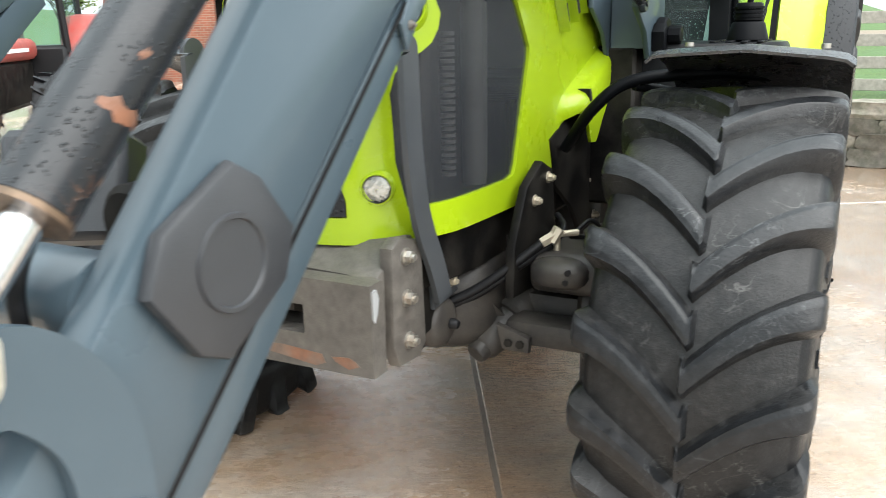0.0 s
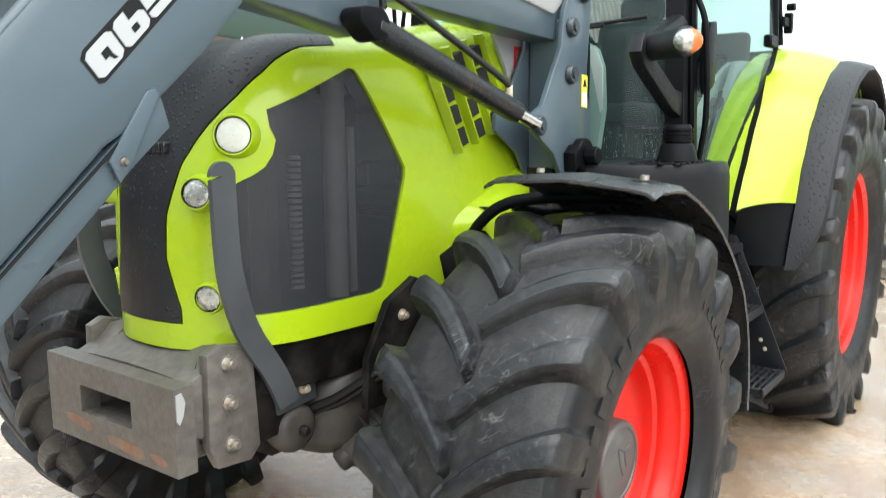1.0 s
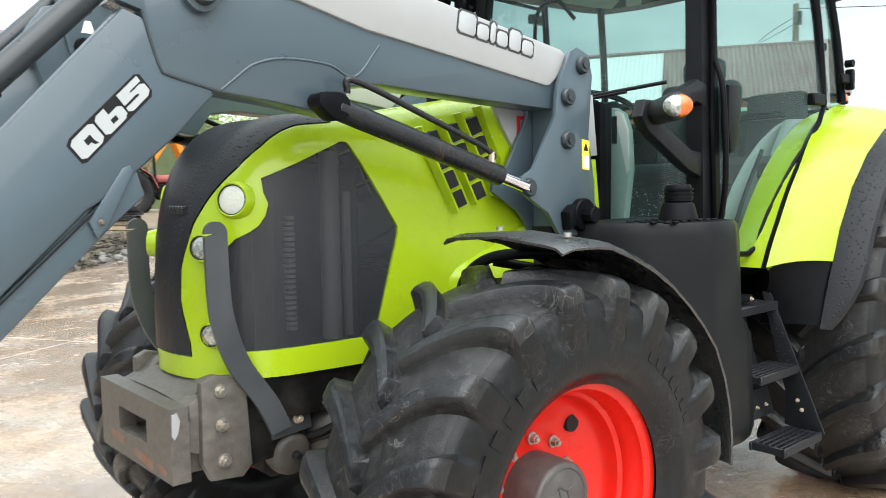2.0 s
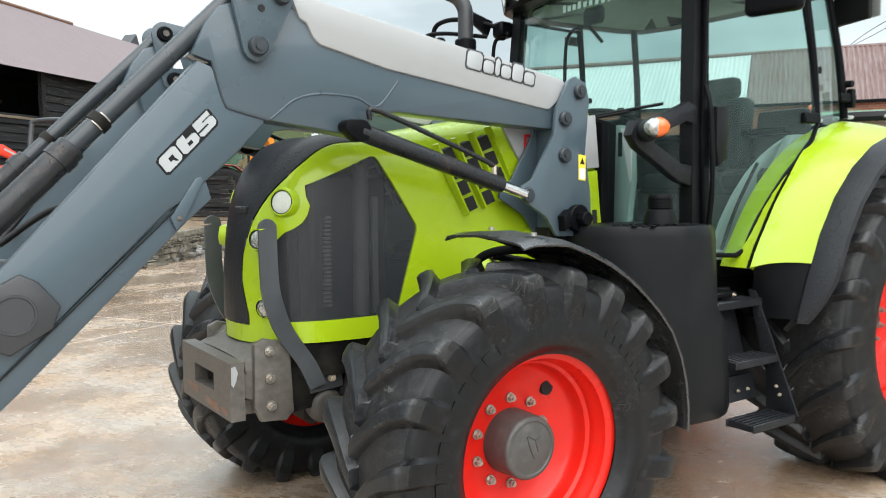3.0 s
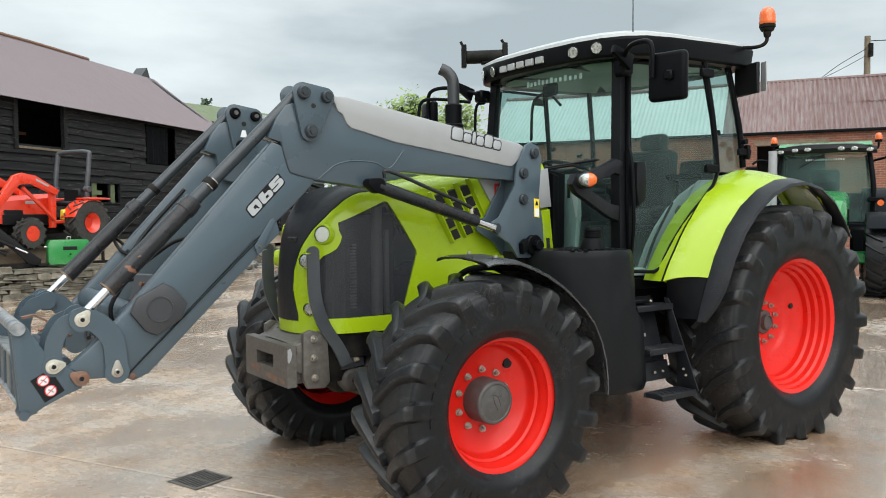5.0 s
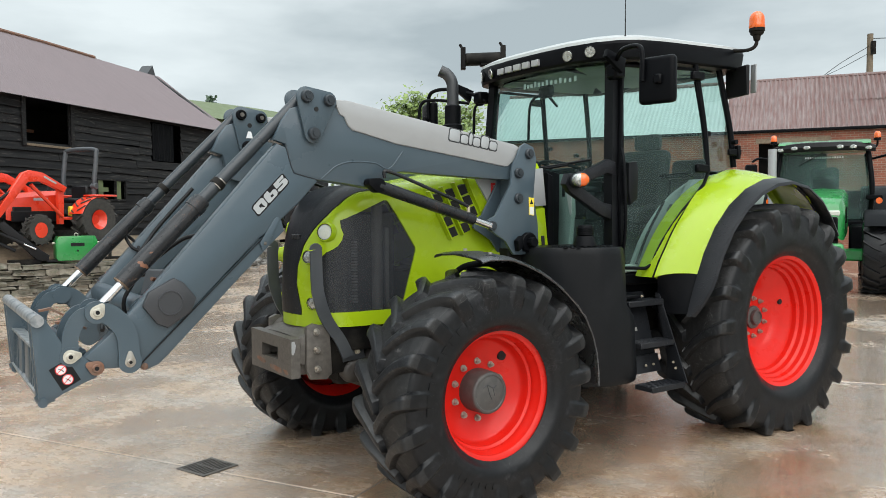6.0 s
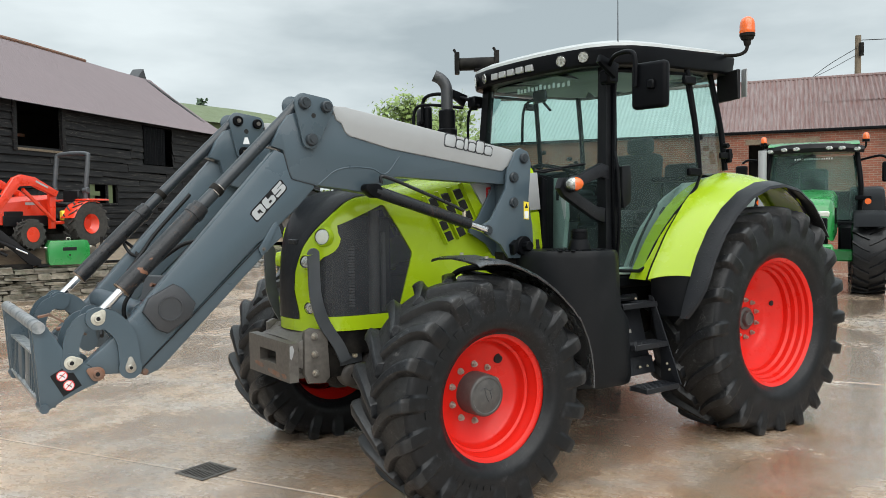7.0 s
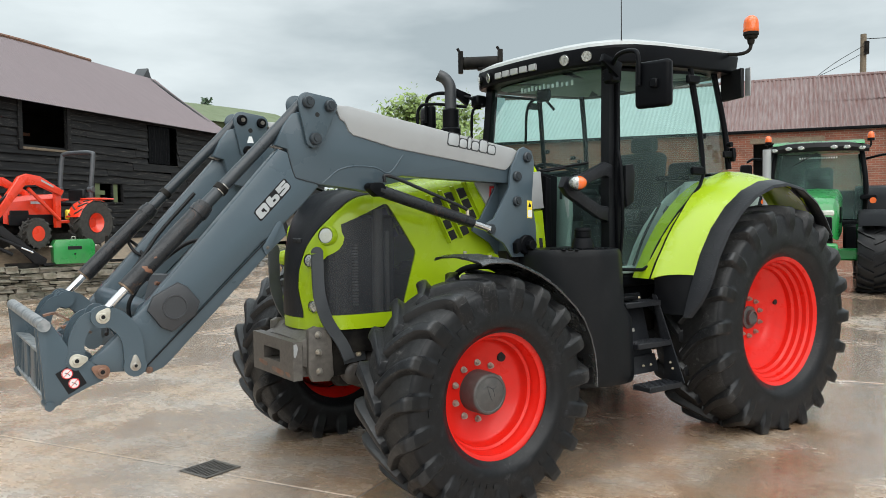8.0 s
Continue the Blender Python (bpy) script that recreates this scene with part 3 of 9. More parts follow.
def spline(pts, per=8):
    """Points of a smooth line through pts."""
    pts = [Vector(p) for p in pts]
    e = [2 * pts[0] - pts[1]] + pts + [2 * pts[-1] - pts[-2]]
    out = []
    for k in range(1, len(e) - 2):
        for j in range(per):
            t = j / per
            a, b, c, d = e[k - 1:k + 3]
            out.append(0.5 * ((2 * b) + (c - a) * t + (2 * a - 5 * b + 4 * c - d) * t * t + (3 * b - a - 3 * c + d) * t ** 3))
    return out + [pts[-1]]


def hose(bm, pts, r, seg=10, smooth=True):
    """A tube along a line."""
    line = spline(pts) if smooth else [Vector(p) for p in pts]
    up = None
    rows = []
    for k, p in enumerate(line):
        d = (line[min(k + 1, len(line) - 1)] - line[max(k - 1, 0)]).normalized()
        u = d.orthogonal().normalized() if up is None else (up - d * up.dot(d)).normalized()
        up = u
        v = d.cross(u)
        rows.append([bm.verts.new(p + r * (math.cos(a) * u + math.sin(a) * v)) for a in [2 * math.pi * j / seg for j in range(seg)]])
    for a, b in zip(rows, rows[1:]):
        for j in range(seg):
            bm.faces.new((a[j], a[(j + 1) % seg], b[(j + 1) % seg], b[j]))
    bm.faces.new(rows[0][::-1])
    bm.faces.new(rows[-1])
    return bm


def strip(bm, line, across, width, thick):
    """A flat bar that follows a line: width along the vector across."""
    line = [Vector(p) for p in line]
    a = Vector(across).normalized()
    rows = []
    for k, p in enumerate(line):
        d = (line[min(k + 1, len(line) - 1)] - line[max(k - 1, 0)]).normalized()
        n = d.cross(a).normalized()
        rows.append([bm.verts.new(p + s * a * width / 2 + q * n * thick / 2) for s, q in ((-1, -1), (1, -1), (1, 1), (-1, 1))])
    for r, s in zip(rows, rows[1:]):
        for j in range(4):
            bm.faces.new((r[j], r[(j + 1) % 4], s[(j + 1) % 4], s[j]))
    bm.faces.new(rows[0][::-1])
    bm.faces.new(rows[-1])
    return bm


def turned(bm, profile, centre, seg=64, side=1, closed=False):
    """Turned about an axle along y: profile of (y, radius)."""
    rows = []
    for y, r in profile:
        rows.append([bm.verts.new((centre[0] + r * math.cos(a), centre[1] + side * y, centre[2] + r * math.sin(a)))
                     for a in [2 * math.pi * k / seg for k in range(seg)]])
    pairs = list(zip(rows, rows[1:]))
    if closed:
        pairs.append((rows[-1], rows[0]))
    for a, b in pairs:
        for k in range(seg):
            bm.faces.new((a[k], a[(k + 1) % seg], b[(k + 1) % seg], b[k]))
    if not closed:
        if profile[0][1] < 0.2:
            bm.faces.new(rows[0][::-1])
        if profile[-1][1] < 0.2:
            bm.faces.new(rows[-1])
    return bm


def sheet(bm, rows, thick=0.0):
    """A grid of points as a surface, with thickness below it."""
    vs = [[bm.verts.new(p) for p in r] for r in rows]
    fs = []
    for a, b in zip(vs, vs[1:]):
        for k in range(len(a) - 1):
            ring = []
            for v in (a[k], a[k + 1], b[k + 1], b[k]):
                if all((v.co - w.co).length > 1e-5 for w in ring):
                    ring.append(v)
            if len(ring) > 2:
                fs.append(bm.faces.new(ring))
    if thick:
        bmesh.ops.recalc_face_normals(bm, faces=fs)
        bmesh.ops.solidify(bm, geom=fs, thickness=thick)
    return bm


def round_hull(circles, seg=10):
    """The outline of a plate that goes round circles (x, z, r)."""
    pts = [(x + r * math.cos(a), z + r * math.sin(a)) for x, z, r in circles for a in [2 * math.pi * k / (seg * 2) for k in range(seg * 2)]]
    pts = sorted(set((round(a, 5), round(b, 5)) for a, b in pts))
    def half(ps):
        h = []
        for p in ps:
            while len(h) > 1 and (h[-1][0] - h[-2][0]) * (p[1] - h[-2][1]) - (h[-1][1] - h[-2][1]) * (p[0] - h[-2][0]) <= 0:
                h.pop()
            h.append(p)
        return h[:-1]
    return half(pts) + half(pts[::-1])


def bolt_mesh(name, r, h, material):
    """A hexagon bolt head with a washer, its axis along z."""
    bm = bmesh.new()
    rod(bm, (0, 0, 0), (0, 0, h * 0.25), r * 1.35, seg=14)
    rod(bm, (0, 0, h * 0.25), (0, 0, h * 0.8), r, seg=6)
    rod(bm, (0, 0, h * 0.8), (0, 0, h * 1.1), r * 0.55, seg=10)
    return finish(bm, name, material, 30)


def towards(p, d):
    """A pose at p with z along d."""
    return Matrix.Translation(p) @ Vector(d).to_track_quat("Z", "Y").to_matrix().to_4x4()


def inside(p, poly):
    hit = False
    for (x1, y1), (x2, y2) in zip(poly, poly[1:] + poly[:1]):
        if (y1 > p[1]) != (y2 > p[1]) and p[0] < (x2 - x1) * (p[1] - y1) / (y2 - y1) + x1:
            hit = not hit
    return hit


# ---- wheels ----
def blend(x, lo, hi):
    x = min(1.0, max(0.0, (x - lo) / (hi - lo)))
    return x * x * (3 - 2 * x)


@functools.lru_cache(maxsize=None)
def tyre_mesh(half, rim_r, rad, lugs, lug_h, axle_z, phase):
    """A tractor tyre round the origin, axle along y: one moulded skin whose two rows of raked lugs run out into the sidewalls."""
    base, h = rad - lug_h, rad - rim_r
    # across the tread and down one sidewall: place along the lug, carcass (y, r), lug surface (y, r), how much of the lug stands there
    side = [(0.00, 0.00, base + 0.003, 0.00, rad - 0.001), (0.022, 0.022, base + 0.003, 0.022, rad - 0.001), (0.05, 0.05, base + 0.003, 0.05, rad), (0.10, 0.10, base + 0.002, 0.10, rad), (0.25, 0.25, base + 0.001, 0.25, rad),
            (0.40, 0.40, base - 0.001, 0.40, rad - 0.001), (0.55, 0.55, base - 0.005, 0.55, rad - 0.002), (0.68, 0.68, base - 0.012, 0.69, rad - 0.004), (0.79, 0.78, base - 0.024, 0.82, rad - 0.008),
            (0.88, 0.860, base - 0.032, 0.93, rad - 0.014), (0.94, 0.905, base - 0.044, 0.982, rad - 0.021), (0.97, 0.922, base - 0.050, 1.003, rad - 0.029), (1.00, 0.936, base - 0.058, 1.015, rad - 0.040),
            (1.04, 0.955, base - 0.078, 1.027, rad - 0.072), (1.08, 0.968, base - 0.100, 1.029, rad - 0.108), (1.12, 0.968, base - 0.126, 1.026, rad - 0.140), (1.16, 0.982, base - 0.148, 1.000, rad - 0.172)]
    low = side[-1][2]
    for f, y in ((0.15, 0.990), (0.32, 0.998), (0.5, 1.0), (0.66, 0.985), (0.80, 0.955), (0.92, 0.90), (1.0, 0.845)):
        side.append((1.2 + f, y, low + (rim_r + 0.006 - low) * f, y, low + (rim_r + 0.006 - low) * f))
    side.append((2.3, 0.80, rim_r - 0.012, 0.80, rim_r - 0.012))
    line = [(-t, -y, r, -ly, lr) for t, y, r, ly, lr in side[:0:-1]] + side
    pitch = 2 * math.pi * rad / lugs
    top, foot, lip = 0.5 * 0.060 / pitch, 0.5 * 0.060 / pitch + 0.020 / pitch, 0.006 / pitch
    cuts = []
    for mid in (0.25, 0.75):
        cuts += [mid + q for q in (-foot, -foot * 0.55 - top * 0.45, -top - lip * 0.2, -top + lip * 0.5, -top + lip * 1.8, -top * 0.35, top * 0.35, top - lip * 1.8, top - lip * 0.5, top + lip * 0.2, foot * 0.55 + top * 0.45, foot)]
    cuts = sorted(cuts + [0.0, 0.5])

    def across(d):
        """Height of the lug at the distance d from its middle line, in pitches."""
        d = abs(d)
        if d >= foot:
            return 0.0
        if d <= top - lip * 1.8:
            return 1.0
        if d <= top - lip * 0.5:
            return 0.985
        if d <= top + lip * 0.2:
            return 0.90
        return 0.90 * ((foot - d) / (foot - top - lip * 0.2)) ** 1.35

    rake = 0.29 * 0.7 / rad * half / 0.27
    heights = {mid: [across(u - mid) for u in cuts] for mid in (0.25, 0.75)}
    verts, n = [], len(cuts) * lugs
    for t, y, r, ly, lr in line:
        s = min(1.0, abs(t))
        lean_s = rake * (0.40 * s + 0.60 * (1 - (1 - s) ** 2)) + 0.04 * max(0.0, min(abs(t), 1.16) - 1.0)
        mid = 0.25 if t < 0 else 0.75
        wide = 0.42 * blend(abs(t), 0.55, 1.16)
        for k in range(lugs):
            for j, u in enumerate(cuts):
                lift = 0.0
                for m, sign in ((0.25, -1), (0.75, 1)):
                    lift += heights[m][j] * blend(t * sign, -0.05, -0.021) * (1 if abs(t) < 1.2 else 0)
                warped = u + wide * math.sin(2 * math.pi * (u - mid)) / (2 * math.pi) * (1 if abs(t) < 1.2 else 0)
                a = math.pi - ((k + warped + phase) * 2 * math.pi / lugs + lean_s)
                yy, rr = half * (y + (ly - y) * lift), r + (lr - r) * lift
                z = rr * math.sin(a)
                d = max(0.0, 0.004 - axle_z - z)
                verts.append((rr * math.cos(a), yy + math.copysign(d * 0.5, yy), z + d))
    faces = [(i * n + j, i * n + (j + 1) % n, (i + 1) * n + (j + 1) % n, (i + 1) * n + j) for i in range(len(line) - 1) for j in range(n)]
    me = bpy.data.meshes.new("tyre")
    me.from_pydata(verts, [], faces)
    me.materials.append(RUBBER)
    me.materials.append(TREAD)
    me.materials.append(DUSTED)
    # the running surface is scuffed greyer than the sidewalls
    for p in me.polygons:
        if math.hypot(p.center.x, p.center.z) > base - 0.03:
            p.material_index = 1 if math.hypot(p.center.x, p.center.z) > base + 0.012 else 2
    me.shade_smooth()
    me.set_sharp_from_angle(angle=radians(38))
    return me


def raised_marks(c, r, y, side, arcs, material, parent):
    """Raised plain bars on a sidewall where its writing stands."""
    bm = bmesh.new()
    for a0, a1, n, hgt in arcs:
        for k in range(n):
            a = radians(a0 + (a1 - a0) * (k + 0.5) / n)
            w = radians(abs(a1 - a0) / n) * 0.30
            q = []
            for da, dr in ((-w, -hgt / 2), (w, -hgt / 2), (w, hgt / 2), (-w, hgt / 2)):
                q.append((c[0] + (r + dr) * math.cos(a + da), c[2] + (r + dr) * math.sin(a + da)))
            prism(bm, q, c[1] + side * (y - 0.01), c[1] + side * (y + 0.0008))
    ob = part("sidewall_mark", bm, material, parent)
    ob["kind"] = "stuff"
    return ob


BOLT_WHEEL = bolt_mesh("wheel_bolt", 0.015, 0.03, BOLT)


def tractor_wheel(parent, c, half, rim_r, rad, lugs, side, lug_h, rim_prof, hub_prof, bolts, bolt_r, bolt_y, cap, hole, phase=0.0, bulge=0.0, rim_mat=None, tyre_label="worn black rubber tractor tyre"):
    """rim_prof, hub_prof: (y from the wheel's middle towards the outside, radius)."""
    bm = bmesh.new()
    turned(bm, rim_prof, c, 72, side)
    back = [(-y * 0.55, r) for y, r in rim_prof if r > rim_r * 0.85]
    if back:
        turned(bm, [(rim_prof[-1][0] * -0.8, rim_r), (rim_prof[0][0] * 0.5, rim_r * 0.86)], c, 48, side)
    wheel = part("wheel", bm, rim_mat or RED, parent, "red painted steel wheel rim")
    piece("tyre", tyre_mesh(half, rim_r, rad, lugs, lug_h, c[2], phase), Matrix.Translation((c[0], c[1] + side * bulge, c[2])), wheel, tyre_label)
    bm = turned(bmesh.new(), hub_prof, c, 40, side)
    part("hub_cap", bm, cap, wheel, "dark grey round hub cover")
    for k in range(bolts):
        a = 2 * math.pi * (k + 0.5) / bolts
        piece("wheel_bolt", BOLT_WHEEL, towards((c[0] + bolt_r * math.cos(a), c[1] + side * bolt_y, c[2] + bolt_r * math.sin(a)), (0, side, 0)), wheel)
    for a, rr, size in hole:
        a = radians(a)
        p = Vector((c[0] + rr * math.cos(a), c[1], c[2] + rr * math.sin(a)))
        y = None
        for (ya, ra), (yb, rb) in zip(rim_prof, rim_prof[1:]):
            if min(ra, rb) <= rr <= max(ra, rb):
                y = ya + (yb - ya) * (rr - ra) / (rb - ra + 1e-9)
                break
        y = y if y is not None else bolt_y
        bm = rod(bmesh.new(), p + Vector((0, side * (y - 0.03), 0)), p + Vector((0, side * (y + 0.006), 0)), size, seg=16)
        part("hand_hole", bm, DARKHOLE, wheel)
    return wheel


# ---- ground and yard slabs ----
bm = bmesh.new()
N = 24
size = 700.0
rows = [[(size * (i / N - 0.5), size * (j / N - 0.5), -0.06) for j in range(N + 1)] for i in range(N + 1)]
sheet(bm, rows)
thing("ground", bm, EARTH, "bare brown earth round the farmyard", "ground", kind="structure")

yard = root("yard", (0, 0, 0), "wet tan concrete yard slabs with open joints", "pavement", kind="structure")
U, V = Vector((0.8746, 0.4848, 0)), Vector((-0.4848, 0.8746, 0))
SLAB_U, SLAB_V = 4.7, 5.6
slab_bm = box(bmesh.new(), (-SLAB_U / 2 + 0.009, -SLAB_V / 2 + 0.009, -0.15), (SLAB_U / 2 - 0.009, SLAB_V / 2 - 0.009, 0.0), 0.006)
slab_low = slab_bm.copy()
SLAB = finish(slab_bm, "slab", CONCRETE, 0)
# bays with j < 0 are darker and browner, glossy over more of their area
BROWN_SLAB = finish(slab_low, "brown_slab", wet_concrete("brown_wet_concrete", 1.18, 0.38), 0)
TURN_U = Matrix.Rotation(math.atan2(U.y, U.x), 4, "Z")
for i in range(-4, 8):
    for j in range(-4, 5):
        c = U * (-0.80 + SLAB_U * (i + 0.5)) + V * (-0.22 + SLAB_V * (j + 0.5))
        piece("slab", SLAB if j >= 0 else BROWN_SLAB, Matrix.Translation(c) @ TURN_U, yard)
bm = bmesh.new()
box(bm, (-24, -26, -0.055), (40, 36, -0.006))
part("joint_filler", bm, mat("joint_mortar", (0.15, 0.125, 0.10), 0.7, dirt=(0.07, 0.06, 0.05), scale=9), yard)
# yard drain: a cast grating in a frame
drain = root("yard_drain", (-1.12, 0.49, 0), "black cast iron drain grating set in the concrete", "drain")
bm = bmesh.new()
for k in range(9):
    y = -0.112 + 0.028 * k
    box(bm, (-0.125, y - 0.0045, -0.03), (0.125, y + 0.0045, 0.006))
box(bm, (-0.008, -0.12, -0.03), (0.008, 0.12, 0.005))
for x in (-0.132, 0.132):
    box(bm, (x - 0.010, -0.140, -0.03), (x + 0.010, 0.140, 0.007))
for y in (-0.132, 0.132):
    box(bm, (-0.142, y - 0.008, -0.03), (0.142, y + 0.008, 0.008))
DRAIN_TURN = Matrix.Translation((-1.13, 0.480, 0.0)) @ Matrix.Rotation(radians(20), 4, "Z")
bm.transform(DRAIN_TURN)
part("grating", bm, CAST, drain, "slotted grating")
# flat dark plate on the slab gives the shade under the grating
bm = box(bmesh.new(), (-0.13, -0.13, 0.0005), (0.13, 0.13, 0.0015))
bm.transform(DRAIN_TURN)
part("drain_pit", bm, DARKHOLE, drain)

# ---- the lime tractor: x runs to its rear, its near side faces -y ----
tractor = root("tractor", (0, 0, 0), "lime green farm tractor with red wheels and glazed cab", "tractor")

F_RIM = [(0.03, 0.10), (0.03, 0.215), (0.045, 0.235), (0.06, 0.29), (0.075, 0.305), (0.10, 0.312), (0.125, 0.318), (0.135, 0.332), (0.165, 0.335), (0.18, 0.346), (0.205, 0.350), (0.216, 0.368), (0.222, 0.384), (0.212, 0.388)]
F_HUB = [(0.02, 0.128), (0.150, 0.124), (0.160, 0.119), (0.164, 0.112), (0.164, 0.104), (0.160, 0.101), (0.160, 0.092), (0.162, 0.088), (0.162, 0.0)]
R_RIM = [(-0.03, 0.09), (-0.03, 0.225), (-0.01, 0.25), (0.02, 0.30), (0.03, 0.34), (0.06, 0.375), (0.065, 0.40), (0.10, 0.405), (0.115, 0.425), (0.15, 0.43), (0.165, 0.45), (0.20, 0.455), (0.215, 0.472), (0.245, 0.476), (0.258, 0.495), (0.268, 0.511), (0.258, 0.515)]
R_HUB = [(-0.03, 0.092), (-0.012, 0.090), (-0.008, 0.078), (-0.008, 0.062), (0.020, 0.058), (0.024, 0.050), (0.012, 0.044), (0.012, 0.0)]
for side in (-1, 1):
    cf = (0, -0.985 if side < 0 else 0.945, 0.65)
    w = tractor_wheel(tractor, cf, 0.27, 0.384, 0.706, 19, side, 0.041, F_RIM, F_HUB, 10, 0.17, 0.032, HUBGREY, [(47, 0.255, 0.030)], 0.185, 0.022)
    raised_marks(cf, 0.50, 0.2915, side, [(115, 185, 9, 0.045), (300, 345, 5, 0.045), (20, 60, 7, 0.03), (230, 265, 6, 0.03)], RUBBER, w)
    bm = bmesh.new()
    for arc in (((-0.05, 0.035), (-0.02, 0.05), (0.02, 0.03), (0.045, 0.04)), ((-0.02, 0.05), (-0.005, 0.0), (0.015, -0.04)), ((0.02, 0.03), (0.035, -0.02))):
        hose(bm, [(x, cf[1] + side * 0.1615, cf[2] + z) for x, z in arc], 0.0028, 6)
    part("hub_emblem", bm, GREYCAP, w)
    cr = (2.82, side * 0.96, 0.835)
    w = tractor_wheel(tractor, cr, 0.325, 0.511, 0.905, 20, side, 0.040, R_RIM, R_HUB, 10, 0.15, -0.026, HUBGREY, [(20, 0.31, 0.022)], 0.0)
    raised_marks(cr, 0.635, 0.319, side, [(75, 140, 11, 0.055), (195, 215, 2, 0.05), (255, 300, 7, 0.035)], RUBBER, w)

# front axle, transmission and chassis
def egg(bm, c, r, power=2.6, seg=18):
    """A bulged casting: a squared-off ellipsoid."""
    def fold(v):
        return math.copysign(abs(v) ** (2 / power), v)
    rows = []
    for i in range(seg // 2 + 1):
        p = math.pi * (i / (seg // 2) - 0.5)
        rows.append([(c[0] + r[0] * fold(math.cos(p)) * fold(math.cos(q)), c[1] + r[1] * fold(math.cos(p)) * fold(math.sin(q)), c[2] + r[2] * fold(math.sin(p)))
                     for q in [2 * math.pi * j / seg for j in range(seg + 1)]])
    sheet(bm, rows)
    bmesh.ops.remove_doubles(bm, verts=bm.verts, dist=1e-5)
    return bm


bm = bmesh.new()
box(bm, (-0.14, -0.72, 0.54), (0.14, 0.72, 0.72), 0.03, None, 2)
for s in (-1, 1):
    rod(bm, (0, s * 0.60, 0.65), (0, s * 0.92, 0.65), 0.19, 0.15, 28, 0.02)
    rod(bm, (-0.02, s * 0.66, 0.40), (-0.02, s * 0.66, 0.92), 0.085, seg=20, bevel=0.012)
axle = part("front_axle", bm, AXLE, tractor, "dark cast front axle")
# the trunnion casting in the middle, ribbed where it meets the beam
bm = egg(bmesh.new(), (-0.10, 0, 0.70), (0.26, 0.37, 0.17), 4.0)
for s in (-1, 1):
    strip(bm, [(-0.20, s * 0.22, 0.83), (-0.26, s * 0.30, 0.74), (-0.18, s * 0.38, 0.62)], (0.3, s, 0), 0.05, 0.03)
part("axle_casting", bm, AXLE, axle, "rounded brown-grey axle casting")
for s in (-1, 1):
    # knuckle block over the beam with a bulged oil chamber in front
    bm = box(bmesh.new(), (-0.22, min(s * 0.46, s * 0.72), 0.745), (0.08, max(s * 0.46, s * 0.72), 0.875), 0.035, None, 3)
    knuckle = part("steering_knuckle", bm, AXLE, tractor, "cast steering knuckle")
    part("oil_chamber", egg(bmesh.new(), (-0.225, s * 0.565, 0.822), (0.065, 0.088, 0.046), 2.7), AXLE, knuckle)
    for q, z in ((-0.042, 0.842), (-0.036, 0.812)):
        part("knuckle_plug", rod(bmesh.new(), (-0.27, s * 0.565 - s * q, z), (-0.29, s * 0.565 - s * q, z), 0.009, seg=10), INK, knuckle)
    # track arm, its tapered end and the lock plate with two bolts
    bm = box(bmesh.new(), (-0.265, min(s * 0.40, s * 0.76), 0.585), (-0.14, max(s * 0.40, s * 0.76), 0.665), 0.022, None, 2)
    track = part("track_arm", bm, AXLE, tractor, "thick cast track arm")
    bm = rod(bmesh.new(), (-0.06, s * 0.40, 0.665), (-0.262, s * 0.325, 0.556), 0.090, 0.050, 28, 0.010)
    rod(bm, (-0.258, s * 0.3265, 0.558), (-0.288, s * 0.3155, 0.542), 0.038, 0.035, 24, 0.005)
    rod(bm, (-0.14, s * 0.37, 0.622), (-0.155, s * 0.3645, 0.614), 0.086, seg=28)
    part("axle_stub", bm, AXLE, track, "tapered cast stub")
    bm = prism(bmesh.new(), [(s * 0.385, 0.655), (s * 0.43, 0.640), (s * 0.492, 0.622), (s * 0.492, 0.575), (s * 0.405, 0.575)], -0.290, -0.262, 0.005, "x")
    lock = part("lock_plate", bm, AXLE, track)
    for q in (0.428, 0.466):
        part("lock_bolt", rod(bmesh.new(), (-0.288, s * q, 0.602), (-0.302, s * q, 0.602), 0.013, seg=6), CHASSIS, lock)
    bm = rod(bmesh.new(), (-0.22, s * 0.06, 0.60), (-0.20, s * 0.42, 0.60), 0.032, seg=18, bevel=0.006)
    rod(bm, (-0.20, s * 0.42, 0.60), (-0.19, s * 0.60, 0.60), 0.020)
    part("steering_rod", bm, AXLE, tractor)
bm = bmesh.new()
box(bm, (-0.50, -0.24, 0.60), (0.9, 0.24, 0.92), 0.03)
box(bm, (0.5, -0.30, 0.55), (2.4, 0.30, 1.1), 0.04)
box(bm, (2.2, -0.42, 0.55), (3.15, 0.42, 1.25), 0.05)
rod(bm, (2.82, -0.9, 0.835), (2.82, 0.9, 0.835), 0.16, seg=28)
box(bm, (0.3, -0.36, 0.85), (1.1, 0.36, 1.35), 0.03)
part("chassis", bm, CHASSIS, tractor, "dark dirty chassis and gearbox")
bm = bmesh.new()
for k in range(14):
    x = 0.0 + 0.07 * k
    box(bm, (x, -0.30, 0.95), (x + 0.03, 0.30, 1.30), 0.004)
rod(bm, (0.35, -0.33, 1.12), (0.35, 0.33, 1.12), 0.10, seg=24)
part("engine", bm, CHASSIS, tractor)["kind"] = "stuff"

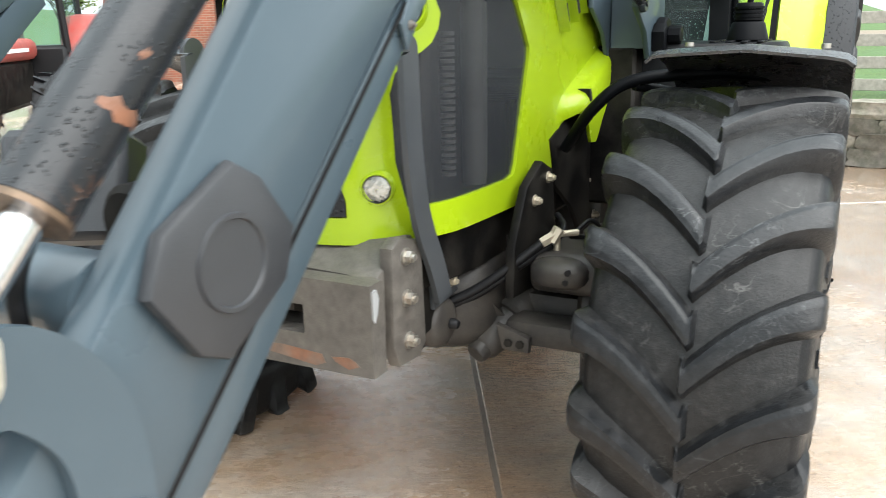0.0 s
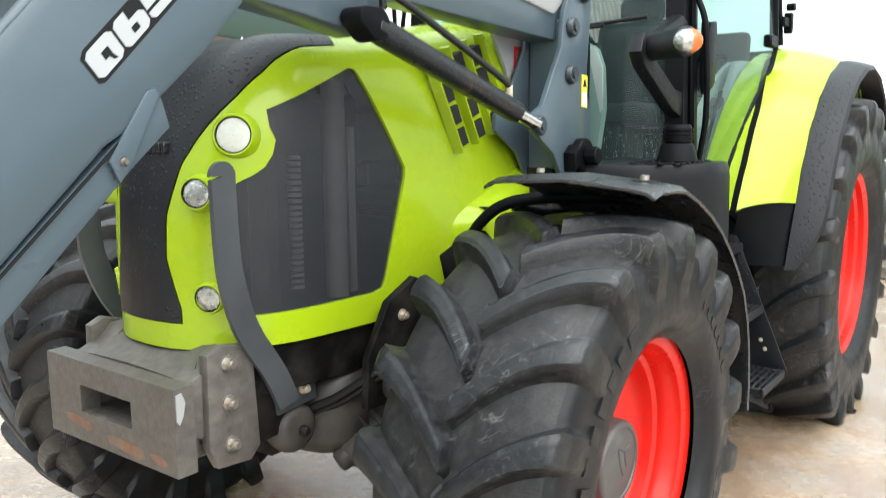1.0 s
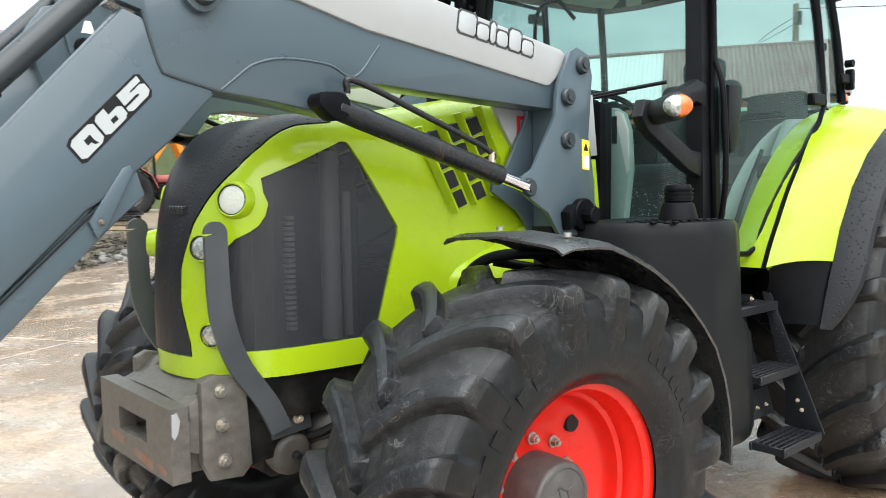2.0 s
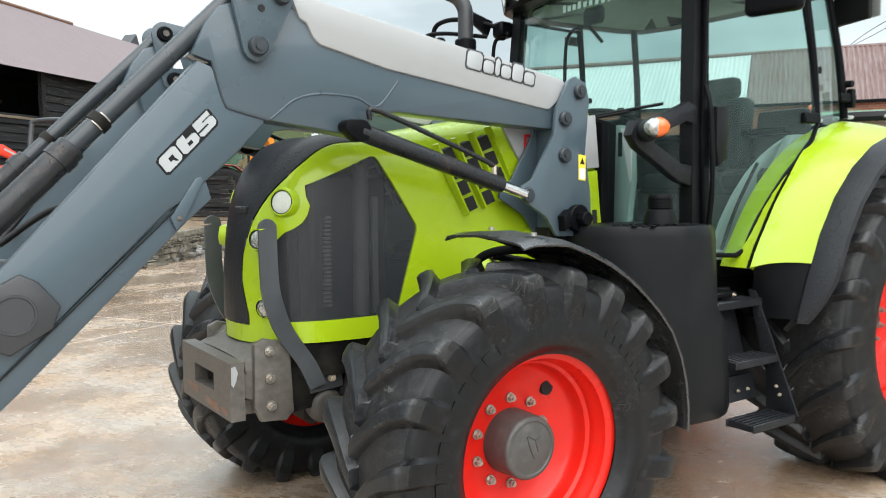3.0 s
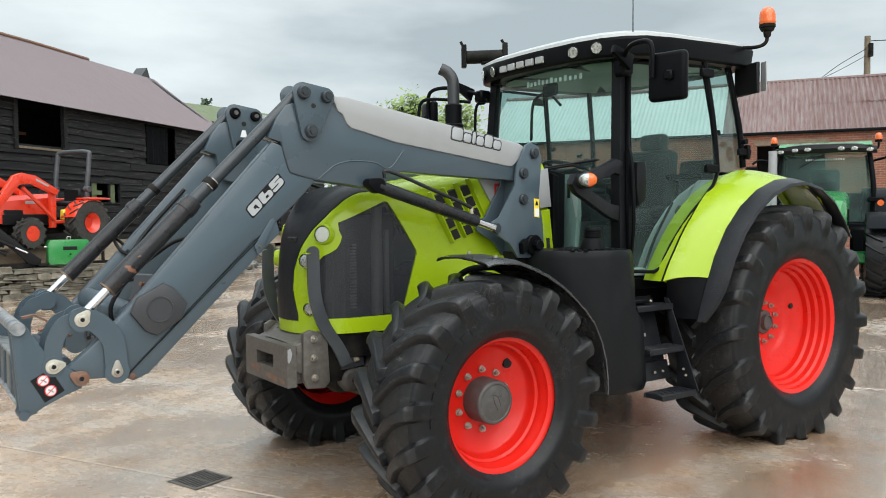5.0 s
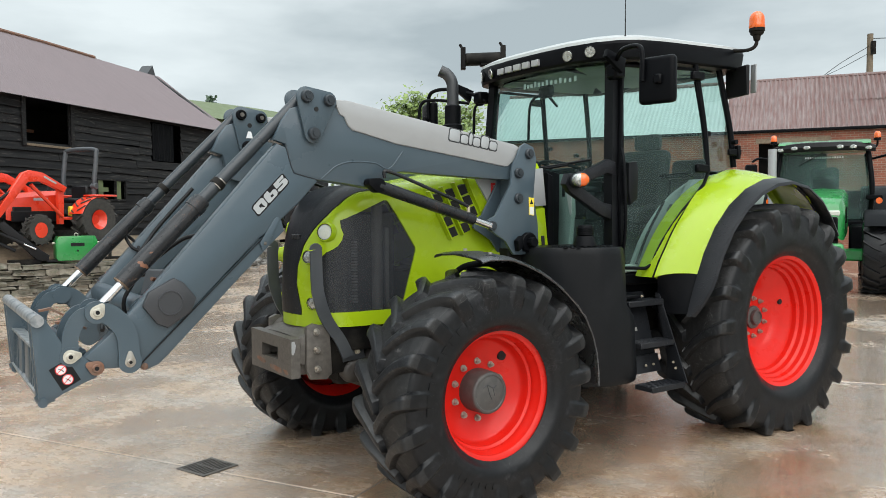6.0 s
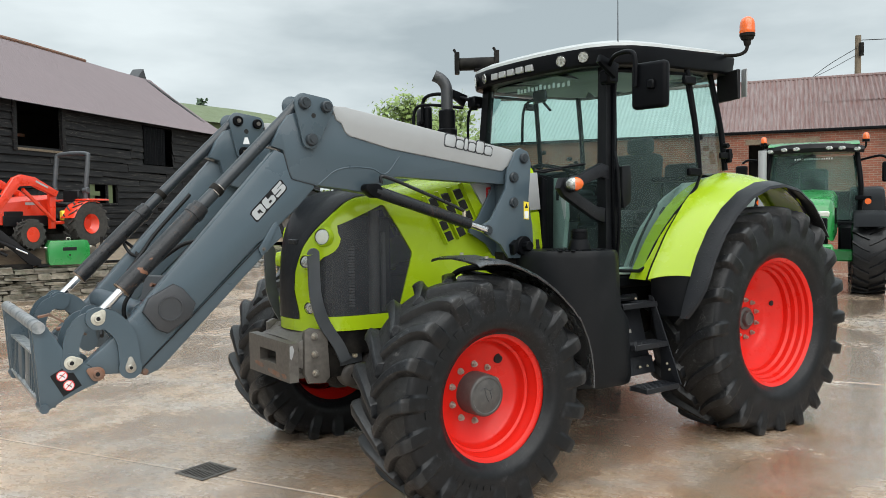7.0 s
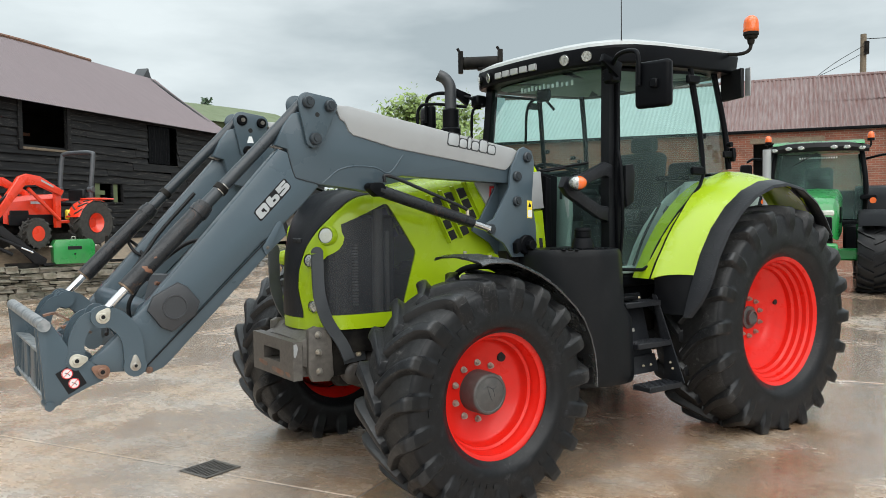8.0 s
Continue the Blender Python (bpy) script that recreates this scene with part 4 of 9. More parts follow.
# black skirt under the bonnet
bm = bmesh.new()
lowline = [(-0.60, -0.24), (-0.52, -0.29), (-0.40, -0.32), (-0.25, -0.335), (-0.08, -0.335)]
plan = lowline + [(x, -y) for x, y in lowline[::-1]]
prism(bm, plan, 0.83, 0.985, 0.01, "z")
part("skirt", bm, CHASSIS, tractor, "dark front support under the bonnet")

# ---- bonnet ----
PLAN = [(-0.758, 0.0), (-0.755, -0.06), (-0.744, -0.115), (-0.725, -0.165), (-0.70, -0.208), (-0.655, -0.255), (-0.60, -0.295), (-0.53, -0.328), (-0.45, -0.348), (-0.33, -0.360),
        (-0.2, -0.368), (-0.05, -0.380), (0.1, -0.390), (0.25, -0.398), (0.42, -0.407), (0.6, -0.415), (0.8, -0.42), (1.05, -0.425)]


def bonnet_low(x):
    if x < -0.10:
        return 0.985
    if x < 0.21:
        return 0.985 + 0.085 * (x + 0.10) / 0.31
    t = min(1.0, (x - 0.21) / 0.12)
    return 1.07 + 0.23 * t


def bonnet_top(x):
    return 1.90 + 0.173 * x


def bonnet_rows():
    line = spline([(x, y, 0) for x, y in PLAN], 4)
    rows = []
    for p in line:
        bx, by = p.x, min(0.0, p.y)
        sx = bx + 0.67 * ((0.05 - bx) / 0.82) ** 1.5 if bx < 0.05 else bx
        f = min(1.0, max(0.0, (bx + 0.77) / 0.35))
        n = 2.85 + 3.95 * f
        zb, zt = bonnet_low(bx), bonnet_top(sx)
        row = []
        for k in range(31):
            a = math.pi / 2 * k / 30
            q = 1 - max(0.0, math.cos(a)) ** (2 / n)
            h = math.sin(a) ** (2 / n)
            dip = 0.018 * max(0.0, 1 - h) * (1 if bx < -0.3 else 0)
            row.append((bx + (sx - bx) * q + dip, by * (1 - q), zb + (zt - zb) * h))
        rows.append(row)
    return rows


GRILLE = [(-0.615, 1.075), (-0.64, 1.20), (-0.645, 1.37), (-0.632, 1.42), (-0.605, 1.452), (-0.57, 1.470), (-0.54, 1.492), (-0.518, 1.525), (-0.507, 1.565), (-0.520, 1.60), (-0.522, 1.648), (-0.225, 1.774), (-0.202, 1.773), (-0.190, 1.760), (-0.014, 1.468), (-0.014, 1.442), (-0.105, 1.115), (-0.120, 1.088), (-0.16, 1.078)]
STRIP = [(0.150, 0.9), (0.150, 1.10), (0.112, 1.24), (0.112, 1.36), (0.150, 1.50), (0.205, 1.60), (0.255, 1.68), (0.285, 1.75), (0.305, 1.86), (0.02, 1.885), (-0.1, 1.95), (-0.4, 1.95), (-0.4, 0.9)]


def cut(bm, p, q, plane):
    """Cuts the surface along the line p-q of a side view (xz) or front view (yz)."""
    if plane == "xz":
        a, n = Vector((p[0], 0, p[1])), Vector((-(q[1] - p[1]), 0, q[0] - p[0]))
    else:
        a, n = Vector((0, p[0], p[1])), Vector((0, -(q[1] - p[1]), q[0] - p[0]))
    g = bm.verts[:] + bm.edges[:] + bm.faces[:]
    bmesh.ops.bisect_plane(bm, geom=g, plane_co=a, plane_no=n, dist=1e-5)


def bonnet_half():
    bm = sheet(bmesh.new(), bonnet_rows())
    bmesh.ops.remove_doubles(bm, verts=bm.verts, dist=1e-4)
    for p, q in zip(GRILLE, GRILLE[1:] + GRILLE[:1]):
        cut(bm, p, q, "xz")
    for p, q in list(zip(STRIP, STRIP[1:]))[:8]:
        cut(bm, (-p[0], p[1]), (-q[0], q[1]), "yz")
    cut(bm, (0, 1.058), (1, 1.058), "yz")
    return bm


def keep(bm, test):
    bmesh.ops.delete(bm, geom=[f for f in bm.faces if not test(f.calc_center_median())], context="FACES")
    return bm


def is_grille(c):
    return c.y < -0.2 and inside((c.x, c.z), GRILLE)


def is_strip(c):
    if c.z < 1.058 or c.x > -0.17 - 0.25 * max(0.0, -c.y - 0.05):
        return False
    lim = 0.305
    for (y0, z0), (y1, z1) in list(zip(STRIP, STRIP[1:]))[:8]:
        if z0 <= c.z <= z1:
            lim = y0 + (y1 - y0) * (c.z - z0) / (z1 - z0)
    return -c.y < lim


def mirrored(bm):
    """Adds the far half."""
    g = bmesh.ops.duplicate(bm, geom=bm.verts[:] + bm.edges[:] + bm.faces[:])["geom"]
    vs = [v for v in g if isinstance(v, bmesh.types.BMVert)]
    for v in vs:
        v.co.y = -v.co.y
    bmesh.ops.remove_doubles(bm, verts=bm.verts, dist=1e-5)
    return bm


def rims_in(bm, depth):
    """Folds open edges inwards, so that the shell shows a thickness."""
    es = [e for e in bm.edges if e.is_boundary and abs(e.verts[0].co.y) > 0.01]
    g = bmesh.ops.extrude_edge_only(bm, edges=es)["geom"]
    for v in g:
        if isinstance(v, bmesh.types.BMVert):
            inward = Vector((0.35 if v.co.x < -0.4 else 0.0, -math.copysign(1, v.co.y), 0)).normalized()
            v.co += inward * depth
    return bm


bm = mirrored(keep(bonnet_half(), lambda c: not is_grille(c) and not is_strip(c)))
bonnet = part("bonnet", rims_in(bm, 0.018), LIME, tractor, "glossy lime green bonnet", 28)
bm = mirrored(keep(bonnet_half(), is_strip))
for v in bm.verts:
    v.co.x -= 0.004
    v.co.z += 0.004
part("bonnet_strip", rims_in(bm, 0.02), FLARE, bonnet, "matt black centre strip", 28)
for s in (-1, 1):
    bm = keep(bonnet_half(), is_grille)
    for v in bm.verts:
        v.co.y = -s * (v.co.y + 0.010)
        v.co.x += 0.006
    part("side_grille", bm, MESHGRILLE, bonnet, "black mesh side grille", 28)

# what shows through the mesh: radiator, air pipe, ribbed hose
bm = bmesh.new()
box(bm, (-0.56, -0.20, 1.02), (-0.50, 0.20, 1.66), 0.01)
box(bm, (-0.48, -0.27, 1.0), (-0.10, 0.27, 1.70), 0.02)
part("radiator", bm, CHASSIS, tractor)
for s in (-1, 1):
    bm = bmesh.new()
    rod(bm, (-0.26, s * 0.305, 1.08), (-0.25, s * 0.295, 1.74), 0.035, seg=20)
    box(bm, (-0.20, s * 0.30 - 0.01, 1.08), (-0.17, s * 0.30 + 0.01, 1.60), 0.004)
    part("air_pipe", bm, PIPE, tractor)
    bm = bmesh.new()
    for k in range(22):
        z = 1.13 + 0.018 * k
        rod(bm, (-0.42, s * 0.30, z), (-0.42, s * 0.30, z + 0.010), 0.020, seg=12)
    part("ribbed_hose", bm, PIPE, tractor)


def bonnet_lamp(p, d, r, name, label):
    d = Vector(d).normalized()
    p = Vector(p)
    _, u, v = axes(d)
    bm = bmesh.new()
    rows = []
    for h, rr in ((-0.03, r * 1.42), (-0.002, r * 1.22), (0.004, r * 1.14), (0.003, r * 1.05), (-0.02, r * 0.98)):
        rows.append([p + d * h + rr * (math.cos(a) * u + math.sin(a) * v) for a in [2 * math.pi * k / 32 for k in range(33)]])
    sheet(bm, rows)
    bmesh.ops.remove_doubles(bm, verts=bm.verts, dist=1e-5)
    pod = part(name, bm, LIME, bonnet, label)
    bm = bmesh.new()
    rows = []
    for h, rr in ((-0.012, r * 1.0), (-0.002, r * 0.97), (0.001, r * 0.7), (0.003, r * 0.35), (0.0035, 0.001)):
        rows.append([p + d * h + rr * (math.cos(a) * u + math.sin(a) * v) for a in [2 * math.pi * k / 28 for k in range(29)]])
    sheet(bm, rows)
    bmesh.ops.remove_doubles(bm, verts=bm.verts, dist=1e-4)
    part("lamp_lens", bm, LAMPGLASS if r > 0.045 else CLEARLAMP, pod, "milky ribbed lamp lens" if r > 0.045 else "clear lamp lens over a bright reflector")
    bm = bmesh.new()
    rows = []
    for h, rr in ((-0.004, r * 0.985), (0.003, r * 0.99), (0.004, r * 1.02), (-0.002, r * 1.03)):
        rows.append([p + d * h + rr * (math.cos(a) * u + math.sin(a) * v) for a in [2 * math.pi * k / 32 for k in range(33)]])
    part("lamp_rim", sheet(bm, rows), INK, pod)


for s in (-1, 1):
    bonnet_lamp((-0.612, s * 0.276, 1.580), (-0.80, s * 0.58, 0.12), 0.048, "headlight", "round headlight in a lime pod")
    bonnet_lamp((-0.701, s * 0.220, 1.425), (-0.86, s * 0.50, 0.05), 0.038, "headlight", "round headlight in a lime pod")
    bonnet_lamp((-0.682, s * 0.2225, 1.133), (-0.88, s * 0.44, -0.1), 0.036, "fog_lamp", "small round low lamp")

# badge on the nose: plain bars
bm = bmesh.new()
for k in range(5):
    box(bm, (-0.709, -0.100 + 0.024 * k, 1.532), (-0.680, -0.082 + 0.024 * k, 1.562), 0.003)
part("nose_badge", bm, CYLBLACK, bonnet)

# folded white tag on the crown of the bonnet
bm = prism(bmesh.new(), [(-0.322, 1.842), (-0.262, 1.848), (-0.270, 1.868), (-0.292, 1.886)], 0.056, 0.066, 0.002)
part("bonnet_tag", bm, WHITE, bonnet, "small white folded tag")

# louvres: three slanting columns of black openings with lime bars between
for s in (-1, 1):
    bm = bmesh.new()
    for col in range(3):
        for row in range(4):
            x = 0.10 + 0.098 * col + 0.040 * row
            z = 1.800 + 0.030 * col - 0.074 * row
            q = [(x, z), (x + 0.062, z + 0.022), (x + 0.092, z - 0.036), (x + 0.030, z - 0.058)]
            prism(bm, q, s * 0.36, s * (0.405 + 0.006 * col))
    part("louvre", bm, DARKHOLE, bonnet, "black louvre openings", 0)
    bm = bmesh.new()
    for col in range(4):
        x, z = 0.072 + 0.098 * col, 1.800 + 0.030 * col
        strip(bm, [(x, s * 0.405, z + 0.03), (x + 0.17, s * 0.412, z - 0.29)], (0.3, s * 1.0, 0.1), 0.035, 0.012)
    part("louvre_bar", bm, LIME, bonnet)
    # silver side panel with a red mark, and the lime flank panel behind it
    bm = prism(bmesh.new(), [(0.44, 1.93), (0.97, 1.97), (0.97, 1.70), (0.62, 1.66)], s * 0.405, s * 0.424, 0.003)
    part("side_panel", bm, SILVER, bonnet, "silver side panel")
    bm = bmesh.new()
    for k in range(3):
        x = 0.575 + 0.066 * k
        prism(bm, [(x, 1.89), (x + 0.048, 1.893), (x + 0.048, 1.878), (x + 0.016, 1.876), (x + 0.016, 1.826), (x + 0.048, 1.828), (x + 0.048, 1.812), (x, 1.81)], s * 0.42, s * 0.4265)
    part("side_mark", bm, REDMARK, bonnet, "plain red mark")
    bm = prism(bmesh.new(), [(0.84, 1.70), (1.03, 1.72), (1.08, 1.30), (0.90, 1.28)], s * 0.40, s * 0.47, 0.012)
    part("flank_panel", bm, LIME, bonnet)
    bm = prism(bmesh.new(), [(0.86, 1.98), (1.02, 2.0), (1.05, 1.735), (0.86, 1.72)], s * 0.40, s * 0.462, 0.008)
    part("flank_panel", bm, SILVER, bonnet)
    bm = prism(bmesh.new(), [(0.99, 1.52), (1.02, 1.52), (1.03, 1.40), (1.0, 1.40)], s * 0.46, s * 0.473)
    part("flank_slot", bm, DARKHOLE, bonnet)
    # flared lime cheek over the front axle
    rows = []
    ARCH = [(0.20, 1.10), (0.215, 1.17), (0.24, 1.21), (0.28, 1.232), (0.33, 1.232), (0.37, 1.20), (0.39, 1.15), (0.41, 1.12), (0.47, 1.115), (0.50, 1.14), (0.56, 1.20), (0.62, 1.25)]
    for x, zl in ARCH:
        f = min(1.0, max(0.0, (x - 0.20) / 0.14))
        f = 0.075 * f * f * (3 - 2 * f)
        zc = 1.302 + 0.42 * (x - 0.25)
        rows.append([(x, s * (0.388 + 0.03 * (x - 0.2)), zc), (x, s * (0.392 + 0.45 * f), zc - 0.022), (x, s * (0.394 + 0.85 * f), zc - 0.04), (x, s * (0.394 + f), zc - 0.062), (x, s * (0.394 + 1.02 * f), zc - 0.085 - 0.3 * max(0.0, zc - 0.085 - zl - 0.02)), (x, s * (0.392 + 0.95 * f), zl)])
    part("cheek", sheet(bmesh.new(), rows, 0.012), LIME, bonnet)
    bm = prism(bmesh.new(), [(0.335, 1.315), (0.352, 1.315), (0.372, 1.275), (0.355, 1.272)], s * 0.43, s * 0.4745)
    part("cheek_slot", bm, DARKHOLE, bonnet)

# ---- weight carrier and guard horns ----
bm = bmesh.new()
outer = [(0.340, 0.935), (-0.300, 0.935), (-0.305, 0.695), (0.340, 0.688)]
hole = [(0.16, 0.862), (-0.10, 0.862), (-0.10, 0.785), (0.16, 0.780)]
for x, flip in ((-0.86, 1), (-0.80, -1)):
    o = [bm.verts.new((x, y, z)) for y, z in outer]
    h = [bm.verts.new((x, y, z)) for y, z in hole]
    for k in range(4):
        bm.faces.new((o[k], o[(k + 1) % 4], h[(k + 1) % 4], h[k]))
    if flip > 0:
        o1, h1 = o, h
    else:
        for k in range(4):
            bm.faces.new((o1[k], o[k], o[(k + 1) % 4], o1[(k + 1) % 4]))
            bm.faces.new((h1[k], h1[(k + 1) % 4], h[(k + 1) % 4], h[k]))
bmesh.ops.recalc_face_normals(bm, faces=bm.faces)
carrier = part("weight_carrier", bm, CAST, tractor, "scraped grey cast weight carrier with rust", 20)
bm = bmesh.new()
for y0, y1 in ((-0.30, -0.11), (0.17, 0.30)):
    prism(bm, [(-0.80, 0.93), (-0.74, 0.955), (-0.69, 1.0), (-0.60, 1.005), (-0.60, 0.70), (-0.80, 0.78)], y0 + 0.02, y1 - 0.01, 0.012)
rows = []
for x, z, hw in ((-0.80, 0.93, 0.29), (-0.765, 0.94, 0.255), (-0.73, 0.965, 0.225), (-0.68, 0.985, 0.21), (-0.56, 0.99, 0.21)):
    rows.append([(x, y, z + 0.012 * math.cos(y / hw * 1.5)) for y in [hw * (k / 6 - 1) for k in range(13)]])
sheet(bm, rows, 0.05)
box(bm, (-0.79, -0.25, 0.70), (-0.70, 0.25, 0.775), 0.01)
part("carrier_casting", bm, CAST, carrier, "grey cast body")
for s in (-1, 1):
    bm = prism(bmesh.new(), [(-0.755, 1.0), (-0.71, 1.02), (-0.60, 0.99), (-0.585, 0.70), (-0.62, 0.665), (-0.73, 0.675), (-0.76, 0.74)], s * 0.265, s * 0.305, 0.008)
    part("carrier_flange", bm, CAST, carrier)
    bm = prism(bmesh.new(), [(-0.66, 0.98), (-0.36, 0.93), (-0.36, 0.70), (-0.60, 0.68)], s * 0.235, s * 0.27, 0.006)
    part("carrier_cheek", bm, CHASSIS, carrier)
for s in (-1, 1):
    # domed pivot boss with a black grease cap
    boss_bm = bmesh.new()
    rows = []
    for y, r in ((0.16, 0.078), (0.235, 0.080), (0.262, 0.078), (0.280, 0.068), (0.290, 0.050), (0.294, 0.030), (0.295, 0.001)):
        rows.append([(-0.418 + r * math.cos(q), s * y, 0.688 + r * math.sin(q)) for q in [2 * math.pi * j / 32 for j in range(33)]])
    sheet(boss_bm, rows)
    bmesh.ops.remove_doubles(boss_bm, verts=boss_bm.verts, dist=1e-5)
    boss = part("pivot_boss", boss_bm, AXLE, tractor, "domed axle pivot boss")
    part("grease_cap", rod(bmesh.new(), (-0.418, s * 0.294, 0.688), (-0.418, s * 0.322, 0.688), 0.017, 0.014, 14, 0.003), INK, boss)
    part("paint_mark", prism(bmesh.new(), [(-0.855, 0.918), (-0.838, 0.922), (-0.828, 0.895), (-0.836, 0.86), (-0.848, 0.838), (-0.856, 0.85)], s * 0.300, s * 0.306), SILVER, carrier, "worn pale paint mark") if s < 0 else None
for y0, y1, z0, z1 in ((-0.16, 0.02, 0.715, 0.745), (0.10, 0.24, 0.74, 0.765), (-0.26, -0.19, 0.72, 0.74)):
    part("rust_patch", prism(bmesh.new(), [(y0, z0), (y0 + 0.03, z0 - 0.012), (y1, z0 + 0.004), (y1 + 0.01, z1 - 0.005), (y1 - 0.04, z1), (y0 + 0.01, z1 - 0.008)], -0.8612, -0.8595, 0, "x"), RUSTY, carrier)
BOLT_BIG = bolt_mesh("flange_bolt", 0.017, 0.028, BOLT)
for s in (-1, 1):
    for x, z in ((-0.692, 0.967), (-0.692, 0.855), (-0.688, 0.737)):
        piece("flange_bolt", BOLT_BIG, towards((x, s * 0.305, z), (0, s, 0)), carrier)
bm = bmesh.new()
rod(bm, (-0.77, 0.0, 0.715), (-0.77, 0.0, 0.655), 0.022, seg=14)
part("carrier_pin", bm, RUSTY, carrier)

BOLT_PALE = bolt_mesh("guard_bolt", 0.014, 0.024, BRASS)
for s in (-1, 1):
    line = spline([(-0.702, s * 0.335, 1.475), (-0.700, s * 0.338, 1.30), (-0.688, s * 0.338, 1.19), (-0.635, s * 0.326, 1.05), (-0.53, s * 0.308, 0.90), (-0.475, s * 0.303, 0.79)], 6)
    bm = strip(bmesh.new(), line, (1, 0, 0.25), 0.078, 0.016)
    top = Vector(line[0])
    rows = [(top + Vector((0.039 * math.cos(a), 0, 0.039 * math.sin(a) + 0.0))) for a in [math.pi * k / 10 for k in range(11)]]
    prism(bm, [(p.x, p.z) for p in rows], s * 0.327, s * 0.343)
    g = part("guard_bar", bm, DARKGREY, tractor, "flat grey guard bar in front of the bonnet")
    bm = prism(bmesh.new(), [(-0.52, 0.93), (-0.36, 0.945), (-0.345, 0.77), (-0.50, 0.755)], s * 0.272, s * 0.288, 0.004)
    part("guard_plate", bm, DARKGREY, g)
    for x, z in ((-0.399, 0.894), (-0.402, 0.815)):
        piece("guard_bolt", BOLT_PALE, towards((x, s * 0.288, z), (0, s, 0)), g)
    # bolted side plates of the front support
    bm = prism(bmesh.new(), [(-0.17, 1.06), (-0.04, 1.12), (0.06, 1.08), (0.12, 0.80), (-0.05, 0.72), (-0.28, 0.74), (-0.27, 0.90)], s * 0.41, s * 0.44, 0.006)
    p = part("support_plate", bm, CHASSIS, tractor)
    for x, z in ((0.01, 1.06), (-0.112, 1.008)):
        piece("plate_bolt", BOLT_PALE, towards((x, s * 0.44, z), (0, s, 0)), p)

# steering hoses and fittings near the axle
bm = hose(bmesh.new(), [(-0.36, -0.24, 0.720), (-0.31, -0.33, 0.765), (-0.25, -0.435, 0.845), (-0.205, -0.505, 0.905)], 0.014)
hose(bm, [(-0.35, -0.23, 0.700), (-0.29, -0.335, 0.750), (-0.225, -0.445, 0.835), (-0.17, -0.52, 0.890)], 0.013)
part("steering_hose", bm, INK, tractor, "pair of black hydraulic hoses")
bm = bmesh.new()
rod(bm, (-0.208, -0.50, 0.902), (-0.185, -0.535, 0.925), 0.017, seg=6)
rod(bm, (-0.192, -0.525, 0.905), (-0.180, -0.545, 0.945), 0.018, seg=6)
rod(bm, (-0.185, -0.54, 0.928), (-0.14, -0.59, 0.928), 0.010, seg=10)
rod(bm, (-0.17, -0.535, 0.86), (-0.17, -0.535, 0.915), 0.011, seg=8)
part("hose_fitting", bm, BRASS, tractor, "zinc hose fittings")
bm = bmesh.new()
hose(bm, [(-0.14, -0.585, 0.93), (-0.09, -0.61, 0.955), (-0.05, -0.63, 0.93), (0.02, -0.60, 0.90)], 0.007)
hose(bm, [(-0.15, -0.57, 0.915), (-0.10, -0.60, 0.905), (-0.06, -0.64, 0.915), (0.0, -0.64, 0.96)], 0.007)
hose(bm, [(-0.17, -0.535, 0.90), (-0.12, -0.54, 0.935), (-0.05, -0.50, 0.95), (0.05, -0.46, 0.93)], 0.009)
part("brake_pipe", bm, INK, tractor)

# ---- front mudguards ----
def arc_guard(c, line, y_in, y_out, lip, thick, sag=0.0):
    """A mudguard: line of (angle in degrees, radius, inset of the inner edge) round the axle, bent down at both edges."""
    rows = []
    for a, r, inset in line:
        a = radians(a)
        row = []
        for f, drop in ((0.0, lip), (0.04, lip * 0.25), (0.12, 0.0), (0.5, -sag), (0.88, 0.0), (0.96, lip * 0.3), (1.0, lip)):
            y = y_in + inset + (y_out - y_in - inset) * f
            rr = r - drop
            row.append((c[0] - rr * math.cos(a), y, c[2] + rr * math.sin(a)))
        rows.append(row)
    return sheet(bmesh.new(), rows, thick)


